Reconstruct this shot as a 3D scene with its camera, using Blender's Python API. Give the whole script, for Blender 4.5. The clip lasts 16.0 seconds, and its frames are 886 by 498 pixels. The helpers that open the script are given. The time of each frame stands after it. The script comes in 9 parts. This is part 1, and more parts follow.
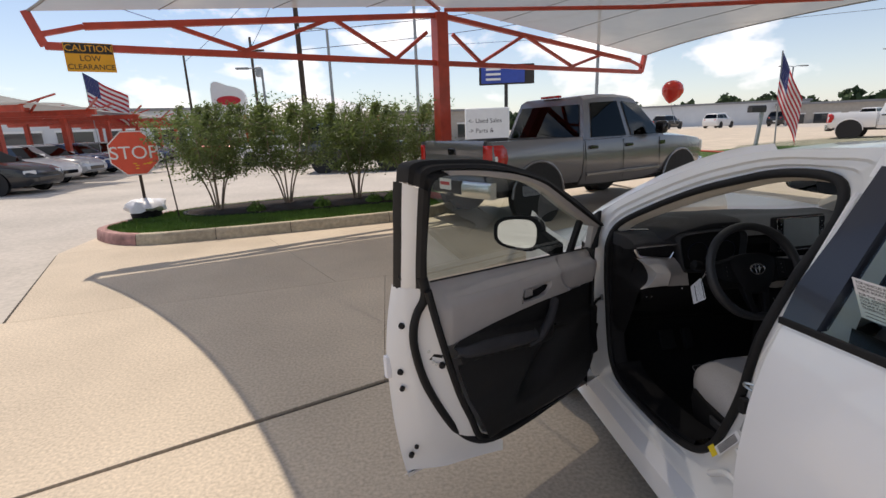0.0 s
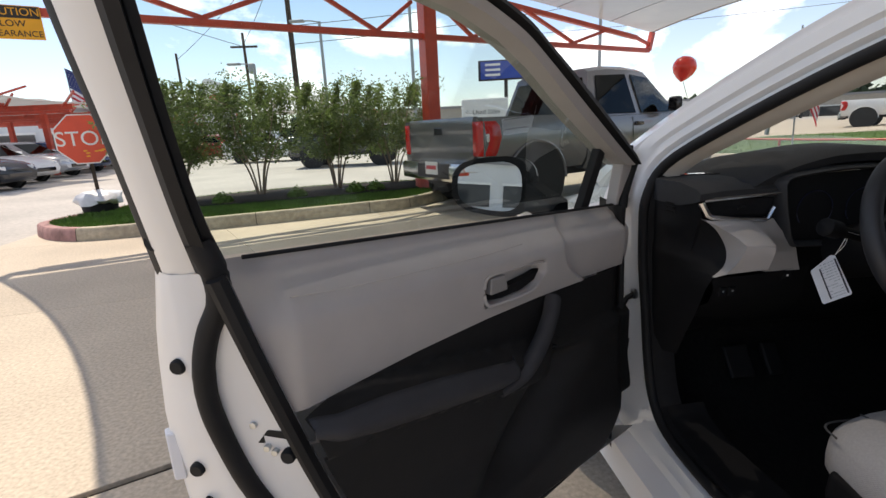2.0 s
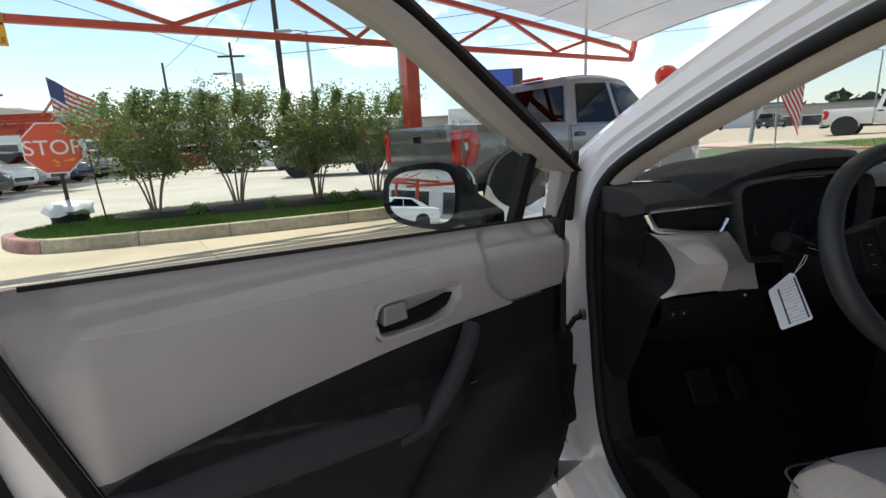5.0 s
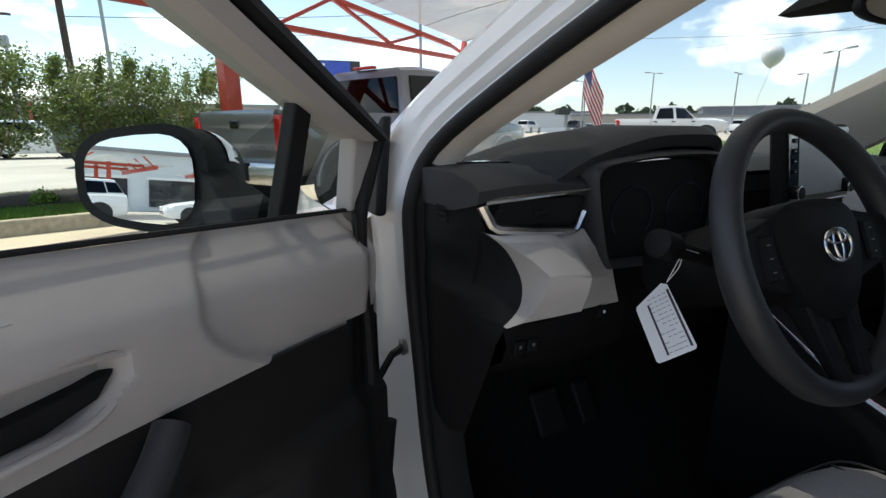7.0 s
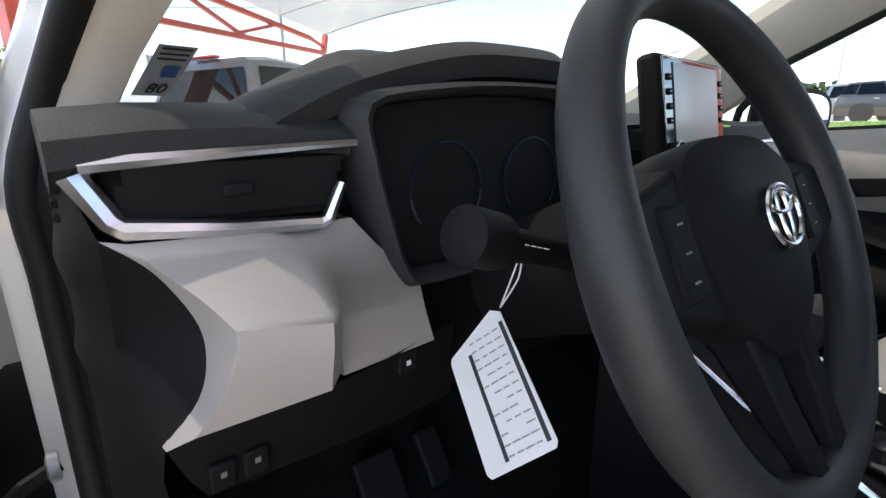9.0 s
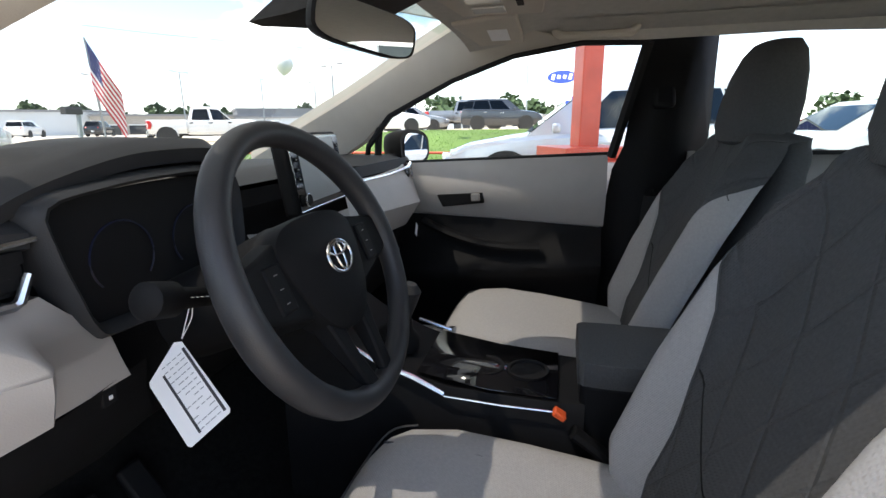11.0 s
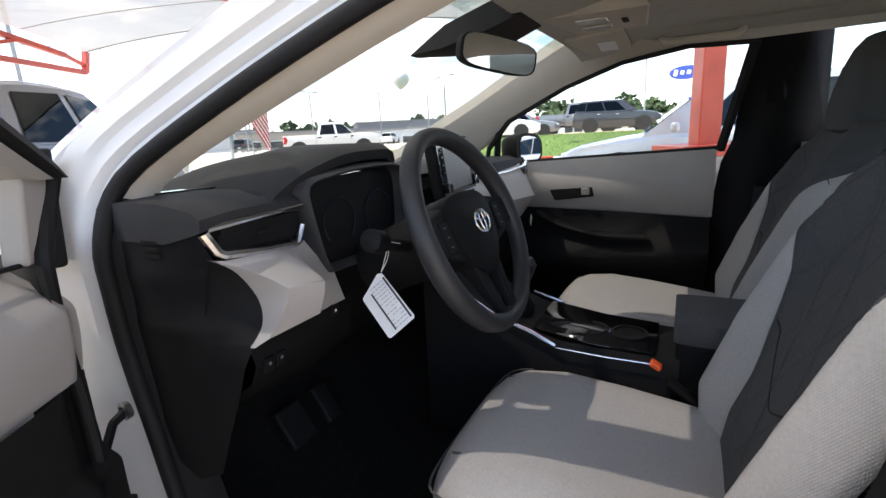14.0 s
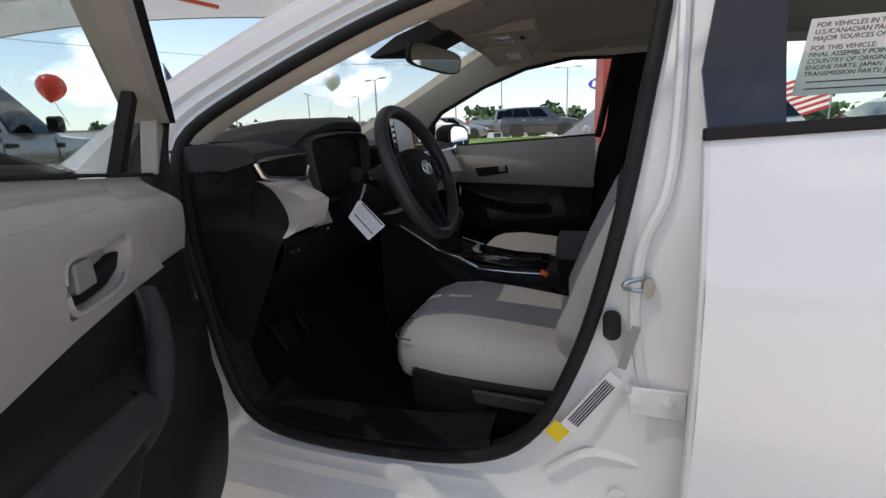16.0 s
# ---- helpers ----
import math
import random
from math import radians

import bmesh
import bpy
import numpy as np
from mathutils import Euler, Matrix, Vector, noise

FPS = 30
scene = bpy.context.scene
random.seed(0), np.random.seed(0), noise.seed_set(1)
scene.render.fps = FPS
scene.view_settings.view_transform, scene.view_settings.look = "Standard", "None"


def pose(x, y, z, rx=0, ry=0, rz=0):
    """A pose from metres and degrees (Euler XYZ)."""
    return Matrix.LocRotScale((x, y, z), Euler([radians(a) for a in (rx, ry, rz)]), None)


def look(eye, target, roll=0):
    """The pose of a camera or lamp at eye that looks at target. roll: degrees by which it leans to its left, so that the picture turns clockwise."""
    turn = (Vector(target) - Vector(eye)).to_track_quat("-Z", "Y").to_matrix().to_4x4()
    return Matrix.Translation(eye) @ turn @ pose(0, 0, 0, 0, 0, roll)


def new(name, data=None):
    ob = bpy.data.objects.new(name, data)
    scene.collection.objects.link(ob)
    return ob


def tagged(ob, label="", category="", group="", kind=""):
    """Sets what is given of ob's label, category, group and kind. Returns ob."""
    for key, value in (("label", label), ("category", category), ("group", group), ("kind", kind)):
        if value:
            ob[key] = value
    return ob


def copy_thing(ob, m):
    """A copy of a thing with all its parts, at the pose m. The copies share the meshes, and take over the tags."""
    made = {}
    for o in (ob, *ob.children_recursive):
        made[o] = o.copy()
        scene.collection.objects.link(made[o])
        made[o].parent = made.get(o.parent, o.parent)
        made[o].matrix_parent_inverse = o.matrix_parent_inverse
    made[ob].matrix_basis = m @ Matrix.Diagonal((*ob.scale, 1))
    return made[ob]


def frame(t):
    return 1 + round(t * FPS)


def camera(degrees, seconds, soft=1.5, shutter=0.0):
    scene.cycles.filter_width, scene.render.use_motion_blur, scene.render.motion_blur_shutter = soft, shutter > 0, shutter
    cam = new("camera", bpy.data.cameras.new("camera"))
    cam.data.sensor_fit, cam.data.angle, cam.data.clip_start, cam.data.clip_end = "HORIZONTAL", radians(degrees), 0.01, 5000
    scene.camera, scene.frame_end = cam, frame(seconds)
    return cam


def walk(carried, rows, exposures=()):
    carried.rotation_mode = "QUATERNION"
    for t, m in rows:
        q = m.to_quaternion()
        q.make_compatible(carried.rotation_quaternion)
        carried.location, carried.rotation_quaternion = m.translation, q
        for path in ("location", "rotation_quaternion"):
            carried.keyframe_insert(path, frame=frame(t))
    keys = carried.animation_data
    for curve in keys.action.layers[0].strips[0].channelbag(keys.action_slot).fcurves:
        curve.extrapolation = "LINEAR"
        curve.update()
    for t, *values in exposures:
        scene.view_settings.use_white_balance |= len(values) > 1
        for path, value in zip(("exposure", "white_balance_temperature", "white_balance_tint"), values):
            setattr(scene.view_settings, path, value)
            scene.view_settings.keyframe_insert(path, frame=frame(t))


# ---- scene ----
cam = camera(85.7, 16.0)
PATH = [
    (0.0, (-1.745, 0.148, 1.517), (-1.527, 2.172, 1.003), -2.10),
    (0.5, (-1.619, 0.414, 1.468), (-1.367, 2.434, 0.951), -2.19),
    (1, (-1.517, 0.608, 1.429), (-1.268, 2.628, 0.913), -2.59),
    (1.5, (-1.492, 0.818, 1.333), (-1.261, 2.842, 0.821), -2.59),
    (2, (-1.433, 0.984, 1.190), (-1.226, 3.009, 0.676), -2.80),
    (2.5, (-1.397, 1.060, 1.088), (-1.198, 3.087, 0.579), -2.60),
    (3, (-1.399, 1.093, 1.020), (-1.210, 3.125, 0.521), -2.50),
    (3.2, (-1.402, 1.103, 1.000), (-1.209, 3.134, 0.499), -2.60),
    (5.5, (-1.196, 1.098, 1.192), (-0.892, 3.121, 0.718), -2.95),
    (6, (-1.141, 1.124, 1.177), (-0.677, 3.115, 0.695), -2.18),
    (6.5, (-1.125, 1.297, 1.121), (-0.453, 3.122, 0.652), -0.55),
    (7, (-1.070, 1.428, 1.102), (-0.219, 3.170, 0.611), -0.20),
    (7.5, (-0.916, 1.525, 1.069), (0.018, 3.227, 0.587), -1.10),
    (8, (-0.824, 1.581, 1.031), (0.172, 3.243, 0.536), -1.60),
    (8.5, (-0.785, 1.622, 1.018), (0.373, 3.297, 0.505), -1.53),
    (9, (-0.757, 1.633, 1.023), (0.552, 3.191, 0.503), -1.25),
    (9.5, (-0.779, 1.611, 1.042), (0.701, 3.006, 0.519), -0.91),
    (10, (-0.826, 1.543, 1.071), (0.849, 2.694, 0.547), -0.37),
    (10.2, (-0.847, 1.521, 1.082), (0.931, 2.509, 0.557), -0.15),
    (12.3, (-0.956, 1.431, 1.141), (1.060, 1.701, 0.620), -2.02),
    (12.5, (-0.928, 1.460, 1.120), (1.069, 1.851, 0.603), -2.67),
    (13, (-0.924, 1.528, 1.063), (0.989, 2.241, 0.572), -4.08),
    (13.5, (-1.035, 1.508, 1.090), (0.781, 2.447, 0.610), -4.07),
    (14, (-1.153, 1.412, 1.110), (0.664, 2.346, 0.627), -3.06),
    (14.5, (-1.325, 1.291, 1.139), (0.551, 2.099, 0.651), -2.10),
    (15, (-1.443, 1.256, 1.142), (0.467, 1.982, 0.659), -1.89),
    (15.5, (-1.499, 1.277, 1.097), (0.426, 1.964, 0.613), -2.04),
    (16, (-1.584, 1.276, 1.040), (0.348, 1.941, 0.561), -2.11),
]
# seconds, stops, kelvin, tint
EXPO = [(0.0, -0.45, 6700, 15), (3.2, 0.15, 6650, 12), (5.5, 0.15, 6550, 9), (7.0, 0.30, 6350, 8), (8.0, 0.78, 6350, 10), (9.0, 1.40, 6500, 11), (10.2, 1.25, 6480, 11), (12.5, 1.50, 6550, 12), (14.5, 0.85, 6600, 13), (16.0, 0.18, 6600, 13)]
walk(cam, [(t, look(eye, target, roll)) for t, eye, target, roll in PATH],
     exposures=EXPO)

# ---- daylight ----
SUN_DIR = Vector((-0.90, 1.42, 3.0)).normalized()
sun_data = bpy.data.lights.new("sun", "SUN")
sun_data.energy, sun_data.angle, sun_data.color = 5.0, radians(0.53), (1.0, 0.92, 0.78)
sun = new("sun", sun_data)
sun.matrix_world = Matrix.Translation((-20, 30, 60)) @ (-SUN_DIR).to_track_quat("-Z", "Y").to_matrix().to_4x4()

world = bpy.data.worlds.new("sky")
scene.world = world
world.use_nodes = True
wn, wl = world.node_tree.nodes, world.node_tree.links
wn.clear()
sky = wn.new("ShaderNodeTexSky")
sky.sky_type, sky.sun_disc = "NISHITA", False
sky.sun_elevation = math.asin(SUN_DIR.z)
sky.sun_rotation = math.atan2(SUN_DIR.x, SUN_DIR.y)
sky.air_density, sky.dust_density, sky.ozone_density = 1.0, 0.4, 2.5
co = wn.new("ShaderNodeTexCoord")
sep = wn.new("ShaderNodeSeparateXYZ")
wl.new(co.outputs["Generated"], sep.inputs[0])
shape = wn.new("ShaderNodeVectorMath"); shape.operation = "MULTIPLY"; shape.inputs[1].default_value = (1.0, 1.0, 2.0)
wl.new(co.outputs["Generated"], shape.inputs[0])
puff = wn.new("ShaderNodeTexNoise")
puff.inputs["Scale"].default_value, puff.inputs["Detail"].default_value, puff.inputs["Roughness"].default_value = 4.0, 8.0, 0.58
puff.inputs["Distortion"].default_value = 0.15
wl.new(shape.outputs[0], puff.inputs["Vector"])
cover = wn.new("ShaderNodeValToRGB")
cover.color_ramp.elements[0].position, cover.color_ramp.elements[1].position = 0.53, 0.64
wl.new(puff.outputs["Fac"], cover.inputs[0])
tone = wn.new("ShaderNodeMixRGB")
tone.inputs[2].default_value = (16.5, 16.2, 15.9, 1)
clear = wn.new("ShaderNodeVectorMath"); clear.operation = "MULTIPLY"; clear.inputs[1].default_value = (1.42, 1.42, 1.40)
wl.new(sky.outputs[0], clear.inputs[0])
wl.new(cover.outputs[0], tone.inputs[0]); wl.new(clear.outputs[0], tone.inputs[1])
low = wn.new("ShaderNodeMapRange")
low.inputs["From Min"].default_value, low.inputs["From Max"].default_value = 0.30, 0.0
low.inputs["To Min"].default_value, low.inputs["To Max"].default_value = 0.0, 0.36
wl.new(sep.outputs["Z"], low.inputs["Value"])
haze = wn.new("ShaderNodeMixRGB")
haze.inputs[2].default_value = (11.4, 12.0, 12.5, 1)
wl.new(low.outputs[0], haze.inputs[0]); wl.new(tone.outputs[0], haze.inputs[1])
bg = wn.new("ShaderNodeBackground"); bg.inputs[1].default_value = 0.12
wl.new(haze.outputs[0], bg.inputs[0])
wo = wn.new("ShaderNodeOutputWorld")
wl.new(bg.outputs[0], wo.inputs[0])


# ---- materials ----
def mat(name, color, rough=0.6, metal=0.0, var=0.08, scale=8.0, bump=0.0, bump_scale=60.0, coat=0.0, spec=0.5, stain=0.0, stain_scale=0.7, rnd=0.0, bump_dist=0.002):
    """A surface with grain (var at scale), broad stains and fine relief."""
    m = bpy.data.materials.new(name)
    m.use_nodes = True
    n, l = m.node_tree.nodes, m.node_tree.links
    b = n["Principled BSDF"]
    b.inputs["Roughness"].default_value, b.inputs["Metallic"].default_value = rough, metal
    b.inputs["Coat Weight"].default_value, b.inputs["Specular IOR Level"].default_value = coat, spec
    b.inputs["Coat Roughness"].default_value = 0.04
    tc = n.new("ShaderNodeTexCoord")
    src = tc.outputs["Object"]
    base = n.new("ShaderNodeRGB"); base.outputs[0].default_value = (*color, 1)
    out = base.outputs[0]
    for amount, size, detail in ((var, scale, 6.0), (stain, stain_scale, 4.0)):
        if amount <= 0:
            continue
        t = n.new("ShaderNodeTexNoise"); t.inputs["Scale"].default_value, t.inputs["Detail"].default_value = size, detail
        l.new(src, t.inputs["Vector"])
        r = n.new("ShaderNodeMapRange"); r.inputs["From Min"].default_value, r.inputs["From Max"].default_value = 0.3, 0.7
        r.inputs["To Min"].default_value, r.inputs["To Max"].default_value = 1 - amount, 1 + amount
        l.new(t.outputs["Fac"], r.inputs["Value"])
        mx = n.new("ShaderNodeVectorMath"); mx.operation = "SCALE"
        l.new(out, mx.inputs[0]); l.new(r.outputs[0], mx.inputs["Scale"])
        out = mx.outputs[0]
    if rnd > 0:
        oi = n.new("ShaderNodeObjectInfo")
        r = n.new("ShaderNodeMapRange"); r.inputs["To Min"].default_value, r.inputs["To Max"].default_value = 1 - rnd, 1 + rnd
        l.new(oi.outputs["Random"], r.inputs["Value"])
        mx = n.new("ShaderNodeVectorMath"); mx.operation = "SCALE"
        l.new(out, mx.inputs[0]); l.new(r.outputs[0], mx.inputs["Scale"])
        out = mx.outputs[0]
    l.new(out, b.inputs["Base Color"])
    if bump > 0:
        t = n.new("ShaderNodeTexNoise"); t.inputs["Scale"].default_value, t.inputs["Detail"].default_value = bump_scale, 3.0
        l.new(src, t.inputs["Vector"])
        bp = n.new("ShaderNodeBump"); bp.inputs["Strength"].default_value, bp.inputs["Distance"].default_value = bump, bump_dist
        l.new(t.outputs["Fac"], bp.inputs["Height"]); l.new(bp.outputs[0], b.inputs["Normal"])
    return m


def weave(m, scale, strength, quilt=0.0):
    """Adds a woven relief, and a diamond quilting, to a material."""
    n, l = m.node_tree.nodes, m.node_tree.links
    b = n["Principled BSDF"]
    tc = n.new("ShaderNodeTexCoord")
    height = None
    for ax in ((1, 0, 1), (0, 1, -1)):
        w = n.new("ShaderNodeTexWave"); w.wave_type, w.bands_direction = "BANDS", "DIAGONAL" if ax[0] else "Y"
        w.inputs["Scale"].default_value, w.inputs["Distortion"].default_value = scale, 0.3
        l.new(tc.outputs["Object"], w.inputs["Vector"])
        if height is None:
            height = w.outputs["Fac"]
        else:
            a = n.new("ShaderNodeMath"); a.operation = "MULTIPLY"
            l.new(height, a.inputs[0]); l.new(w.outputs["Fac"], a.inputs[1]); height = a.outputs[0]
    bp = n.new("ShaderNodeBump"); bp.inputs["Strength"].default_value, bp.inputs["Distance"].default_value = strength, 0.0015
    l.new(height, bp.inputs["Height"])
    last = bp
    if quilt > 0:
        s = n.new("ShaderNodeSeparateXYZ"); l.new(tc.outputs["Object"], s.inputs[0])
        hs = []
        for sign in (1, -1):
            mu = n.new("ShaderNodeMath"); mu.operation = "MULTIPLY_ADD"; mu.inputs[1].default_value = 0.62 * sign
            l.new(s.outputs["Z"], mu.inputs[0]); l.new(s.outputs["X"], mu.inputs[2])
            pp = n.new("ShaderNodeMath"); pp.operation = "PINGPONG"; pp.inputs[1].default_value = quilt
            l.new(mu.outputs[0], pp.inputs[0])
            hs.append(pp.outputs[0])
        mn = n.new("ShaderNodeMath"); mn.operation = "MINIMUM"
        l.new(hs[0], mn.inputs[0]); l.new(hs[1], mn.inputs[1])
        mm = n.new("ShaderNodeMath"); mm.operation = "MINIMUM"; mm.inputs[1].default_value = 0.006
        l.new(mn.outputs[0], mm.inputs[0])
        q = n.new("ShaderNodeBump"); q.inputs["Strength"].default_value, q.inputs["Distance"].default_value = 0.8, 0.6
        l.new(mm.outputs[0], q.inputs["Height"]); l.new(bp.outputs[0], q.inputs["Normal"])
        last = q
    l.new(last.outputs[0], b.inputs["Normal"])
    return m


def glass(name, tint, gloss=0.12):
    """Thin pane: clear with a tint, and a mirror sheen that grows at a slant."""
    m = bpy.data.materials.new(name)
    m.use_nodes = True
    n, l = m.node_tree.nodes, m.node_tree.links
    n.clear()
    tr = n.new("ShaderNodeBsdfTransparent"); tr.inputs[0].default_value = (*tint, 1)
    gl = n.new("ShaderNodeBsdfGlossy"); gl.inputs["Roughness"].default_value = 0.01
    gl.inputs[0].default_value = (0.9, 0.95, 0.95, 1)
    fr = n.new("ShaderNodeFresnel"); fr.inputs[0].default_value = 1.45
    mu = n.new("ShaderNodeMath"); mu.operation = "MULTIPLY"; mu.inputs[1].default_value = gloss / 0.08
    l.new(fr.outputs[0], mu.inputs[0])
    mx = n.new("ShaderNodeMixShader"); o = n.new("ShaderNodeOutputMaterial")
    mu.use_clamp = True
    l.new(mu.outputs[0], mx.inputs[0]); l.new(tr.outputs[0], mx.inputs[1]); l.new(gl.outputs[0], mx.inputs[2])
    l.new(mx.outputs[0], o.inputs[0])
    return m


def cloth_shade(name):
    """Knitted shade cloth: lets a part of the sun straight through and glows a little from above."""
    m = mat(name, (0.31, 0.31, 0.295), 0.9, var=0.05, scale=3, stain=0.08, stain_scale=0.5)
    n, l = m.node_tree.nodes, m.node_tree.links
    b = n["Principled BSDF"]
    tl = n.new("ShaderNodeBsdfTranslucent"); tl.inputs[0].default_value = (0.52, 0.52, 0.50, 1)
    tr = n.new("ShaderNodeBsdfTransparent")
    m1, m2 = n.new("ShaderNodeMixShader"), n.new("ShaderNodeMixShader")
    m1.inputs[0].default_value, m2.inputs[0].default_value = 0.25, 0.14
    l.new(b.outputs[0], m1.inputs[1]); l.new(tl.outputs[0], m1.inputs[2])
    l.new(m1.outputs[0], m2.inputs[1]); l.new(tr.outputs[0], m2.inputs[2])
    l.new(m2.outputs[0], n["Material Output"].inputs[0])
    return m


def leafy(name, color):
    """Leaves: waxy above, letting some sun through."""
    m = mat(name, color, 0.45, var=0.45, scale=5)
    n, l = m.node_tree.nodes, m.node_tree.links
    tl = n.new("ShaderNodeBsdfTranslucent"); tl.inputs[0].default_value = (color[0] * 1.9, color[1] * 2.0, color[2] * 1.2, 1)
    mx = n.new("ShaderNodeMixShader"); mx.inputs[0].default_value = 0.35
    l.new(n["Principled BSDF"].outputs[0], mx.inputs[1]); l.new(tl.outputs[0], mx.inputs[2])
    l.new(mx.outputs[0], n["Material Output"].inputs[0])
    return m


M_WHITE = mat("white_car_paint", (0.80, 0.80, 0.81), 0.28, var=0.012, scale=2, coat=0.7)
M_JAMB = mat("white_jamb_paint", (0.78, 0.78, 0.77), 0.38, var=0.02, scale=5, coat=0.3)
M_RUBBER = mat("black_rubber", (0.011, 0.011, 0.012), 0.66, spec=0.3, var=0.15, scale=30, bump=0.1, bump_scale=300)
M_BLACK = mat("black_grained_plastic", (0.009, 0.009, 0.010), 0.65, spec=0.16, var=0.1, scale=40, bump=0.35, bump_scale=900, bump_dist=0.0006)
M_DASH = mat("charcoal_dash_skin", (0.032, 0.033, 0.036), 0.62, spec=0.3, var=0.08, scale=30, bump=0.45, bump_scale=700, bump_dist=0.0007)
M_WHEELSKIN = mat("charcoal_wheel_grip", (0.026, 0.026, 0.029), 0.5, var=0.08, scale=40, bump=0.4, bump_scale=600, bump_dist=0.0006)
M_GREY = mat("light_grey_moulded_trim", (0.40, 0.377, 0.36), 0.55, var=0.03, scale=20, bump=0.4, bump_scale=600, bump_dist=0.0006)
M_BEIGE = mat("beige_pillar_trim", (0.50, 0.46, 0.40), 0.75, var=0.03, scale=20, bump=0.2, bump_scale=500)
M_LINER = mat("beige_headliner_felt", (0.44, 0.42, 0.39), 0.95, var=0.05, scale=50, bump=0.2, bump_scale=700)
M_FABRIC = weave(mat("light_grey_seat_fabric", (0.43, 0.415, 0.41), 0.95, var=0.06, scale=200), 130, 0.35)
M_FABRIC_DARK = weave(mat("dark_grey_seat_fabric", (0.078, 0.079, 0.083), 0.95, var=0.1, scale=200), 110, 0.4, quilt=0.05)
M_FABRIC_PLAIN = weave(mat("dark_grey_plain_fabric", (0.080, 0.081, 0.084), 0.95, var=0.1, scale=200), 110, 0.4)
M_SEAM = mat("pale_stitching", (0.42, 0.42, 0.41), 0.8)
M_DOORLOW = mat("black_door_moulding", (0.014, 0.0135, 0.0135), 0.55, spec=0.25, var=0.12, scale=40, stain=0.12, stain_scale=3.0, bump=0.35, bump_scale=900, bump_dist=0.0006)
M_ARMPAD = mat("charcoal_armrest_skin", (0.036, 0.036, 0.040), 0.6, spec=0.3, var=0.08, scale=40, bump=0.3, bump_scale=800, bump_dist=0.0006)
M_CARPET = mat("black_carpet", (0.013, 0.0125, 0.012), 1.0, spec=0.2, var=0.3, scale=80, bump=0.5, bump_scale=400)
M_CHROME = mat("satin_chrome", (0.72, 0.72, 0.73), 0.22, 1.0, var=0.02, scale=20)
M_STEEL = mat("zinc_steel", (0.55, 0.58, 0.60), 0.3, 1.0, var=0.08, scale=60)
M_GLOSS = mat("gloss_black", (0.008, 0.008, 0.010), 0.06, var=0.0, coat=0.5)
M_APPLIQUE = mat("satin_black_pillar_film", (0.022, 0.024, 0.034), 0.25, var=0.05, scale=4, coat=0.3)
# dark glass in itself: the pale base colour paints in a blurred sky reflection
M_SCREEN_SHEEN = mat("display_sky_sheen", (0.26, 0.28, 0.29), 0.28, var=0.03, scale=30, coat=0.25)
M_DULLSTEEL = mat("dull_steel", (0.30, 0.31, 0.32), 0.4, 1.0, var=0.1, scale=60)
M_LEVER = mat("satin_grey_lever", (0.25, 0.24, 0.23), 0.5, 0.0, var=0.03)
M_FAINTBLUE = mat("unlit_blue_ring", (0.006, 0.009, 0.035), 0.4, var=0.05)
M_ORANGE = mat("orange_buckle", (0.85, 0.12, 0.03), 0.4)
M_PAPER = mat("white_paper", (0.80, 0.80, 0.82), 0.7, var=0.02, scale=30)
M_INK = mat("black_ink", (0.03, 0.03, 0.035), 0.6)
M_BLUEINK = mat("blue_ink", (0.08, 0.25, 0.60), 0.6)
M_YELLOW = mat("yellow_sticker", (0.80, 0.60, 0.02), 0.6)
M_GLASS = glass("clear_car_glass", (0.93, 0.97, 0.95), 0.022)
M_GLASS_G = glass("green_tinted_glass", (0.84, 0.92, 0.88), 0.018)
M_GLASS_D = glass("dark_privacy_glass", (0.20, 0.23, 0.26), 0.10)
M_GLASS_B = glass("black_tinted_glass", (0.05, 0.055, 0.06), 0.05)
M_MIRROR = mat("mirror_silver", (0.92, 0.93, 0.94), 0.0, 1.0, var=0.0)
M_CONC = mat("sunlit_concrete", (0.52, 0.44, 0.34), 0.9, var=0.20, scale=55, stain=0.13, stain_scale=0.8, bump=0.08, bump_scale=160, rnd=0.04, bump_dist=0.002)
M_CONC_G = mat("old_grey_concrete", (0.45, 0.41, 0.36), 0.9, var=0.12, scale=18, stain=0.15, stain_scale=0.4, bump=0.3, bump_scale=60)
M_JOINT = mat("joint_dirt", (0.06, 0.05, 0.04), 1.0, var=0.3, scale=20)
M_KERB = mat("kerb_concrete", (0.44, 0.38, 0.28), 0.9, var=0.18, scale=16, stain=0.2, stain_scale=2.0, bump=0.3, bump_scale=70)
M_KERB_RED = mat("faded_red_kerb_paint", (0.36, 0.20, 0.18), 0.85, var=0.25, scale=10, stain=0.25, stain_scale=3.0)
M_LAWN = mat("lawn_turf", (0.075, 0.13, 0.022), 1.0, var=0.35, scale=30, stain=0.25, stain_scale=0.35, bump=0.6, bump_scale=60, bump_dist=0.02)
M_BLADE = mat("grass_blade", (0.10, 0.19, 0.025), 0.7, var=0.3, scale=3)
M_MULCH = mat("dark_mulch", (0.028, 0.018, 0.012), 1.0, var=0.5, scale=60, bump=0.8, bump_scale=90, bump_dist=0.02)
M_LEAF = leafy("leaf_green", (0.115, 0.150, 0.060))
M_BARK = mat("grey_brown_bark", (0.27, 0.21, 0.16), 0.85, var=0.25, scale=30, bump=0.4, bump_scale=80)
M_RED = mat("red_steel_paint", (0.50, 0.060, 0.030), 0.42, var=0.12, scale=6, stain=0.1, stain_scale=1.5, coat=0.2)
M_SHADE = cloth_shade("grey_shade_cloth")
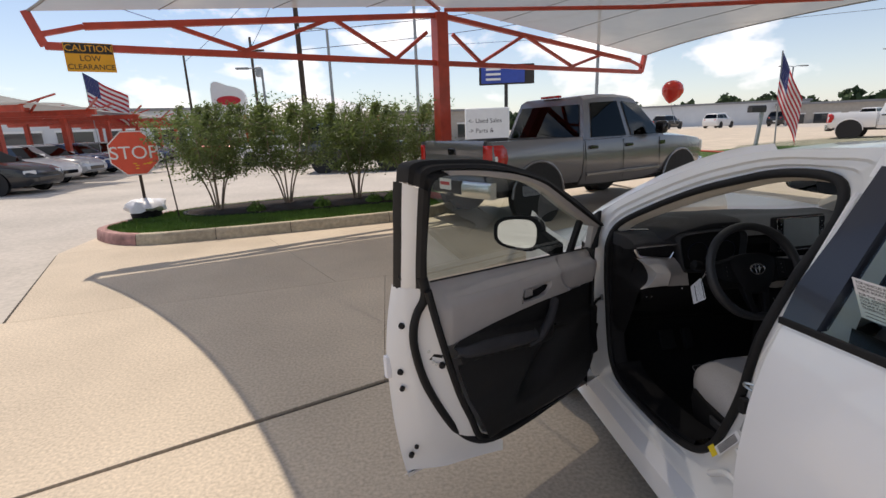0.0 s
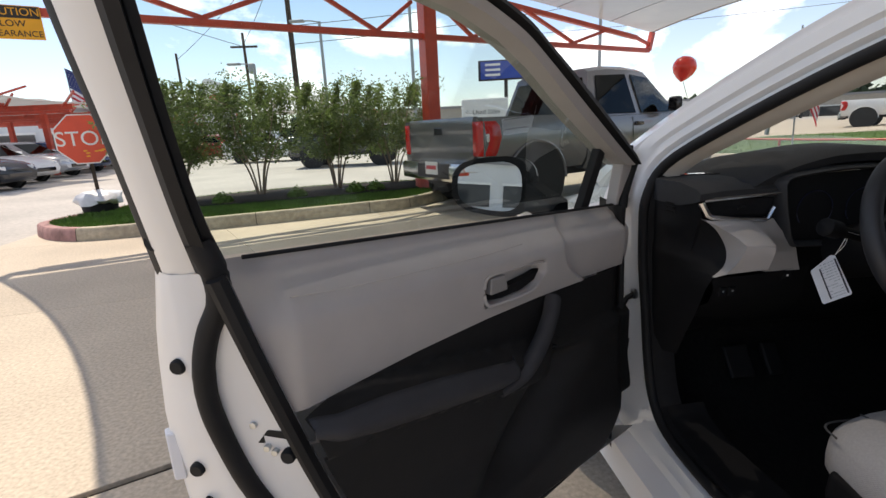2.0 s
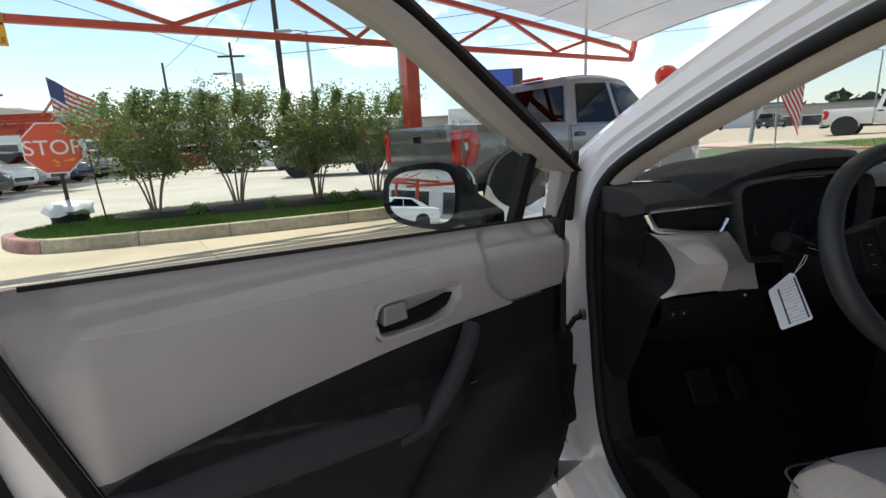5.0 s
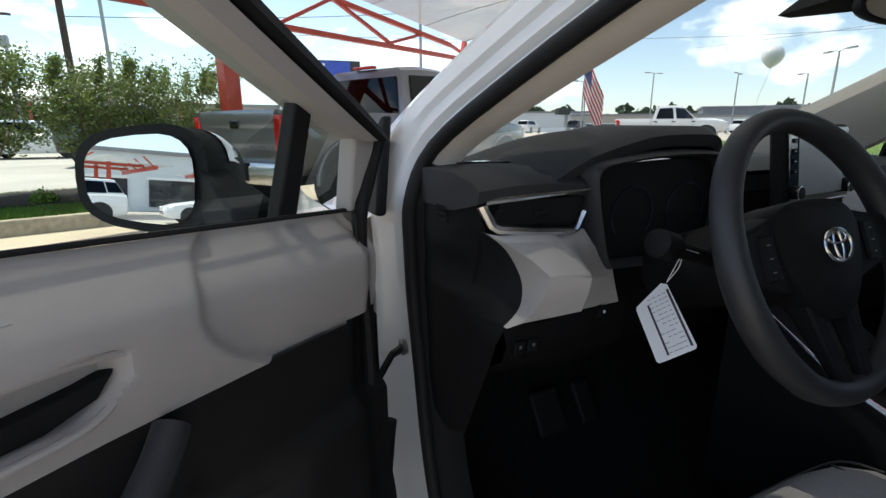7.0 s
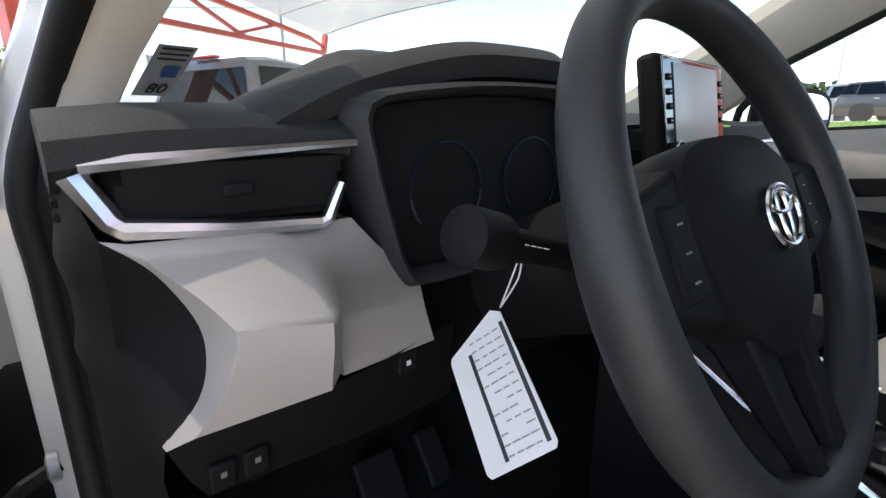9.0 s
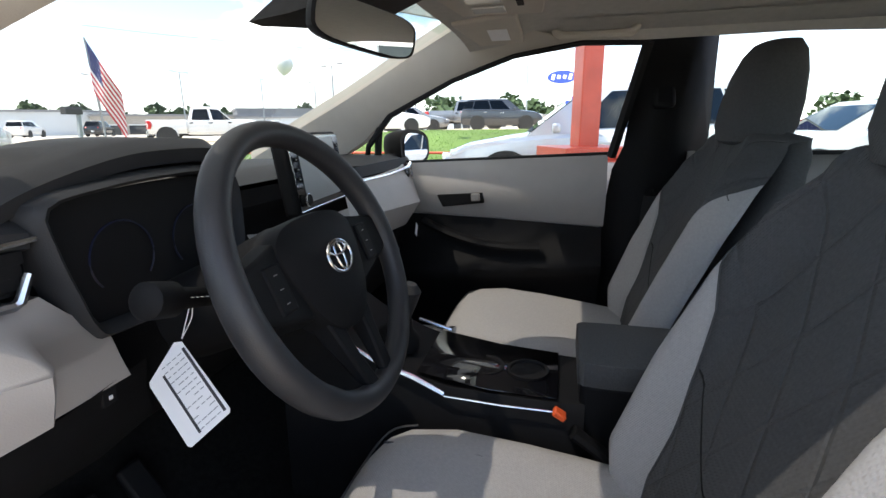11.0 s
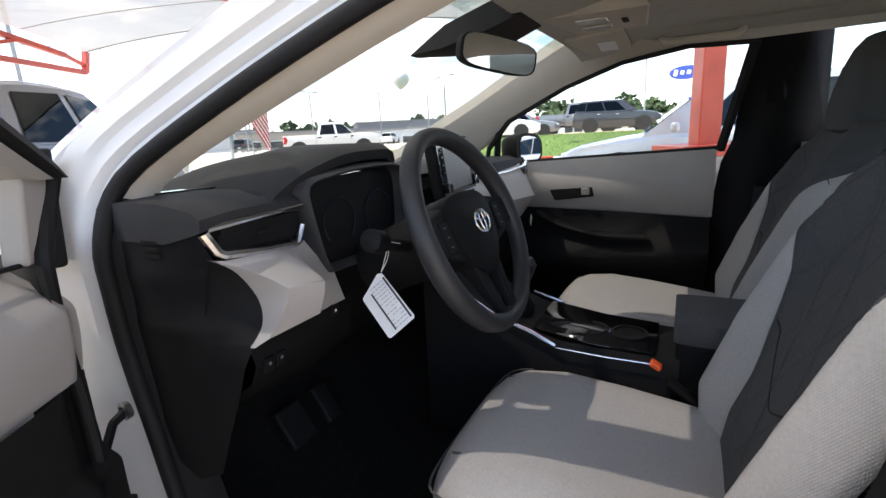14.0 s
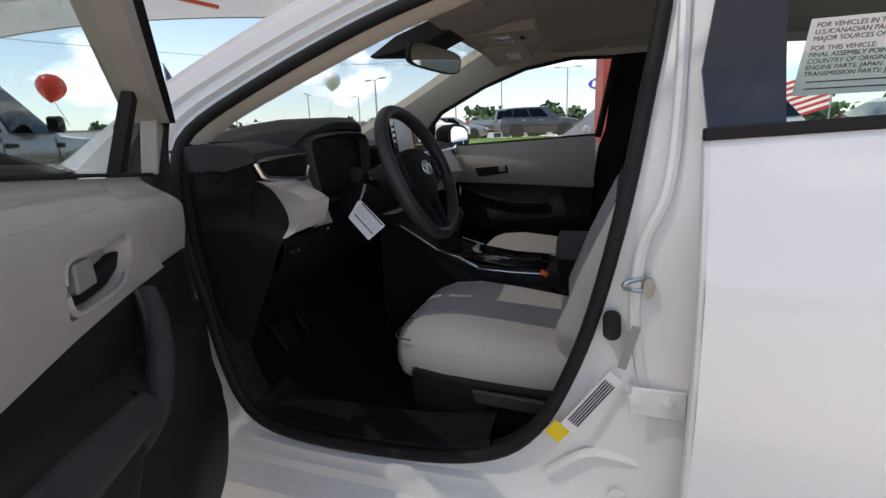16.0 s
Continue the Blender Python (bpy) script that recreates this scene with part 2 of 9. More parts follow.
M_STOP = mat("stop_sign_red", (0.72, 0.085, 0.035), 0.45, var=0.06, scale=6)
M_SIGNWHITE = mat("sign_white", (0.78, 0.78, 0.76), 0.5, var=0.03, scale=4)
M_SIGNYEL = mat("sign_yellow", (0.85, 0.42, 0.02), 0.5, var=0.05, scale=5)
M_SIGNBLK = mat("sign_black", (0.025, 0.022, 0.02), 0.5, var=0.1, scale=9)
M_BLUE = mat("sign_blue", (0.03, 0.07, 0.38), 0.4, var=0.08, scale=2)
M_FLAGRED = mat("flag_red", (0.52, 0.03, 0.04), 0.8, var=0.1, scale=9)
M_FLAGBLUE = mat("flag_blue", (0.025, 0.035, 0.14), 0.8, var=0.1, scale=9)
M_FLAGWHITE = mat("flag_white", (0.78, 0.76, 0.74), 0.8, var=0.04, scale=9)
M_BAG = mat("white_plastic_bag", (0.75, 0.75, 0.76), 0.35, var=0.06, scale=20, bump=0.6, bump_scale=30, bump_dist=0.01)
M_POLE = mat("galvanised_pole", (0.30, 0.32, 0.33), 0.5, 0.4, var=0.08, scale=3)
M_WOODPOLE = mat("creosote_pole", (0.055, 0.04, 0.03), 0.9, var=0.2, scale=4)
M_WIRE = mat("cable_black", (0.03, 0.03, 0.03), 0.7)
M_BALLOON = mat("red_balloon", (0.75, 0.045, 0.025), 0.25, var=0.02, coat=0.3)
M_BALLOONW = mat("white_balloon", (0.70, 0.70, 0.68), 0.3, var=0.02)
M_TYRE = mat("tyre_rubber", (0.018, 0.018, 0.018), 0.8, var=0.2, scale=20)
M_RIM = mat("alloy_rim", (0.50, 0.50, 0.51), 0.3, 0.85, var=0.05)
M_LAMPRED = mat("tail_lamp_red", (0.55, 0.012, 0.008), 0.22, var=0.05, coat=0.3)
M_LAMPCLEAR = mat("lamp_clear", (0.75, 0.75, 0.74), 0.12, var=0.03, coat=0.6)
M_WALL = mat("pale_metal_siding", (0.62, 0.64, 0.66), 0.6, var=0.04, scale=1, stain=0.05, stain_scale=0.2)
M_WALLTAN = mat("tan_stucco", (0.42, 0.38, 0.33), 0.85, var=0.08, scale=3)
M_DARKGLASS = mat("dark_shop_glass", (0.03, 0.035, 0.04), 0.08, var=0.0, coat=0.4)
M_ROOFGREY = mat("grey_roof", (0.25, 0.25, 0.26), 0.7, var=0.08, scale=1)
M_WOODS = mat("far_tree_foliage", (0.045, 0.075, 0.03), 0.9, var=0.4, scale=0.9)
CAR_COLOURS = {}


def paint(name, color, metal=0.3):
    if name not in CAR_COLOURS:
        CAR_COLOURS[name] = mat(name, color, 0.25, metal, var=0.02, scale=1.5, coat=0.6)
    return CAR_COLOURS[name]


# ---- mesh helpers ----
def part(name, bm, material, parent=None, label="", smooth=True, sharp=40, bevel=0.0, solid=0.0):
    """Links a bmesh as one mesh object under a thing or part, with its own bevel and thickness."""
    bmesh.ops.remove_doubles(bm, verts=bm.verts, dist=0.00005)
    bmesh.ops.recalc_face_normals(bm, faces=bm.faces)
    me = bpy.data.meshes.new(name)
    bm.to_mesh(me)
    bm.free()
    me.materials.append(material)
    ob = new(name, me)
    if smooth:
        me.shade_smooth()
        me.set_sharp_from_angle(angle=radians(sharp))
    if solid:
        md = ob.modifiers.new("thickness", "SOLIDIFY"); md.thickness, md.offset = solid, 0
    if bevel:
        md = ob.modifiers.new("edge", "BEVEL"); md.width, md.segments, md.limit_method, md.angle_limit = bevel, 2, "ANGLE", radians(35)
    if parent is not None:
        ob.parent = parent
        ob.matrix_parent_inverse = world_of(parent).inverted()
    if label:
        ob["label"] = label
    return ob


def world_of(ob):
    m = ob.matrix_basis.copy()
    if ob.parent is not None:
        m = world_of(ob.parent) @ ob.matrix_parent_inverse @ m
    return m


def thing(name, at, label, category, group="", kind=""):
    e = new(name)
    e.empty_display_size = 0.1
    e.matrix_basis = Matrix.Translation(at)
    return tagged(e, label, category, group, kind)


def box(bm, size, m=Matrix.Identity(4)):
    r = bmesh.ops.create_cube(bm, size=1.0, matrix=m @ Matrix.Diagonal((*size, 1)))
    return r["verts"]


def boxed(size, m):
    bm = bmesh.new()
    box(bm, size, m)
    return bm


def span(bm, a, b, w, d, up=(0, 0, 1)):
    """A square bar from a to b."""
    a, b = Vector(a), Vector(b)
    z = (b - a).normalized()
    x = Vector(up).cross(z)
    x = x.normalized() if x.length > 1e-4 else Vector((1, 0, 0))
    y = z.cross(x)
    m = Matrix((x, y, z)).transposed().to_4x4()
    m.translation = (a + b) / 2
    box(bm, (w, d, (b - a).length), m)


def loft(bm, rings, closed=True, cap=True):
    """Skins rings of equal count."""
    vs = [[bm.verts.new(p) for p in r] for r in rings]
    n = len(rings[0])
    for a, b in zip(vs, vs[1:]):
        for i in range(n if closed else n - 1):
            j = (i + 1) % n
            try:
                bm.faces.new((a[i], a[j], b[j], b[i]))
            except ValueError:
                pass
    if cap and closed:
        for r in (vs[0], vs[-1]):
            try:
                bm.faces.new(r)
            except ValueError:
                pass
    return vs


def smooth_line(pts, per=6, closed=False):
    """Catmull-Rom through the points."""
    p = [Vector(q) for q in pts]
    n = len(p)
    out = []
    for i in range(n if closed else n - 1):
        a, b, c, d = (p[(i + k) % n] if closed else p[min(max(i + k, 0), n - 1)] for k in (-1, 0, 1, 2))
        for s in range(per):
            t = s / per
            out.append(0.5 * (2 * b + (c - a) * t + (2 * a - 5 * b + 4 * c - d) * t * t + (3 * b - a - 3 * c + d) * t ** 3))
    if not closed:
        out.append(p[-1])
    return out


def tube(bm, pts, radius, closed=False, seg=10, up=(0, 0, 1), flat=1.0):
    """A round or flattened tube along points; radius may be a list."""
    pts = [Vector(p) for p in pts]
    n = len(pts)
    rings = []
    for i, p in enumerate(pts):
        t = (pts[(i + 1) % n] - pts[i - 1]) if closed else (pts[min(i + 1, n - 1)] - pts[max(i - 1, 0)])
        t.normalize()
        x = t.cross(Vector(up))
        x = x.normalized() if x.length > 1e-3 else Vector((1, 0, 0))
        y = x.cross(t)
        r = radius[i] if isinstance(radius, (list, tuple)) else radius
        rings.append([p + x * (math.cos(a) * r) + y * (math.sin(a) * r * flat) for a in (2 * math.pi * k / seg for k in range(seg))])
    if closed:
        rings.append(rings[0])
    return loft(bm, rings, True, not closed)


def plate(bm, outline, normal_shift):
    """A flat outline in space, given thickness along a vector."""
    a = [Vector(p) for p in outline]
    b = [p + Vector(normal_shift) for p in a]
    loft(bm, [a, b], True, True)


def ngon(bm, pts):
    return bm.faces.new([bm.verts.new(p) for p in pts])


def patch(bm, fn, nu, nv):
    """A grid of fn(u, v), both from 0 to 1."""
    vs = [[bm.verts.new(fn(i / nu, j / nv)) for j in range(nv + 1)] for i in range(nu + 1)]
    for i in range(nu):
        for j in range(nv):
            bm.faces.new((vs[i][j], vs[i + 1][j], vs[i + 1][j + 1], vs[i][j + 1]))
    return vs


def disc_ring(c, r, m, seg=24):
    return [m @ (Vector(c) + Vector((math.cos(a) * r, math.sin(a) * r, 0))) for a in (2 * math.pi * k / seg for k in range(seg))]


def turned(bm, profile, m, seg=24):
    """Turns (radius, height) pairs about m's z axis."""
    loft(bm, [disc_ring((0, 0, h), max(r, 1e-4), m, seg) for r, h in profile], True, True)


def lettering(name, body, size, m, material, parent, align="CENTER", depth=0.001, label=""):
    """Raised lettering in the built-in font, as a mesh."""
    cu = bpy.data.curves.new(name, "FONT")
    cu.body, cu.size, cu.extrude, cu.align_x, cu.align_y = body, size, depth, align, "CENTER"
    tmp = bpy.data.objects.new(name, cu)
    scene.collection.objects.link(tmp)
    me = bpy.data.meshes.new_from_object(tmp.evaluated_get(bpy.context.evaluated_depsgraph_get()))
    bpy.data.objects.remove(tmp)
    bpy.data.curves.remove(cu)
    me.transform(m)
    me.materials.clear()
    me.materials.append(material)
    ob = new(name, me)
    ob.parent = parent
    ob.matrix_parent_inverse = world_of(parent).inverted()
    if label:
        ob["label"] = label
    return ob


def smoothstep(t):
    t = min(max(t, 0.0), 1.0)
    return t * t * (3 - 2 * t)


def lerp(a, b, t):
    return a + (b - a) * t


def table(x, rows):
    """Linear look-up in rows of (x, value)."""
    if x <= rows[0][0]:
        return rows[0][1]
    for (a, u), (b, v) in zip(rows, rows[1:]):
        if x <= b:
            return lerp(u, v, (x - a) / (b - a))
    return rows[-1][1]


def land(x, y):
    """The height of the ground: flat lot, rising to the road in the east."""
    return 0.85 * smoothstep((x - 10.5) / 13.5) * (1 - 0.6 * smoothstep((y - 8) / 16)) 


# ---- ground, pavement, kerbs ----
def make_ground():
    bm = bmesh.new()
    xs = [-900, -300, -120, -60, -40] + [k * 2.0 for k in range(-15, 26)] + [60, 80, 120, 300, 900]
    ys = [-900, -300, -100, -50] + [k * 2.0 for k in range(-15, 31)] + [70, 90, 130, 300, 900]
    vs = [[bm.verts.new((x, y, land(x, y) - 0.03)) for y in ys] for x in xs]
    for i in range(len(xs) - 1):
        for j in range(len(ys) - 1):
            bm.faces.new((vs[i][j], vs[i + 1][j], vs[i + 1][j + 1], vs[i][j + 1]))
    return tagged(part("ground", bm, M_CONC_G, None, sharp=80), "weathered pale concrete lot reaching to the horizon", "ground", kind="structure")


ground = make_ground()

# slabs of the driveway, joints left open over the dark bed
bed = bmesh.new()
ngon(bed, [(-5.2, -8.0, -0.022), (9.6, -8.0, -0.022), (9.6, 13.3, -0.022), (-6.6, 10.4, -0.022), (-6.45, 7.22, -0.022), (-5.19, 4.44, -0.022)])
pavement = tagged(part("pavement", bed, M_JOINT), "sunlit tan concrete driveway slabs with dark joints", "pavement", kind="structure")


def slab(outline, z=0.0):
    """One slab, drawn in a little from its joints."""
    c = sum((Vector((*p, 0)) for p in outline), Vector()) / len(outline)
    pts = []
    n = len(outline)
    for i in range(n):
        p, a, b = (Vector((*outline[k % n], 0)) for k in (i, i - 1, i + 1))
        d = ((a - p).normalized() + (b - p).normalized())
        pts.append(p + d * 0.0015)
    bm = bmesh.new()
    lo = [Vector((p.x, p.y, z - 0.02)) for p in pts]
    hi = [Vector((p.x, p.y, z - 0.003)) for p in pts]
    top = [Vector((p.x, p.y, z)) + (c - p).normalized() * 0.003 for p in pts]
    loft(bm, [lo, hi, top])
    return part("slab", bm, M_CONC, pavement, smooth=False)


def on(a, b, x):
    return a[1] + (b[1] - a[1]) * (x - a[0]) / (b[0] - a[0])


J1, J2 = ((-3.547, 2.157), (-1.816, 2.911)), ((-5.145, 4.47), (-1.797, 5.128))
WEST = ((-5.177, 4.438), (-6.437, 7.22))
xcuts = [-5.2, -1.85, 2.3, 6.2, 9.6]
for xa, xb in zip(xcuts, xcuts[1:]):
    slab([(xa, on(*J1, xa) if xa > -4.5 else 1.35), (xb, on(*J1, xb)), (xb + 0.0, on(*J2, xb)), (xa, on(*J2, xa))])
for xa, xb in ((-5.2, 2.3), (2.3, 6.2), (6.2, 9.6)):
    slab([(xa, -3.0), (xb, -3.0), (xb, on(*J1, xb)), (xa, on(*J1, xa) if xa > -4.5 else 1.35)])
    slab([(xa, -8.0), (xb, -8.0), (xb, -3.0), (xa, -3.0)])
ncuts = [-5.16, -2.36, 1.4, 5.4, 9.6]
for i, (xa, xb) in enumerate(zip(ncuts, ncuts[1:])):
    ta, tb = (0.0, -0.53)[i > 0], -0.53
    slab([(xa, on(*J2, xa)), (xb - 0 * tb, on(*J2, xb)), (xb - 1.4, on(*J2, xb) + 2.75), (xa - (1.26 if i == 0 else 1.4), on(*J2, xa) + 2.75)])
    slab([(xa - (1.26 if i == 0 else 1.4), on(*J2, xa) + 2.75), (xb - 1.4, on(*J2, xb) + 2.75), (xb - 1.8, on(*J2, xb) + 6.0), (xa - 1.5, on(*J2, xa) + 6.0)])

# planted island north of the drive
def inset(pts, d):
    out = []
    n = len(pts)
    for i in range(n):
        t = (pts[(i + 1) % n] - pts[i - 1]).normalized()
        out.append(pts[i] + Vector((-t.y, t.x, 0)) * d)
    return out


def flat3(pts, z):
    return [Vector((p[0], p[1], z)) for p in pts]


ISLE = smooth_line([(x, y, 0) for x, y in [(-6.46, 8.55), (-6.25, 7.95), (-5.5, 7.47), (-4.4, 7.58), (-3.33, 7.80), (-1.77, 8.20), (-1.15, 8.42), (-0.55, 9.05),
                    (0.0, 9.75), (0.1, 10.6), (-0.6, 11.1), (-2.0, 11.3), (-4.2, 10.9), (-5.9, 9.9)]], 5, True)
KERB_STEPS = [(0.0, -0.02), (0.008, 0.06), (0.02, 0.145), (0.04, 0.165), (0.14, 0.165), (0.155, 0.15), (0.155, 0.05)]
kerb_base = bmesh.new()
loft(kerb_base, [flat3(inset(ISLE, d + 0.01), z - 0.012) for d, z in KERB_STEPS], True, False)
kerb = tagged(part("kerb", kerb_base, M_JOINT), "raised tan concrete kerb with faded red paint at its end", "kerb", kind="structure")
n_isle = len(ISLE)
for a in range(0, n_isle, 5):
    rings = []
    for k in range(a, a + 6):
        rings.append([Vector((p.x, p.y, z)) for p, z in ((inset(ISLE, d)[k % n_isle], z) for d, z in KERB_STEPS)])
    for end, nxt in ((0, 1), (-1, -2)):
        g = (rings[nxt][0] - rings[end][0]).normalized() * 0.005
        rings[end] = [p + g for p in rings[end]]
    bm = bmesh.new()
    loft(bm, rings, False, False)
    part("kerbstone", bm, M_KERB_RED if a in (0, 5, 65) else M_KERB, kerb, "faded red painted concrete" if a in (0, 5, 65) else "")
turf = bmesh.new()
ngon(turf, flat3(inset(ISLE, 0.15), 0.15))
island = tagged(part("island_turf", turf, M_LAWN, smooth=False), "short green turf inside the kerbed island", "lawn", kind="structure")
MULCH = smooth_line([(x, y, 0) for x, y in [(-5.5, 9.3), (-4.9, 8.85), (-3.6, 8.95), (-2.2, 9.25), (-1.3, 9.45), (-0.5, 10.0), (-0.7, 10.6), (-2.4, 10.75), (-4.2, 10.35), (-5.3, 9.8)]], 4, True)
bm = bmesh.new()
loft(bm, [flat3(MULCH, 0.15), flat3(inset(MULCH, 0.05), 0.19), flat3(inset(MULCH, 0.3), 0.215)], True, True)
tagged(part("mulch_bed", bm, M_MULCH), "dark brown mulch bed under the shrubs", "planting bed", kind="structure")
bm = bmesh.new()
tube(bm, flat3(MULCH, 0.17), 0.03, True, 8)
tagged(part("bed_edging", bm, M_RUBBER), "black plastic edging round the mulch bed", "edging", kind="structure")


def inside(poly, x, y):
    c = False
    n = len(poly)
    for i in range(n):
        a, b = poly[i], poly[i - 1]
        if (a.y > y) != (b.y > y) and x < (b.x - a.x) * (y - a.y) / (b.y - a.y) + a.x:
            c = not c
    return c


def blades(name, spots, h, material, label):
    rng = random.Random(5)
    v, f = [], []
    for x, y, z in spots:
        a, hh = rng.uniform(0, 6.28), h * rng.uniform(0.5, 1.25)
        dx, dy = math.cos(a) * 0.006, math.sin(a) * 0.006
        lx, ly = rng.uniform(-0.4, 0.4) * hh, rng.uniform(-0.4, 0.4) * hh
        k = len(v)
        v += [(x - dx, y - dy, z), (x + dx, y + dy, z), (x + dx * 0.6 + lx * 0.4, y + dy * 0.6 + ly * 0.4, z + hh * 0.6), (x + lx, y + ly, z + hh)]
        f += [(k, k + 1, k + 2), (k, k + 2, k + 3)]
    me = bpy.data.meshes.new(name)
    me.from_pydata(v, [], f)
    me.materials.append(material)
    return tagged(new(name, me), label, "grass", kind="stuff")


rng = random.Random(2)
core = inset(ISLE, 0.17)
spots = []
while len(spots) < 26000:
    x, y = rng.uniform(-6.5, 2.6), rng.uniform(7.4, 11.3)
    if inside(core, x, y) and not inside(MULCH, x, y):
        spots.append((x, y, 0.148))
blades("island_grass", spots, 0.05, M_BLADE, "short bright green grass blades on the island")

# lawn towards the road
bm = bmesh.new()
lx = [10.2, 12, 14, 16, 18, 20, 21.5, 23]
ly = [-30, -20, -12, -6, 0, 4, 8, 11, 13, 15, 17, 19, 21]
def lawn_point(i, j):
    x, y = lx[i], ly[j]
    far = 23.0 - 7.5 * smoothstep((y - 8) / 14)
    near = 10.2 + 0.5 * smoothstep((y - 12) / 8) - 3.5 * smoothstep((y - 9.5) / 3.0)
    x = lerp(near, far, (x - 10.2) / 12.8)
    return (x, y, land(x, y) + 0.06)
vs = [[bm.verts.new(lawn_point(i, j)) for j in range(len(ly))] for i in range(len(lx))]
for i in range(len(lx) - 1):
    for j in range(len(ly) - 1):
        bm.faces.new((vs[i][j], vs[i + 1][j], vs[i + 1][j + 1], vs[i][j + 1]))
tagged(part("lawn", bm, M_LAWN, sharp=80), "sunlit green lawn sloping up to the road", "lawn", kind="structure")
spots = []
while len(spots) < 30000:
    u, v = rng.random() ** 1.6, rng.uniform(-8, 20)
    j = max(k for k in range(len(ly) - 1) if ly[k] <= v)
    i = min(int(u * 7), 6)
    a, b = lawn_point(i, j), lawn_point(i + 1, j)
    c, d = lawn_point(i, j + 1), lawn_point(i + 1, j + 1)
    fu, fv = u * 7 - i, (v - ly[j]) / (ly[j + 1] - ly[j])
    p = [lerp(lerp(a[k], b[k], fu), lerp(c[k], d[k], fu), fv) for k in range(3)]
    spots.append(p)
blades("lawn_grass", spots, 0.075, M_BLADE, "sunlit grass blades of the sloping lawn")
bm = bmesh.new()
patch(bm, lambda u, v: (lerp(9.9, 10.2, u) - 3.5 * smoothstep((lerp(-30, 21, v) - 9.5) / 3.0) + 0.5 * smoothstep((lerp(-30, 21, v) - 12) / 8), lerp(-30, 21, v), 0.13 if 0.05 < u < 0.95 else 0.13), 2, 60)
tagged(part("lot_kerb", bm, M_KERB, solid=0.24), "pale concrete kerb along the lawn", "kerb", kind="structure")

# road sheet beyond the lawn
bm = bmesh.new()
patch(bm, lambda u, v: ((lambda x, y: (x, y, land(x, y) + 0.012))(lerp(21.0 - 7.5 * smoothstep((lerp(-40, 60, v) - 8) / 14), 40, u), lerp(-40, 60, v))), 20, 50)
tagged(part("road", bm, M_CONC, sharp=80), "wide sun-bleached concrete road", "road", kind="structure")

# orange pipe rail along the lot's edge
rail = thing("pipe_rail", (10.5, 3.0, 0), "low orange-red painted steel pipe rail beside the lawn", "rail")
bm = bmesh.new()
tube(bm, [(10.6, -20, 0.47), (10.6, 9.0, 0.47), (9.2, 12.2, 0.47), (8.6, 17, 0.47)], 0.03)
part("rail", bm, M_RED, rail)
for x, y in [(10.6, -14), (10.6, -10), (10.6, -6), (10.6, -2), (10.6, 2), (10.6, 6), (10.3, 9.7), (9.0, 13.0)]:
    bm = bmesh.new()
    tube(bm, [(x, y, -0.05), (x, y, 0.47)], 0.03)
    part("post", bm, M_RED, rail)


# ---- shade canopy ----
AX = Vector((0.905, 0.425, 0)).normalized()
BX = Vector((AX.y, -AX.x, 0))
P1 = Vector((-0.62, 9.78, 0))
P2 = Vector((3.50, 1.29, 0))
BAY = (P2 - P1).dot(BX)
SKEW = (P2 - P1).dot(AX)


def truss(parent, base, half=5.95, extra=0.0):
    """A cantilever truss across a post: chords, webs and the tall end arms, each bar its own part."""
    def at(u, z):
        return base + AX * u + Vector((0, 0, z))
    bars = [(at(-half - extra, 2.72), at(half, 2.72), 0.09)]
    for s in (-1, 1):
        bars += [(at(s * 0.1, 3.55), at(s * (half - 0.45 + (extra if s < 0 else 0)), 2.98), 0.085), (at(s * (half + (extra if s < 0 else 0)), 2.72), at(s * (half + 0.12 + (extra if s < 0 else 0)), 3.12), 0.1), (at(s * (half + (extra if s < 0 else 0)), 2.86), at(s * (half - 0.45 + (extra if s < 0 else 0)), 2.98), 0.06)]
        bars += [(at(s * 2.05, 3.33), at(s * 0.95, 2.76), 0.06), (at(s * 0.28, 3.25), at(s * 0.95, 2.76), 0.06), (at(s * 2.15, 3.32), at(s * 3.5, 2.78), 0.06), (at(s * 4.5, 3.08), at(s * 3.5, 2.78), 0.06)]
    for a, b, w in bars:
        bm = bmesh.new()
        span(bm, a, b, w, w)
        part("bar", bm, M_RED, parent, smooth=False)


canopy = thing("shade_canopy", P1, "red steel shade canopy with stretched grey cloth over the parked cars", "canopy")
for k in (0, 1):
    base = (P1, P2)[k]
    m = Matrix.Rotation(math.atan2(AX.y, AX.x), 4, "Z")
    bm = boxed((0.24 - 0.06 * k, 0.24 - 0.06 * k, 3.6), Matrix.Translation(base + Vector((0, 0, 1.8))) @ m)
    part("post", bm, M_RED, canopy, smooth=False, bevel=0.01)
    bm = boxed((0.62, 0.62, 0.09), Matrix.Translation(base + Vector((0, 0, 0.885 if k else 0.41))) @ m)
    part("base_plate", bm, M_RED, canopy, smooth=False, bevel=0.006)
    if not k:
        bm = bmesh.new()
        turned(bm, [(0.36, 0.0), (0.36, 0.34), (0.34, 0.37), (0.0, 0.37)], Matrix.Translation(base), 28)
        part("footing", bm, M_RED, canopy, "round red painted concrete footing")
    if k:
        bm = boxed((0.56, 0.56, 0.85), Matrix.Translation(base + Vector((0, 0, 0.415))) @ m)
        part("footing", bm, M_RED, canopy, "red painted concrete footing", smooth=False, bevel=0.02)
    truss(canopy, base, extra=SKEW * k)


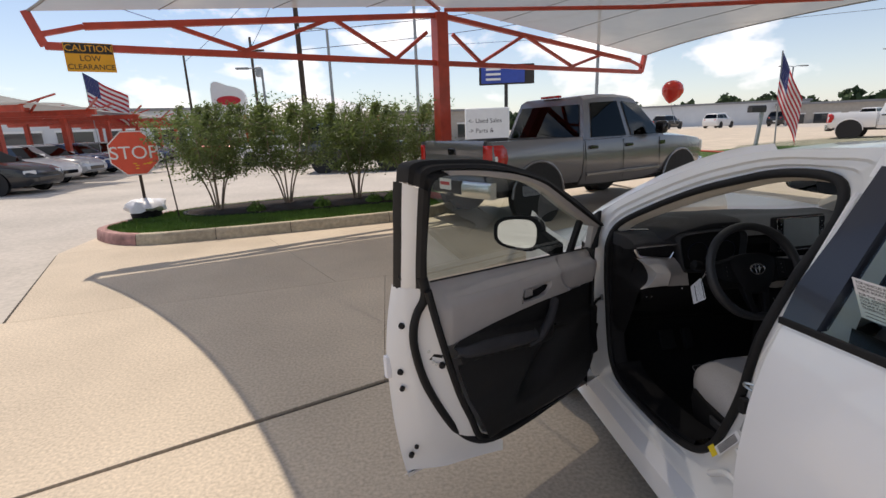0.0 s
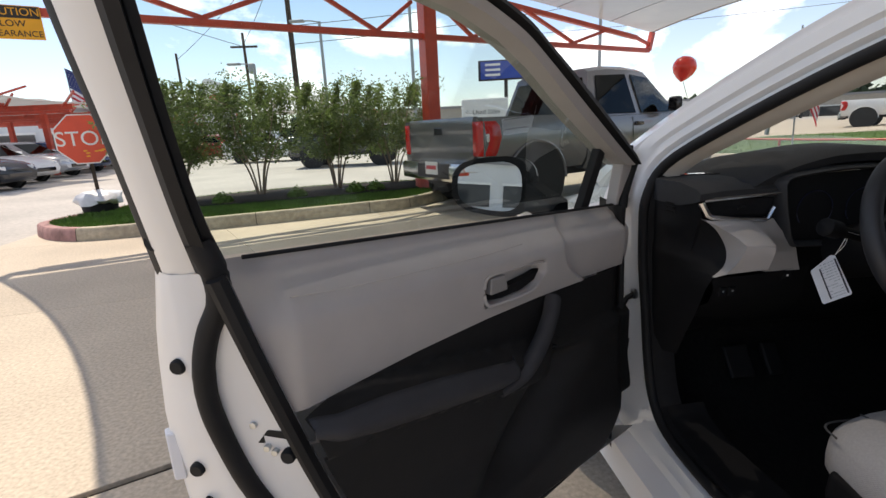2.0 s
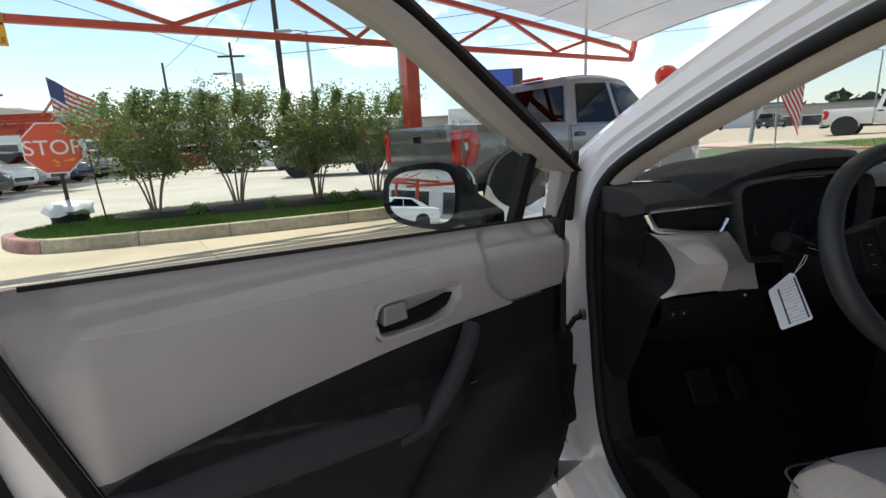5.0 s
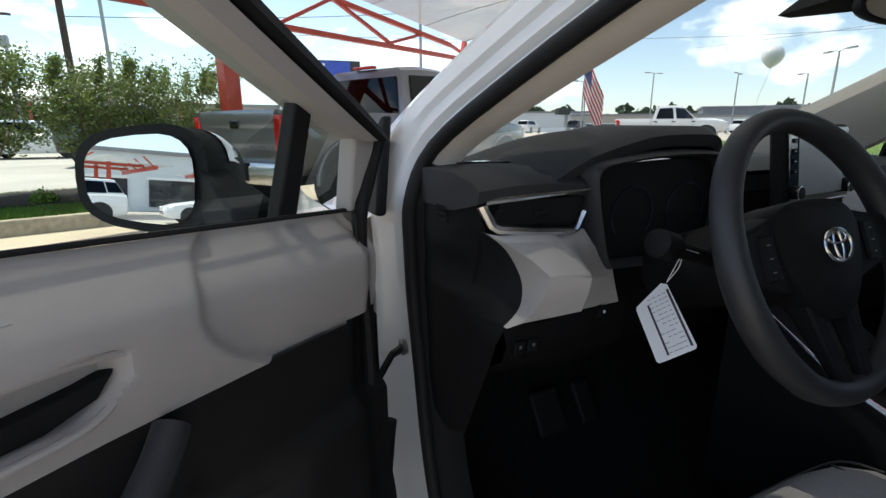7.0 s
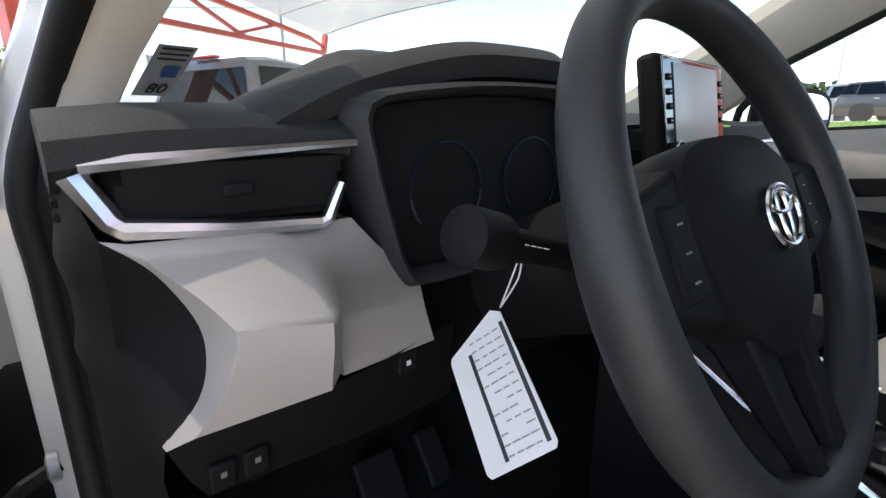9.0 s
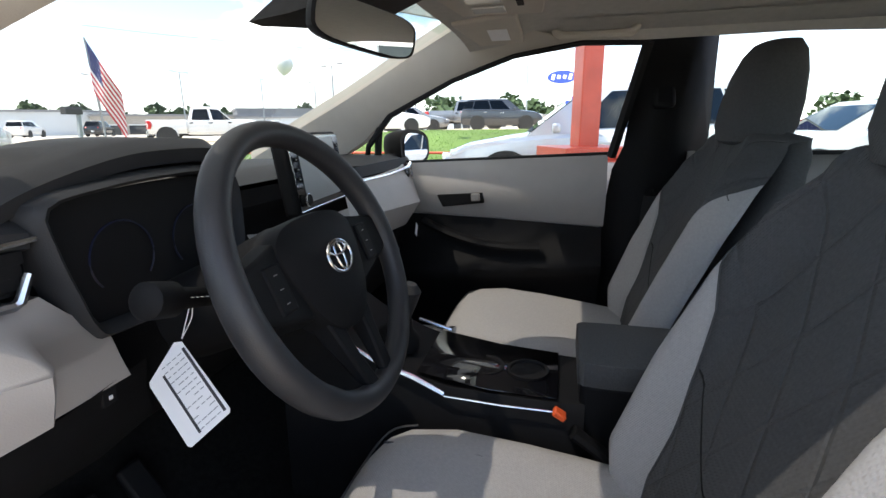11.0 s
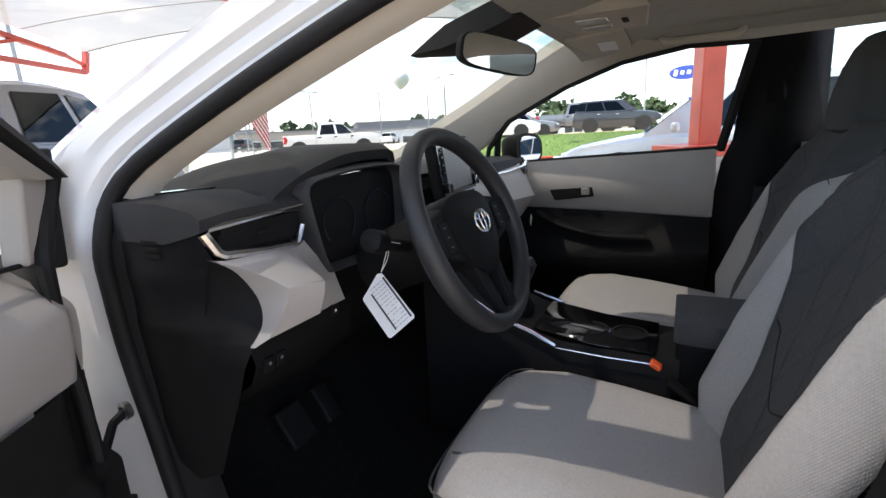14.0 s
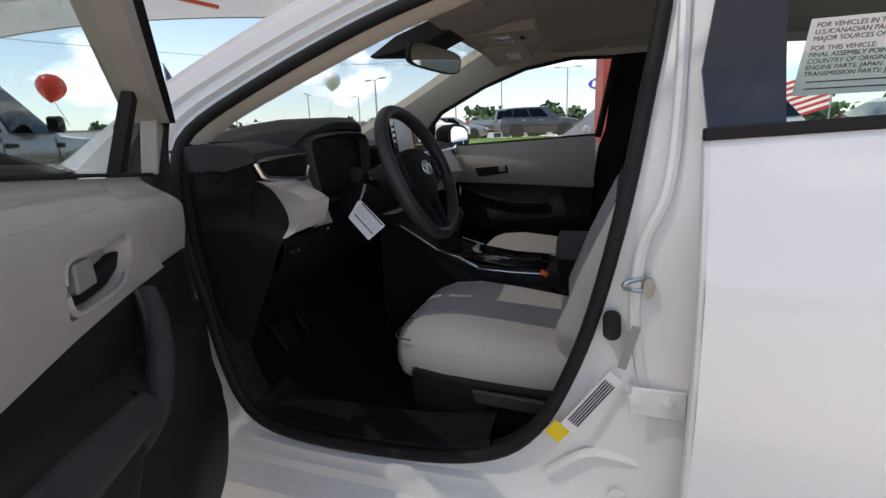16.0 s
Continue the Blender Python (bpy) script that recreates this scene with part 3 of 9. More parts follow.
def sail(u, v):
    """The cloth between two trusses: ridge along the posts, scalloped outer edges, dipping between."""
    side = u * 2 - 1
    sag = 4 * v * (1 - v)
    reach = 6.05 - 1.05 * sag
    w = side * reach + (SKEW * v if side > 0 else 0) + SKEW * v * (1 - abs(side)) * (side <= 0)
    z = 3.62 - 0.50 * abs(side) ** 1.0 + 0.10 * (1 - abs(side)) - 0.30 * sag * (1 - abs(side)) * 0.5 + 0.12 * sag * abs(side)
    return P1 + AX * w + BX * (BAY * v) + Vector((0, 0, z))


bm = bmesh.new()
patch(bm, sail, 24, 24)
part("shade_cloth", bm, M_SHADE, canopy, "grey knitted shade cloth, stretched")
for u in (0.0, 1.0):
    bm = bmesh.new()
    tube(bm, [sail(u, v / 24) for v in range(25)], 0.018, seg=6)
    part("edge_cable", bm, M_POLE, canopy, "steel cable in the hem")
for s in (0.25, 0.75):
    bm = bmesh.new()
    tube(bm, [sail(0.5 + (s - 0.5) * 0.02, 0.01) - Vector((0, 0, 0.07)), sail(0.5 + (s - 0.5) * 0.9, 0.28) - Vector((0, 0, 0.07)), sail(0.5 + (s - 0.5) * 1.7, 0.5) - Vector((0, 0, 0.07))], 0.035, seg=8)
    part("raker", bm, M_RED, canopy)
for u in (0.12, 0.25, 0.38, 0.62, 0.75, 0.88):
    bm = bmesh.new()
    tube(bm, [sail(u, v / 16) - Vector((0, 0, 0.006)) for v in range(17)], 0.008, seg=5)
    part("seam", bm, M_POLE, canopy, "sewn cloth seam")

# caution plate hung under the truss
caution = thing("caution_sign", (-5.565, 7.39, 2.4), "yellow and black low clearance warning plate on the canopy truss", "sign")
cm = Matrix.Translation((-5.565, 7.39, 2.59)) @ Matrix.Rotation(radians(25), 4, "Z") @ Matrix.Rotation(radians(90), 4, "X")
part("plate", boxed((0.54, 0.36, 0.012), cm), M_SIGNYEL, caution, smooth=False)
part("header", boxed((0.52, 0.125, 0.006), cm @ Matrix.Translation((0, 0.108, 0.0085))), M_SIGNBLK, caution, smooth=False)
lettering("lettering", "CAUTION", 0.115, cm @ Matrix.Translation((0, 0.108, 0.0135)), M_SIGNYEL, caution)
lettering("lettering", "LOW", 0.10, cm @ Matrix.Translation((0, -0.015, 0.0085)), M_SIGNBLK, caution)
lettering("lettering", "CLEARANCE", 0.092, cm @ Matrix.Translation((0, -0.122, 0.0085)), M_SIGNBLK, caution)


# ---- the white sedan ----
car = thing("sedan", (0, 1.1, 0), "white compact sedan with its front door wide open", "car")


def flank(z):
    """Half the body's width at a height."""
    return table(z, [(0.16, 0.80), (0.25, 0.845), (0.4, 0.87), (0.62, 0.885), (0.8, 0.872), (0.93, 0.84), (1.03, 0.803), (1.36, 0.655), (1.42, 0.60), (1.46, 0.5)])


def skin(bm, y0, y1, z0, z1, sign, ny=8, nz=10, off=0.0):
    """A stretch of outer flank."""
    def f(u, v):
        y, z = lerp(y0, y1, u), lerp(z0, z1, v)
        taper = 0.10 * smoothstep((y - 2.7) / 0.8) + 0.10 * smoothstep((-0.4 - y) / 0.9)
        return Vector((sign * (flank(z) - taper + off), y, z))
    patch(bm, f, ny, nz)


# outer shell: flanks, bonnet, boot
bm = bmesh.new()
skin(bm, 2.27, 3.42, 0.2, 0.93, -1, 10)
skin(bm, -1.2, 0.07, 0.2, 1.03, -1, 10)
skin(bm, -1.2, 3.42, 0.2, 0.99, 1, 24)
patch(bm, lambda u, v: (lerp(-0.84, 0.84, u) * (1 - 0.12 * v), lerp(2.40, 3.42, v), 0.93 + 0.075 * (1 - (2 * u - 1) ** 2) - 0.20 * v ** 1.8 - 0.05 * (abs(2 * u - 1) > 0.98)), 16, 10)
patch(bm, lambda u, v: (lerp(-0.73, 0.73, u), 3.42 + 0.06 * math.sin(math.pi * v), lerp(0.25, 0.74, v)), 8, 6)
patch(bm, lambda u, v: (lerp(-0.74, 0.74, u), lerp(-0.75, -1.2, v), 1.06 - 0.05 * v), 6, 4)
patch(bm, lambda u, v: (lerp(-0.74, 0.74, u), -1.2 - 0.05 * math.sin(math.pi * v), lerp(0.3, 1.0, v)), 6, 4)
part("body_shell", bm, M_WHITE, car)
# fender top behind the bonnet, seen past the mirror
bm = bmesh.new()
patch(bm, lambda u, v: (-lerp(0.835, 0.70, v) , lerp(2.27, 2.55, u), 0.93 + 0.07 * v + 0.0 * u), 4, 4)
part("fender_top", bm, M_WHITE, car)

# roof and cant rails
def roof_point(u, v, drop=0.0):
    x = lerp(-0.60, 0.60, u)
    y = lerp(1.66 - 0.0 * abs(x), -0.15, v)
    arch = 1 - (x / 0.60) ** 2
    yy = y + (0.06 * arch if v < 0.5 else 0) * (1 - v)
    return Vector((x, yy, 1.415 + 0.035 * arch - 0.05 * smoothstep((v - 0.4) / 0.6) - 0.03 * smoothstep((0.25 - v) / 0.25) - drop))


bm = bmesh.new()
patch(bm, lambda u, v: roof_point(u, v), 16, 12)
part("roof", bm, M_WHITE, car)
bm = bmesh.new()
def liner(u, v):
    x = lerp(-0.57, 0.57, u)
    y = lerp(1.73, -0.15, v)
    e = abs(x) / 0.57
    return Vector((x, y + 0.03 * (1 - e ** 2) * (1 - v), 1.392 - 0.05 * e ** 5 - 0.04 * smoothstep((0.14 - v) / 0.14)))
patch(bm, liner, 24, 20)
part("headliner", bm, M_LINER, car, "beige felt headliner")

# door opening: jamb ring between the outer skin and the seal
SEAL = [(2.172, 0.985), (2.148, 1.072), (1.975, 1.170), (1.755, 1.265), (1.58, 1.320), (1.45, 1.352), (1.32, 1.362), (1.232, 1.345), (1.196, 1.275), (1.203, 1.19), (1.216, 1.11), (1.245, 0.93),
        (1.285, 0.74), (1.33, 0.60), (1.385, 0.49), (1.47, 0.42), (1.62, 0.385), (1.85, 0.375), (2.0, 0.39), (2.075, 0.445), (2.115, 0.55), (2.142, 0.68), (2.168, 0.80), (2.178, 0.90)]
RIM = [(2.275, 0.99), (2.245, 1.125), (2.07, 1.225), (1.82, 1.330), (1.62, 1.390), (1.46, 1.420), (1.30, 1.428), (1.10, 1.428), (1.075, 1.30), (1.070, 1.19), (1.070, 1.08), (1.075, 0.90),
       (1.080, 0.74), (1.080, 0.60), (1.085, 0.44), (1.15, 0.325), (1.50, 0.318), (1.80, 0.315), (2.08, 0.315), (2.22, 0.33), (2.262, 0.45), (2.268, 0.62), (2.272, 0.78), (2.276, 0.90)]


def jamb_x(z, base):
    return -(base - 0.45 * max(z - 1.0, 0))


def ring_loop(frac, base, pull=0.0):
    a = smooth_line([(jamb_x(z, base), y, z) for y, z in SEAL], 4, True)
    b = smooth_line([(jamb_x(z, base), y, z) for y, z in RIM], 4, True)
    return [p.lerp(q, frac) + Vector((pull, 0, 0)) for p, q in zip(a, b)]


bm = bmesh.new()
loops = [ring_loop(0.0, 0.755), ring_loop(0.10, 0.762), ring_loop(0.28, 0.766), ring_loop(0.38, 0.780), ring_loop(0.58, 0.785), ring_loop(0.68, 0.796), ring_loop(1.0, 0.803), ring_loop(1.0, 0.70)]
loft(bm, loops, True, False)
part("door_jamb", bm, M_JAMB, car, "white painted door jamb")
bm = bmesh.new()
loft(bm, [[(-0.80, 1.14, 0.32), (-0.845, 1.12, 0.285), (-0.852, 1.12, 0.20), (-0.80, 1.12, 0.155)], [(-0.80, 1.7, 0.316), (-0.845, 1.7, 0.28), (-0.852, 1.7, 0.20), (-0.80, 1.7, 0.155)],
          [(-0.80, 2.30, 0.32), (-0.845, 2.34, 0.285), (-0.852, 2.36, 0.20), (-0.80, 2.36, 0.155)]], False, False)
part("rocker_panel", bm, M_WHITE, car)
bm = bmesh.new()
seal_line = smooth_line([(jamb_x(z, 0.766), y, z) for y, z in SEAL], 4, True)
tube(bm, seal_line, 0.0130, True, 10, up=(1, 0, 0))
part("weatherstrip", bm, M_RUBBER, car, "black rubber door seal")
# inner linings of the opening: pale at the pillar and cant rail, black elsewhere
def lining(k0, k1, material, name, deep=0.10, inset_by=0.030):
    s = seal_line[k0:k1] if k1 > k0 else seal_line[k0:] + seal_line[:k1]
    c = Vector((-0.70, 1.68, 0.85))
    bm = bmesh.new()
    a, b, d = [], [], []
    for p in s:
        w = Vector((0, c.y - p.y, c.z - p.z)).normalized()
        a.append(p.copy())
        b.append(p + Vector((0.018, 0, 0)) + w * (0.73 * inset_by))
        d.append(p + Vector((deep, 0, 0)) + w * inset_by)
    loft(bm, [a, b, d], False, False)
    return part(name, bm, material, car)
lining(3, 30, M_BEIGE, "pillar_trim", 0.045)
lining(30, 62, M_BLACK, "b_pillar_trim", 0.035, 0.008)
lining(60, 76, M_BLACK, "sill_trim", 0.12)
lining(75, 4, M_BLACK, "kick_trim", 0.06)
for zz in (0, 1):
    bm = bmesh.new()
    span(bm, (-0.748 + 0.035 * zz, 1.46, 0.405 - 0.006 * zz), (-0.748 + 0.035 * zz, 2.02, 0.380 - 0.006 * zz), 0.02, 0.012)
    part("sill_rib", bm, M_BLACK, car, bevel=0.004)
# jamb relief: pressed swage lines
for pts, r in (([(1.165, 1.33), (1.172, 1.10), (1.185, 0.95), (1.215, 0.86), (1.222, 0.74), (1.200, 0.62), (1.165, 0.56)], 0.010), ([(1.36, 0.41), (1.30, 0.46), (1.25, 0.47), (1.16, 0.455)], 0.010)):
    bm = bmesh.new()
    tube(bm, smooth_line([(jamb_x(z, 0.779), y, z) for y, z in pts], 6), r, seg=8, up=(1, 0, 0))
    part("swage", bm, M_JAMB, car)
bm = bmesh.new()
turned(bm, [(0.0, 0.0), (0.014, 0.0), (0.014, 0.004), (0.0, 0.005)], Matrix.Translation((-0.793, 1.235, 0.40)) @ Matrix.Rotation(radians(-90), 4, "Y"), 16)
part("grommet", bm, M_JAMB, car)

# striker, courtesy switch, lower hinge plate, labels on the jamb
bm = bmesh.new()
xm = Matrix.Translation((-0.787, 1.203, 0.793)) @ Matrix.Rotation(radians(-90), 4, "Y")
loft(bm, [[xm @ Vector((math.cos(a) * 0.017, math.sin(a) * 0.009, h)) for a in (k * math.pi / 8 for k in range(16))] for h in (0.0, 0.005)])
striker = part("striker", bm, M_DULLSTEEL, car, "zinc-plated steel door striker")
bm = bmesh.new()
tube(bm, smooth_line([(-0.786, 1.208, 0.808), (-0.796, 1.228, 0.806), (-0.800, 1.240, 0.801), (-0.797, 1.240, 0.793), (-0.79, 1.228, 0.788), (-0.786, 1.208, 0.786)], 5), 0.004, seg=8)
part("loop", bm, M_STEEL, striker)
bm = bmesh.new()
loft(bm, [[Vector((-x, 1.256 + 0.015 * r * math.cos(a), 0.719 + math.sin(a) * 0.014 * r + (0.011 if math.sin(a) > 0 else -0.011))) for a in (k * math.pi / 8 + 0.01 for k in range(16))] for x, r in ((0.77, 1.0), (0.784, 1.0), (0.788, 0.85), (0.786, 0.6))])
part("door_switch", bm, M_RUBBER, car, "black rubber courtesy switch")
bm = boxed((0.006, 0.085, 0.05), Matrix.Translation((-0.806, 1.180, 0.600)))
hp = part("hinge_plate", bm, M_JAMB, car, bevel=0.002)
for dy in (0.03, -0.02):
    bm = bmesh.new()
    turned(bm, [(0.012, 0), (0.012, 0.003), (0.008, 0.004), (0.008, 0.010), (0.0, 0.011)], Matrix.Translation((-0.808, 1.186 + dy, 0.604)) @ Matrix.Rotation(radians(-90), 4, "Y"), 6)
    part("bolt", bm, M_JAMB, hp, smooth=False)
def jamb_label(a, b, w, material, name, lab):
    bm = bmesh.new()
    va, vb = Vector(a), Vector(b)
    t = (vb - va).normalized()
    n = Vector((0, -t.z, t.y))
    loft(bm, [[va - n * w, va + n * w, vb + n * w, vb - n * w], [p + Vector((-0.0015, 0, 0)) for p in (va - n * w, va + n * w, vb + n * w, vb - n * w)]])
    return part(name, bm, material, car, lab, smooth=False)
lb = jamb_label((-0.789, 1.325, 0.518), (-0.789, 1.245, 0.632), 0.014, M_PAPER, "certification_label", "white printed label with small lines")
for k in range(5):
    d = Vector((0, 0.114, 0.080)).normalized() * (k - 2) * 0.0045
    bm = bmesh.new()
    span(bm, Vector((-0.7915, 1.315, 0.531)) + d, Vector((-0.7915, 1.255, 0.618)) + d, 0.0022, 0.001, up=(1, 0, 0))
    part("text_line", bm, M_INK, lb, smooth=False)
jamb_label((-0.789, 1.352, 0.496), (-0.789, 1.332, 0.522), 0.016, M_YELLOW, "yellow_sticker", "yellow sticker")
jamb_label((-0.790, 1.238, 0.648), (-0.790, 1.218, 0.725), 0.007, M_POLE, "tyre_label", "grey slotted label")

# rear door on the same side
bm = bmesh.new()
skin(bm, 0.08, 1.138, 0.24, 1.035, -1, 12, 14)
rear_door = part("rear_door", bm, M_WHITE, car, "white rear door, shut")
bm = bmesh.new()
loft(bm, [[Vector((-(flank(z) - dx), 1.138 + dy, z)) for z in (0.26, 0.4, 0.55, 0.7, 0.85, 0.95, 1.03)] for dx, dy in ((0.0, 0.0), (0.003, 0.006), (0.012, 0.009), (0.03, 0.006), (0.035, -0.02))], False, False)
part("door_hem", bm, M_JAMB, rear_door)
def upper(y, z, off=0.0):
    return Vector((-(0.803 - 0.45 * (z - 1.03) + off), y, z))
bm = bmesh.new()
loft(bm, [[upper(1.142, 1.035), upper(1.150, 1.12), upper(1.128, 1.25), upper(1.112, 1.40)], [upper(1.142, 1.035, 0.008), upper(1.150, 1.12, 0.008), upper(1.128, 1.25, 0.008), upper(1.112, 1.40, 0.008)],
          [upper(1.048, 1.040, 0.008), upper(1.046, 1.12, 0.008), upper(1.040, 1.25, 0.008), upper(1.030, 1.40, 0.008)], [upper(1.046, 1.040, -0.02), upper(1.044, 1.12, -0.02), upper(1.038, 1.25, -0.02), upper(1.028, 1.40, -0.02)]], False, False)
part("pillar_applique", bm, M_APPLIQUE, rear_door, "satin black pillar film")
bm = bmesh.new()
span(bm, upper(1.148, 1.030, 0.004), upper(0.10, 1.075, 0.004), 0.012, 0.018)
part("belt_moulding", bm, M_RUBBER, rear_door, bevel=0.003)
bm = bmesh.new()
loft(bm, [[upper(1.045, 1.04, -0.004), upper(0.12, 1.075, -0.004)], [upper(1.03, 1.385, -0.004), upper(0.30, 1.36, -0.004)]], False, False)
pane = part("window_glass", bm, M_GLASS_G, rear_door)
pane.visible_shadow = False
bm = bmesh.new()
loft(bm, [[upper(1.13, 1.375, 0.004), upper(0.0, 1.35, 0.004)], [upper(1.13, 1.44, 0.0), upper(0.0, 1.42, 0.0)]], False, False)
part("cant_rail", bm, M_WHITE, car)
bm = bmesh.new()
span(bm, upper(1.035, 1.375, 0.0), upper(0.15, 1.355, 0.0), 0.03, 0.03)
part("window_frame", bm, M_RUBBER, rear_door)
# parts-content sheet in the rear window
sheet_m = Matrix.Translation(upper(0.945, 1.128, -0.012)) @ Matrix.Rotation(radians(-24.2), 4, "Y") @ Matrix.Rotation(radians(-90), 4, "Z") @ Matrix.Rotation(radians(90), 4, "X")
sheet = part("window_sheet", boxed((0.155, 0.105, 0.0012), sheet_m), M_PAPER, rear_door, "white printed parts-content sheet", smooth=False)
for k, text in enumerate(("FOR VEHICLES IN THIS CARLINE:", "U.S./CANADIAN PARTS CONTENT:", "MAJOR SOURCES OF FOREIGN PARTS:", "FOR THIS VEHICLE:", "FINAL ASSEMBLY POINT:", "COUNTRY OF ORIGIN:", "ENGINE PARTS: JAPAN", "TRANSMISSION PARTS: JAPAN")):
    lettering("lettering", text, 0.0088, sheet_m @ Matrix.Translation((-0.07, 0.044 - 0.0088 * k - (0.004 if k > 2 else 0), 0.001)), M_INK, sheet, align="LEFT", depth=0.0002)
for k in range(2):
    part("text_line", boxed((0.13, 0.0016, 0.0004), sheet_m @ Matrix.Translation((0.0, -0.033 - 0.010 * k, 0.001))), M_INK, sheet, smooth=False)

# front pillar outer skin, windscreen
A_OUT = smooth_line([(-0.755, 2.50, 0.99), (-0.735, 2.30, 1.115), (-0.69, 2.09, 1.225), (-0.645, 1.85, 1.325), (-0.61, 1.64, 1.39), (-0.60, 1.46, 1.418)], 4)
A_IN = smooth_line([(-0.735, 2.60, 1.00), (-0.685, 2.38, 1.12), (-0.635, 2.16, 1.235), (-0.585, 1.92, 1.345), (-0.55, 1.72, 1.41), (-0.54, 1.55, 1.432)], 4)
bm = bmesh.new()
loft(bm, [[p + Vector((0.03, 0, -0.05)) for p in A_OUT], A_OUT, [a.lerp(b, 0.5) + Vector((-0.006, 0, 0.012)) for a, b in zip(A_OUT, A_IN)], A_IN, [p + Vector((0.004, -0.006, -0.012)) for p in A_IN]], False, False)
part("front_pillar", bm, M_WHITE, car)
bm = bmesh.new()
loft(bm, [[p + Vector((0.040, -0.03, -0.058)) for p in A_OUT], [p.lerp(q, 0.45) + Vector((0.046, -0.04, -0.052)) for p, q in zip(A_OUT, A_IN)], [p.lerp(q, 0.55) + Vector((0.035, -0.01, -0.02)) for p, q in zip(A_OUT, A_IN)]], False, False)
part("front_pillar_trim", bm, M_BEIGE, car)
bm = bmesh.new()
plate(bm, [(-0.772, 2.305, 1.09), (-0.772, 2.235, 1.125), (-0.800, 2.20, 0.955), (-0.800, 2.262, 0.955)], (-0.02, 0, 0))
part("sail_seal", bm, M_RUBBER, car, bevel=0.006)
def ws(u, v):
    x = lerp(-1, 1, u)
    w = lerp(0.735, 0.54, v)
    return Vector((x * w, lerp(2.66, 1.70, v) + 0.14 * (1 - x * x) * (1 - v * 0.6), lerp(0.995, 1.425, v) + 0.01 * (1 - x * x)))
bm = bmesh.new()
patch(bm, ws, 12, 8)
screen = part("windscreen", bm, M_GLASS, car)
screen.visible_shadow = False
bm = bmesh.new()
patch(bm, lambda u, v: ws(u, lerp(0.88, 1.0, v)) - Vector((0, 0, 0.004)), 12, 1)
bandm = part("windscreen_band", bm, M_GLASS_G, car, "tinted top band")
bandm.visible_shadow = False
def on_screen(u, v, lift=0.003):
    return ws(lerp(0.048, 0.086, u), lerp(0.195, 0.325, v)) + Vector((0.0, -lift, -lift))
bm = bmesh.new()
patch(bm, on_screen, 3, 3)
sticker = part("inspection_sticker", bm, M_PAPER, car, "white stock sticker with a large number", smooth=False)
bm = bmesh.new()
patch(bm, lambda u, v: on_screen(lerp(0.45, 0.85, u), lerp(0.42, 0.64, v), 0.0042), 2, 2)
part("blue_patch", bm, M_BLUEINK, sticker, smooth=False)
for k in range(3):
    bm = bmesh.new()
    patch(bm, lambda u, v: on_screen(lerp(0.12, 0.88, u), 0.93 - 0.09 * k + 0.035 * v, 0.0042), 2, 1)
    part("text_bar", bm, M_INK, sticker, smooth=False)
so_, ux, vx = on_screen(0.55, 0.17, 0.0045), (on_screen(1, 0.2) - on_screen(0, 0.2)).normalized(), (on_screen(0.5, 1) - on_screen(0.5, 0)).normalized()
vx = (vx - ux * vx.dot(ux)).normalized()
sticker_m = Matrix((ux, vx, ux.cross(vx))).transposed().to_4x4()
sticker_m.translation = so_
lettering("lettering", "80", 0.034, sticker_m @ Matrix.Diagonal((0.9, 1.15, 1, 1)), M_INK, sticker, depth=0.0003)

# right-hand pillar, door and windows
R_WS = smooth_line([(0.715, 2.62, 1.00), (0.665, 2.38, 1.11), (0.61, 2.16, 1.205), (0.56, 1.95, 1.305), (0.50, 1.78, 1.375), (0.46, 1.72, 1.392)], 4)
R_DOOR = smooth_line([(0.725, 2.30, 0.985), (0.685, 2.15, 1.06), (0.632, 2.03, 1.145), (0.580, 1.81, 1.247), (0.553, 1.62, 1.308), (0.540, 1.42, 1.338)], 4)
bm = bmesh.new()
loft(bm, [[p + Vector((0.03, 0.02, 0.03)) for p in R_WS], R_WS, [a.lerp(b, 0.5) + Vector((-0.018, -0.01, -0.004)) for a, b in zip(R_WS, R_DOOR)], R_DOOR, [p + Vector((0.05, 0, 0.0)) for p in R_DOOR], [p + Vector((0.09, 0.03, 0.05)) for p in R_WS], [p + Vector((0.03, 0.02, 0.03)) for p in R_WS]], False, False)
part("front_pillar", bm, M_BEIGE, car, "beige inner pillar trim")
RX = lambda z: 0.69 - 0.45 * max(z - 1.0, 0)
bm = bmesh.new()
loft(bm, [[(RX(z), y, z) for y, z in ((1.43, 1.335), (1.26, 1.332), (0.9, 1.335), (0.2, 1.31))], [(RX(z) - 0.02, y, z + 0.05) for y, z in ((1.43, 1.335), (1.26, 1.332), (0.9, 1.335), (0.2, 1.31))], [(0.44, y, 1.375) for y in (1.5, 1.26, 0.9, 0.2)]], False, False)
part("cant_rail_trim", bm, M_LINER, car)
bm = bmesh.new()
loft(bm, [[(0.60, 1.255, 1.36), (0.60, 1.12, 1.36), (0.66, 1.06, 1.36)], [(0.655, 1.285, 1.05), (0.645, 1.16, 1.05), (0.72, 1.04, 1.05)], [(0.685, 1.31, 0.98), (0.665, 1.19, 0.95), (0.74, 1.04, 0.95)], [(0.70, 1.34, 0.75), (0.67, 1.22, 0.7), (0.74, 1.05, 0.7)], [(0.70, 1.40, 0.35), (0.68, 1.25, 0.35), (0.74, 1.05, 0.35)]], False, False)
part("b_pillar_trim", bm, M_BLACK, car, solid=0.01)
bm = bmesh.new()
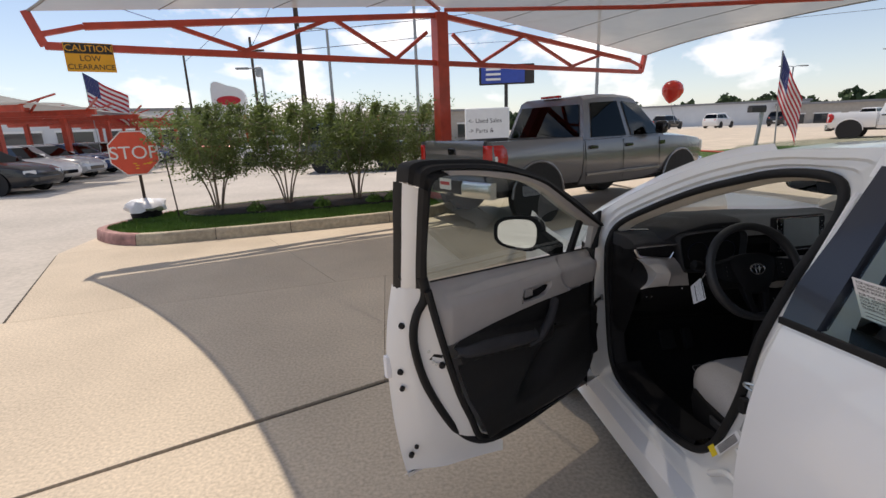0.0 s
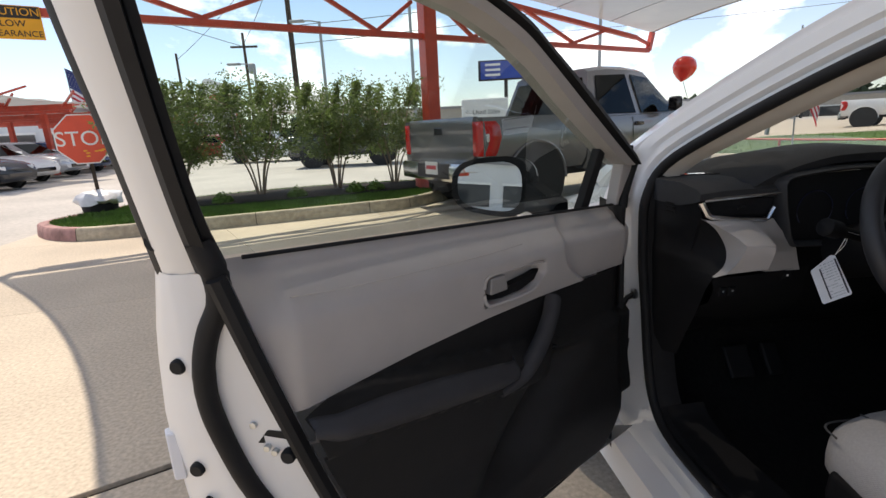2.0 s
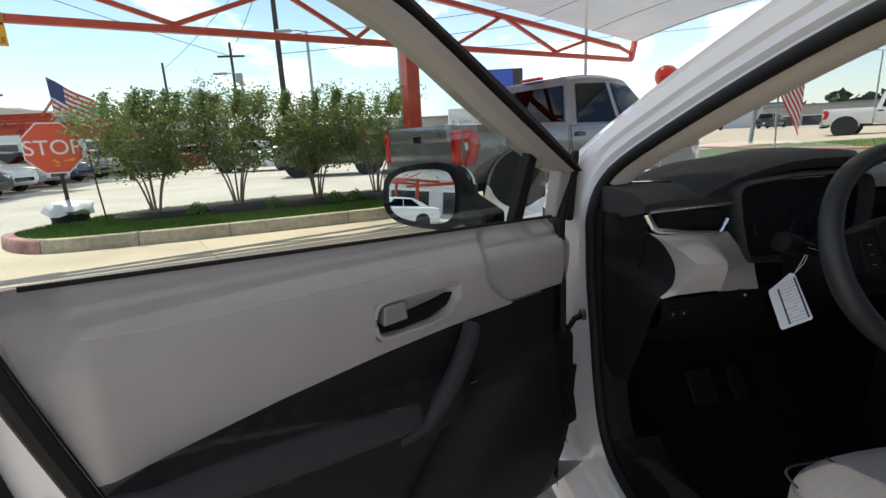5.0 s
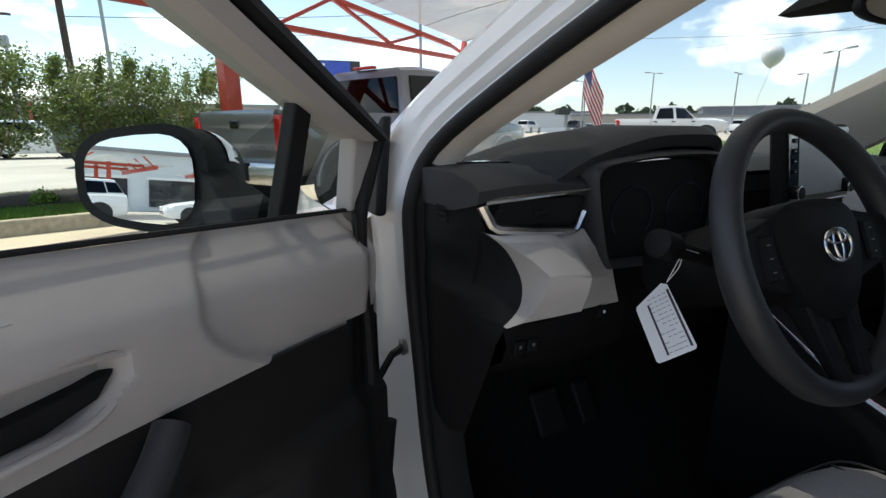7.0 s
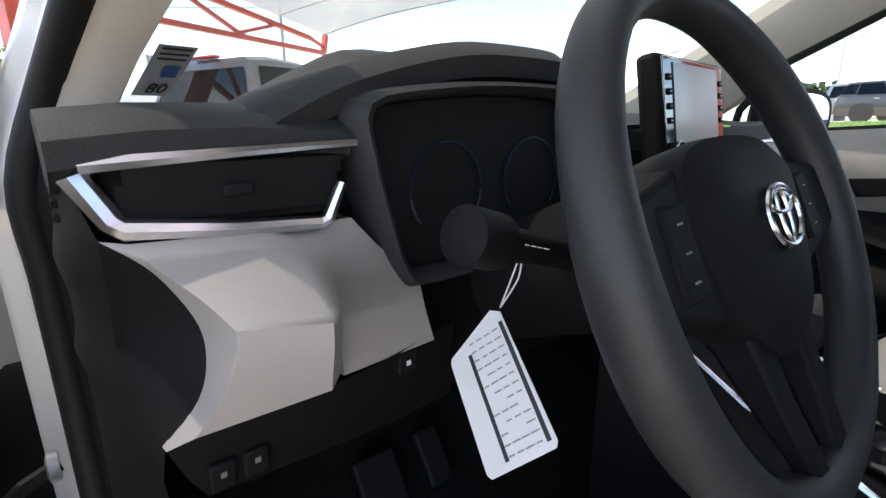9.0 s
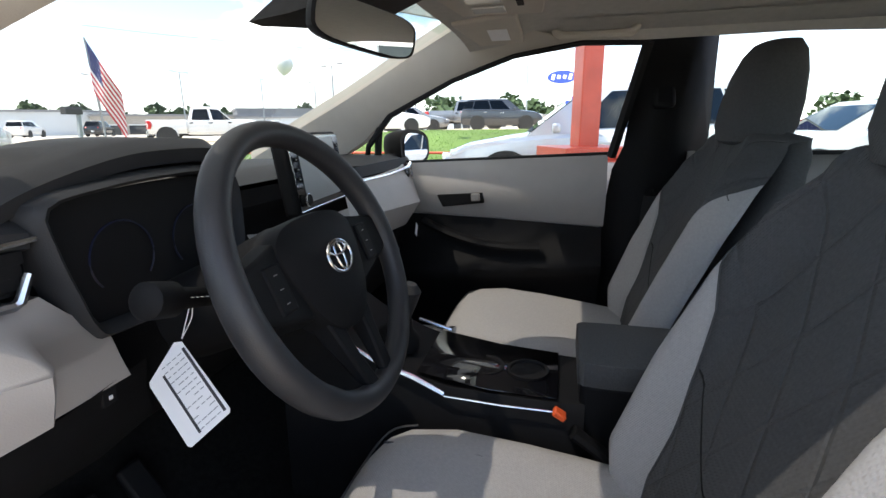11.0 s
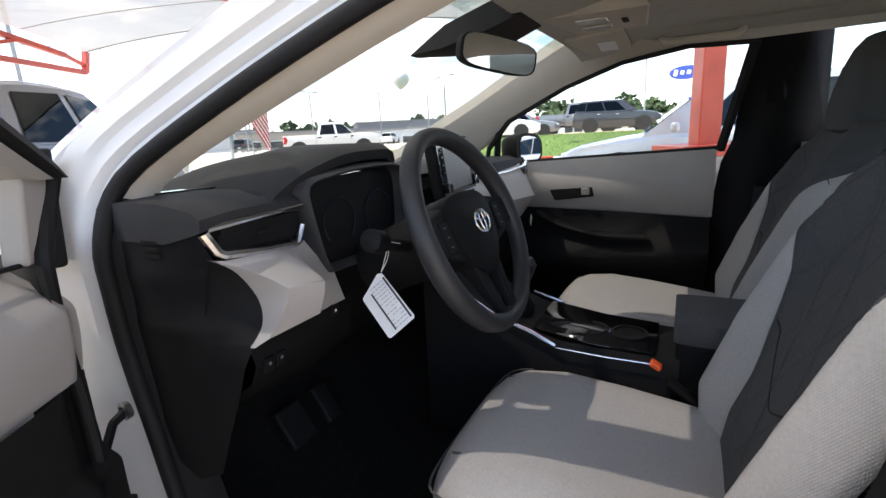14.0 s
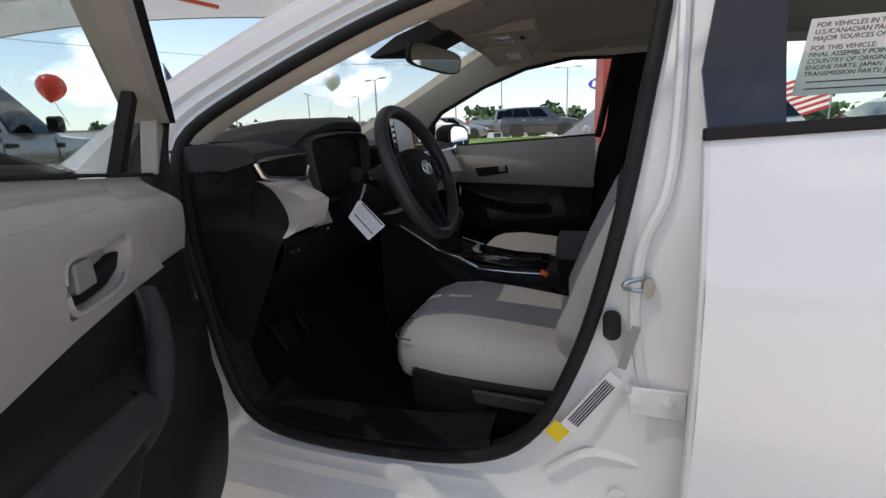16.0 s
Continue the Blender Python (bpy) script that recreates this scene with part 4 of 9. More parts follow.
tube(bm, [(0.655, 1.21, 1.30), (0.675, 1.215, 1.05), (0.665, 1.20, 0.90), (0.66, 1.22, 0.5)], 0.022, seg=8, flat=0.3)
belt = part("seat_belt", bm, M_RUBBER, car, "black webbing seat belt")
part("belt_guide", boxed((0.03, 0.06, 0.09), Matrix.Translation((0.625, 1.19, 1.20)) @ Matrix.Rotation(radians(24), 4, "Y")), M_BLACK, belt, bevel=0.012)
right_door = part("front_door", (lambda b: (patch(b, lambda u, v: (0.745, lerp(1.24, 2.28, u), lerp(0.36, 0.99, v)), 4, 4), b)[1])(bmesh.new()), M_WHITE, car, "shut front door with grey inner panel", solid=0.02)
def rpanel(u, v):
    """Upper light panel of the right-hand door, swelling towards the cabin."""
    y = lerp(1.325, 2.16, u)
    top = lerp(1.022, 0.985, u)
    low = table(u, [(0, 0.795), (0.4, 0.812), (0.75, 0.822), (1.0, 0.83)])
    z = lerp(low, top, v)
    return Vector((0.69 - 0.035 * math.sin(math.pi * v) - 0.012 * (1 - v), y, z))
bm = bmesh.new()
patch(bm, rpanel, 14, 8)
part("upper_panel", bm, M_GREY, right_door, "light grey moulded upper panel")
bm = bmesh.new()
def rlow(u, v):
    y = lerp(1.33, 2.18, u)
    hi = table(u, [(0, 0.795), (0.4, 0.812), (0.75, 0.822), (1.0, 0.83)])
    z = lerp(hi, 0.40, v)
    arm = 0.075 * math.exp(-((v - 0.28 - 0.25 * u) / 0.16) ** 2) * smoothstep((1.0 - u) / 0.35)
    return Vector((0.672 - 0.01 * math.sin(math.pi * v) - arm, y, z))
patch(bm, rlow, 18, 18)
part("lower_panel", bm, M_BLACK, right_door, "black moulded lower panel with armrest")
bm = bmesh.new()
tube(bm, smooth_line([(0.648, 1.92, 0.80), (0.63, 1.80, 0.755), (0.60, 1.66, 0.735), (0.60, 1.52, 0.735)], 5), 0.022, seg=8, flat=0.6)
part("pull_handle", bm, M_BLACK, right_door)
bm = bmesh.new()
loft(bm, [[(0.655, 1.875 - dy * 1.12, 0.892 - dz) for dy, dz in ((0, 0), (0.145, -0.012), (0.150, 0.026), (0.02, 0.044))], [(0.648, 1.870 - dy * 1.08, 0.890 - dz * 0.9) for dy, dz in ((0, 0), (0.145, -0.012), (0.150, 0.026), (0.02, 0.044))]], True, True)
h = part("handle_cup", bm, M_BLACK, right_door, bevel=0.003)
bm = bmesh.new()
span(bm, (0.645, 1.752, 0.884), (0.645, 1.722, 0.886), 0.012, 0.026)
part("lever", bm, M_LEVER, h, "satin grey pull lever", bevel=0.004)
GLASS_R = [(1.262, 1.328), (1.424, 1.334), (1.614, 1.309), (1.80, 1.25), (2.02, 1.15), (2.12, 1.05), (2.14, 0.985), (1.325, 1.022)]
bm = bmesh.new()
ngon(bm, [(RX(z) + 0.02, y, z) for y, z in GLASS_R])
pane = part("window_glass", bm, M_GLASS, right_door)
pane.visible_shadow = False
bm = bmesh.new()
span(bm, (0.70, 2.10, 0.98), (0.665, 2.075, 1.115), 0.02, 0.022)
part("window_post", bm, M_RUBBER, right_door)
bm = bmesh.new()
tube(bm, [(RX(z) + 0.006, y, z) for y, z in GLASS_R[:7]], 0.010, seg=6)
tube(bm, [(0.70, 2.16, 0.985), (0.70, 1.32, 1.025)], 0.008, seg=6)
tube(bm, [(RX(1.025), 1.315, 1.02), (RX(1.328), 1.255, 1.328)], 0.016, seg=6)
part("window_seal", bm, M_RUBBER, right_door)
# right-hand rear door seen between the seats
bm = bmesh.new()
patch(bm, lambda u, v: (0.68, lerp(1.10, 0.0, u), lerp(0.45, 1.035, v)), 4, 4)
rr = part("rear_door", bm, M_GREY, car, "shut rear door with grey inner panel", solid=0.02)
bm = bmesh.new()
span(bm, (0.665, 1.08, 1.03), (0.665, 0.0, 1.04), 0.02, 0.012)
part("belt_seal", bm, M_RUBBER, rr)
bm = bmesh.new()
ngon(bm, [(0.70, 1.05, 1.03), (0.55, 1.08, 1.335), (0.555, 0.3, 1.32), (0.70, 0.05, 1.04)])
pane = part("window_glass", bm, M_GLASS_G, rr)
pane.visible_shadow = False

# exterior mirror on the right
rm = bmesh.new()
def shell_mirror(bm, c, half_w, half_h, depth, ax_u, ax_v, ax_n):
    """A rounded mirror housing: open face at c, bulging along ax_n."""
    rings = []
    for k, (s, d) in enumerate(((0.93, 0.006), (1.0, 0.0), (1.0, 0.02), (0.96, 0.45), (0.80, 0.8), (0.42, 1.0))):
        ring = []
        for i in range(24):
            a = 2 * math.pi * i / 24
            cu, cv = math.copysign(abs(math.cos(a)) ** 0.65, math.cos(a)), math.copysign(abs(math.sin(a)) ** 0.65, math.sin(a))
            ring.append(c + ax_u * (cu * half_w * s) + ax_v * (cv * half_h * s * (1 - 0.12 * cu)) + ax_n * (d * depth))
        rings.append(ring)
    loft(bm, rings, True, True)
    return rings
ru, rv, rn = Vector((0.98, -0.2, 0)).normalized(), Vector((0, 0.05, 1)).normalized(), Vector((0.2, 0.98, 0.0)).normalized()
rings = shell_mirror(rm, Vector((0.905, 2.02, 1.035)), 0.115, 0.068, 0.11, ru, rv, rn)
right_mirror = part("wing_mirror", rm, M_BLACK, right_door, "black wing mirror housing")
bm = bmesh.new()
rc_ = sum(rings[0], Vector()) / 24
ngon(bm, [rc_ + (p - rc_) * 0.86 - rn * 0.004 for p in rings[0]])
part("mirror_glass", bm, M_MIRROR, right_mirror)
bm = bmesh.new()
span(bm, (0.74, 2.10, 0.99), (0.83, 2.08, 1.0), 0.05, 0.04)
part("mirror_arm", bm, M_BLACK, right_mirror, bevel=0.01)

# floor, firewall, rear bulkhead: the dark tub
bm = bmesh.new()
patch(bm, lambda u, v: (lerp(-0.70, 0.70, u), lerp(-0.6, 2.35, v), 0.30 + 0.25 * smoothstep((lerp(-0.6, 2.35, v) - 2.1) / 0.3)), 6, 20)
part("carpet", bm, M_CARPET, car, "black carpeted floor and footwell")
bm = bmesh.new()
patch(bm, lambda u, v: (lerp(-0.72, 0.72, u), 2.36 + 0.05 * v, lerp(0.3, 0.98, v)), 4, 4)
part("firewall", bm, M_CARPET, car)
bm = bmesh.new()
patch(bm, lambda u, v: (lerp(-0.70, 0.70, u), -0.35 - 0.2 * v, lerp(0.3, 1.05, v)), 4, 4)
part("rear_bulkhead", bm, M_CARPET, car)
bm = bmesh.new()
patch(bm, lambda u, v: (-0.70, lerp(2.15, 2.40, u), lerp(0.3, 0.95, v)), 4, 4)
part("kick_panel", bm, M_CARPET, car)
bm = bmesh.new()
patch(bm, lambda u, v: (0.71, lerp(2.15, 2.40, u), lerp(0.3, 0.98, v)), 4, 4)
part("kick_panel", bm, M_CARPET, car)
bm = bmesh.new()
patch(bm, lambda u, v: (-0.69, lerp(0.0, 1.20, u), lerp(0.3, 1.03, v)), 4, 4)
part("quarter_lining", bm, M_CARPET, car)
bm = bmesh.new()
patch(bm, lambda u, v: (lerp(-0.62, 0.62, u), lerp(-0.15, -0.75, v), lerp(1.38, 1.06, v)), 6, 4)
rw_glass = part("rear_window", bm, M_GLASS_G, car)
rw_glass.visible_shadow = False
bm = bmesh.new()
patch(bm, lambda u, v: (lerp(-0.62, 0.62, u), lerp(0.25, 0.0, v), lerp(0.45, 1.05, v)), 8, 6)
patch(bm, lambda u, v: (lerp(-0.62, 0.62, u), lerp(0.75, 0.25, v), 0.52), 8, 4)
part("rear_bench", bm, M_FABRIC_PLAIN, car, "dark fabric rear bench", solid=0.05)
for x in (-0.79, 0.79):
    for y in (2.68, -0.02):
        bm = bmesh.new()
        wm = Matrix.Translation((x, y, 0.315)) @ Matrix.Rotation(radians(90), 4, "Y")
        turned(bm, [(0.2, -0.09), (0.29, -0.1), (0.315, -0.07), (0.315, 0.07), (0.29, 0.1), (0.2, 0.09)], wm, 28)
        w = part("wheel", bm, M_TYRE, car, "black tyre on a grey steel rim")
        bm = bmesh.new()
        turned(bm, [(0.0, -0.06), (0.2, -0.085), (0.205, 0.085), (0.0, 0.06)], wm, 20)
        part("rim", bm, M_RIM, w)


# ---- the open front door: s runs from hinge to latch, n towards the cabin ----
HINGE = Vector((-0.8182, 2.1933, 0))
SD = Vector((-0.841, -0.541, 0)).normalized()
ND = Vector((-SD.y, SD.x, 0))


def dp(s, n, z):
    return HINGE + SD * s + ND * n + Vector((0, 0, z))


def lean(z, n=0.03):
    return n + 0.40 * max(z - 1.0, 0)


def end_in(z):
    return table(z, [(0.37, 0.72), (0.41, 0.82), (0.6, 0.905), (0.73, 0.950), (0.82, 0.975), (0.90, 0.998), (0.99, 1.022), (1.03, 1.032)])


def edge_out(z):
    return table(z, [(0.27, 1.06), (0.36, 1.075), (0.5, 1.09), (0.79, 1.107), (0.92, 1.10), (1.03, 1.085)])


bm = bmesh.new()
def outer_skin(u, v):
    z = lerp(0.27, lerp(0.935, 0.985, u) + 0.045 * smoothstep((u - 0.93) / 0.07), v)
    return dp(lerp(0.02, edge_out(z), u), -0.045 - 0.035 * math.sin(math.pi * min(v * 0.9 + 0.1, 1)), z)
patch(bm, outer_skin, 16, 14)
door = part("front_door", bm, M_WHITE, car, "white front door swung wide open", solid=0.004)

# shut face at the rear, bottom return and hinge face
bm = bmesh.new()
def shut_face(u, v):
    z = lerp(0.30, 1.03, v)
    s0, n0 = edge_out(z) + 0.001, -0.047 - 0.035 * math.sin(math.pi * min(((z - 0.27) / 0.76) * 0.9 + 0.1, 1))
    s2, n2 = end_in(z), 0.098
    s1, n1 = lerp(s0, s2, 0.42) + 0.018, lerp(n0, n2, 0.52)
    if u < 0.5:
        t = u * 2
        return dp(lerp(s0, s1, t) + 0.006 * math.sin(math.pi * t), lerp(n0, n1, t), z)
    t = u * 2 - 1
    return dp(lerp(s1, s2, t) - 0.012 * math.sin(math.pi * t), lerp(n1, n2, t), z)
patch(bm, shut_face, 12, 16)
patch(bm, lambda u, v: dp(lerp(0.05, lerp(1.085, 0.74, v), u), lerp(-0.06, 0.09, v), lerp(0.285, 0.365, v)), 10, 4)
part("door_frame", bm, M_JAMB, door, "white painted shut face")
# hinge face as one plain black sheet between panel and outer skin
bm = bmesh.new()
patch(bm, lambda u, v: dp(lerp(0.035, 0.150, u), lerp(-0.05, 0.085, u), lerp(0.34, 0.992, v)), 4, 8)
part("hinge_face", bm, M_RUBBER, door, "black hinge face of the door")

# window surround: outer rubber, inner painted strip
OUT = [(0.055, 1.085), (0.13, 1.133), (0.355, 1.245), (0.53, 1.322), (0.62, 1.358), (0.83, 1.412), (0.92, 1.426), (1.03, 1.433), (1.11, 1.436), (1.155, 1.428), (1.160, 1.40), (1.143, 1.30), (1.122, 1.20), (1.103, 1.10), (1.088, 1.02)]
WIN = [(0.118, 1.085), (0.175, 1.105), (0.385, 1.205), (0.53, 1.280), (0.61, 1.315), (0.70, 1.343), (0.875, 1.373), (0.97, 1.384), (1.035, 1.388), (1.075, 1.380), (1.090, 1.358), (1.078, 1.28), (1.064, 1.20), (1.046, 1.12), (1.022, 1.042)]
so = [Vector((s, 0, z)) for s, z in OUT]
si = [Vector((s, 0, z)) for s, z in WIN]
so, si = smooth_line(so, 4), smooth_line(si, 4)


def frame_line(f, n):
    return [dp(a.lerp(b, f).x, lean(a.lerp(b, f).z, n), a.lerp(b, f).z) for a, b in zip(so, si)]


UPR = 41
bm = bmesh.new()
loft(bm, [q[:UPR + 1] for q in (frame_line(0.0, -0.03), frame_line(-0.03, 0.0), frame_line(0.0, 0.025), frame_line(0.22, 0.030), frame_line(0.30, 0.052), frame_line(0.50, 0.058), frame_line(0.60, 0.040))], False, False)
part("frame_seal", bm, M_RUBBER, door, "black rubber seal on the window frame")
bm = bmesh.new()
loft(bm, [q[UPR:] for q in (frame_line(0.0, -0.045), frame_line(-0.02, -0.02), frame_line(0.05, -0.005))], False, False)
part("edge_strip", bm, M_RUBBER, door)
bm = bmesh.new()
loft(bm, [q[UPR:] for q in (frame_line(0.05, -0.005), frame_line(0.12, 0.012), frame_line(0.30, 0.026), frame_line(0.48, 0.034))], False, False)
part("frame_upright", bm, M_JAMB, door, "white painted rear upright")
bm = bmesh.new()
loft(bm, [q[UPR:] for q in (frame_line(0.48, 0.034), frame_line(0.52, 0.056), frame_line(0.70, 0.064), frame_line(0.76, 0.050))], False, False)
part("upright_seal", bm, M_RUBBER, door)
bm = bmesh.new()
k = 33
loft(bm, [frame_line(0.60, 0.040)[:k], frame_line(0.66, 0.050)[:k], frame_line(0.97, 0.046)[:k], frame_line(1.0, 0.02)[:k], frame_line(1.0, -0.01)[:k]], False, False)
part("frame_strip", bm, M_GREY, door, "pale painted inner window frame")
bm = bmesh.new()
loft(bm, [frame_line(0.60, 0.040)[k - 1:], frame_line(0.78, 0.054)[k - 1:], frame_line(0.92, 0.055)[k - 1:], frame_line(1.0, 0.03)[k - 1:], frame_line(1.0, -0.01)[k - 1:]], False, False)
part("frame_channel", bm, M_RUBBER, door)
bm = bmesh.new()
loft(bm, [[dp(0.097, 0.04, 0.99), dp(0.097, 0.058, 0.99), dp(0.134, 0.060, 0.99), dp(0.134, 0.03, 0.99)], [dp(0.088, 0.06, 1.09), dp(0.088, 0.074, 1.10), dp(0.130, 0.074, 1.11), dp(0.130, 0.045, 1.11)]])
part("sail_strip", bm, M_GREY, door, bevel=0.004)
bm = bmesh.new()
tube(bm, smooth_line([dp(0.165, 0.070, 0.40), dp(0.138, 0.080, 0.48), dp(0.132, 0.080, 0.7), dp(0.128, 0.070, 0.95), dp(0.10, 0.065, 1.03), dp(0.075, 0.07, 1.095)], 4), 0.010, seg=8)
part("hinge_seal", bm, M_RUBBER, door)

# main pane, quarter pane and the divider between them
outline = [Vector((s, 0, z)) for s, z in WIN[1:]]
bm = bmesh.new()
ngon(bm, [dp(s, lean(z, 0.012), z) for s, z in WIN[2:]] + [dp(0.225, 0.012, 0.995), dp(0.228, lean(1.13, 0.012), 1.13)])
pane = part("window_glass", bm, M_GLASS_G, door, "pale green tinted window pane")
pane.visible_shadow = False
bm = bmesh.new()
ngon(bm, [dp(0.118, 0.012, 0.995), dp(0.222, 0.012, 0.995), dp(0.222, lean(1.125, 0.012), 1.125), dp(0.118, lean(1.08, 0.012), 1.08)])
pane = part("quarter_glass", bm, M_GLASS_G, door)
pane.visible_shadow = False
bm = bmesh.new()
loft(bm, [[dp(0.201, 0.004, 0.975), dp(0.203, 0.026, 0.975), dp(0.233, 0.026, 0.975), dp(0.235, 0.004, 0.975)], [dp(0.199, lean(1.13, 0.0), 1.13), dp(0.201, lean(1.13, 0.02), 1.13), dp(0.229, lean(1.145, 0.02), 1.145), dp(0.231, lean(1.145, 0.0), 1.145)]])
part("window_post", bm, M_RUBBER, door, bevel=0.003)

# rubber seal that swings across the shut face
bm = bmesh.new()
seal = smooth_line([dp(1.052, 0.074, 1.075), dp(1.040, 0.074, 1.03), dp(1.040, 0.064, 0.990), dp(1.056, 0.046, 0.945), dp(1.066, 0.036, 0.89), dp(1.062, 0.030, 0.82), dp(1.036, 0.030, 0.71), dp(0.998, 0.034, 0.615), dp(0.945, 0.045, 0.51), dp(0.88, 0.045, 0.42), dp(0.77, 0.088, 0.372), dp(0.45, 0.075, 0.355), dp(0.15, 0.065, 0.40), dp(0.06, 0.055, 0.62)], 6)
tube(bm, seal, [lerp(0.017, 0.0145, smoothstep(k / 16)) for k in range(len(seal))], seg=10)
part("door_seal", bm, M_RUBBER, door, "black rubber door seal")
bm = bmesh.new()
tube(bm, smooth_line([dp(end_in(z) + 0.012, 0.092, z) for z in (0.375, 0.41, 0.5, 0.6, 0.7, 0.8, 0.92, 1.03)], 3), 0.013, seg=8)
part("panel_edge", bm, M_RUBBER, door)
bm = bmesh.new()
loft(bm, [[dp(s, n, z) for s, n in ((1.094, -0.088), (1.112, -0.092), (1.114, -0.070), (1.098, -0.062))] for z in (0.687, 0.768)])
part("edge_guard", bm, M_PAPER, door, "white plastic door edge guard", bevel=0.003)
# latch slot, plugs
nrm = (SD * 0.72 + ND * 0.69).normalized()
lm = Matrix.Translation(dp(0.998, 0.060, 0.783)) @ nrm.to_track_quat("Z", "Y").to_matrix().to_4x4()
bm = boxed((0.046, 0.011, 0.004), lm @ Matrix.Rotation(radians(-8), 4, "Z"))
box(bm, (0.010, 0.022, 0.004), lm @ Matrix.Translation((-0.018, -0.005, 0)))
part("latch", bm, M_RUBBER, door, "dark steel latch slot", smooth=False)
for s, n, z, r in ((1.085, -0.002, 0.898, 0.011), (1.083, -0.03, 0.72, 0.011), (1.08, -0.03, 0.655, 0.009), (1.086, 0.014, 1.072, 0.012), (0.982, 0.072, 0.747, 0.011), (1.035, -0.028, 0.405, 0.008), (1.055, -0.035, 0.375, 0.010)):
    bm = bmesh.new()
    turned(bm, [(r, -0.004), (r, 0.008), (r * 0.8, 0.011), (0.0, 0.011)], Matrix.Translation(dp(s, n, z)) @ nrm.to_track_quat("Z", "Y").to_matrix().to_4x4(), 14)
    part("plug", bm, M_RUBBER, door)
for s, n, z in ((1.020, 0.050, 0.800), (1.008, 0.056, 0.760), (1.000, 0.062, 0.752)):
    bm = bmesh.new()
    turned(bm, [(0.005, -0.006), (0.005, 0.002), (0.0, 0.003)], Matrix.Translation(dp(s, n, z)) @ nrm.to_track_quat("Z", "Y").to_matrix().to_4x4(), 8)
    part("screw", bm, M_STEEL, door)

# inner panels
EDGE = [(0.12, 0.852), (0.335, 0.856), (0.477, 0.857), (0.617, 0.853), (0.767, 0.844), (0.878, 0.833), (0.975, 0.822)]


def belt_z(s):
    return lerp(0.986, 1.036, min(max((s - 0.10) / 0.90, 0), 1))


def upper_panel(u, v):
    s = lerp(0.110, 1.035, u)
    lo, hi = table(s, EDGE), belt_z(s)
    s = min(s, lerp(0.975, 1.032, v))
    z = lerp(lo, hi, v)
    n = 0.102 - 0.056 * smoothstep((v - 0.55) / 0.45) ** 1.3 + 0.008 * math.sin(math.pi * v)
    step = smoothstep((s - 0.388 + 12 * (z - 0.935) ** 2) / 0.016 + 0.5)
    n -= 0.013 * (1 - step)
    n -= 0.015 * smoothstep((0.15 - s) / 0.03)
    # the recess behind the pull lever
    cup_ = smoothstep((s - 0.452) / 0.02) * smoothstep((0.622 - s) / 0.010) * smoothstep((z - 0.874 - 0.03 * smoothstep((0.50 - s) / 0.05)) / 0.010) * smoothstep((0.936 - z) / 0.010)
    n -= 0.026 * cup_
    n -= 0.022 * smoothstep((s - 0.955) / 0.05)
    return dp(s, n, z)


bm = bmesh.new()
patch(bm, upper_panel, 180, 60)
part("upper_panel", bm, M_GREY, door, "light grey moulded upper panel")
bm = bmesh.new()
tube(bm, smooth_line([dp(s, 0.050, belt_z(s) + 0.004) for s in (0.11, 0.2, 0.4, 0.6, 0.8, 1.0)], 3), 0.0032, seg=6)
part("belt_seal", bm, M_RUBBER, door)
bm = bmesh.new()
tube(bm, smooth_line([dp(s, 0.1035 - 0.012 * smoothstep((s - 0.9) / 0.1), z) for s, z in ((0.52, 0.975), (0.62, 0.973), (0.75, 0.976), (0.88, 0.981), (0.96, 0.986))], 4), 0.0012, seg=5)
part("crease", bm, M_GREY, door)


PAD_TOP = [(0.30, 0.80), (0.45, 0.768), (0.56, 0.769), (0.65, 0.785), (0.741, 0.803), (0.86, 0.818), (0.975, 0.822)]
PAD_LOW = [(0.53, 0.738), (0.62, 0.727), (0.745, 0.740), (0.873, 0.760), (0.972, 0.785)]


def lower_panel(u, v):
    s = lerp(0.112, 0.975, u)
    hi = table(s, EDGE)
    lo = 0.372 + 0.10 * smoothstep((0.30 - s) / 0.15) ** 2
    z = lerp(hi, lo, v)
    s = min(s, end_in(z) - 0.004)
    pad_top = table(s, PAD_TOP)
    bump = smoothstep((pad_top + 0.012 - z) / 0.024) * (1 - smoothstep((pad_top - 0.055 - z) / 0.02)) * smoothstep((s - 0.40) / 0.10)
    below = smoothstep((pad_top - 0.05 - z) / 0.03)
    pocket = math.exp(-((s - 0.44 + (z - 0.65) * 1.1) / 0.075) ** 2) * smoothstep((0.74 - z) / 0.06) * smoothstep((z - 0.48) / 0.06)
    n = 0.096 + 0.050 * bump + 0.020 * below - 0.055 * pocket + 0.012 * smoothstep((0.62 - z) / 0.1) - 0.02 * smoothstep((0.19 - s) / 0.04) - 0.04 * smoothstep((lo + 0.05 - z) / 0.05)
    return dp(s, n, z)


bm = bmesh.new()
patch(bm, lower_panel, 70, 56)
part("lower_panel", bm, M_DOORLOW, door, "black moulded lower panel with a map pocket")


def arm_pad(u, v):
    """The padded armrest face standing proud of the lower panel."""
    s = lerp(0.548, 0.968, u)
    z = lerp(table(s, PAD_TOP), table(s, PAD_LOW), v)
    end = smoothstep(u / 0.10)
    return dp(s, 0.104 + 0.054 * math.sin(math.pi * min(0.22 + 0.62 * v, 1.0)) * end - 0.014 * smoothstep((u - 0.9) / 0.1), z)


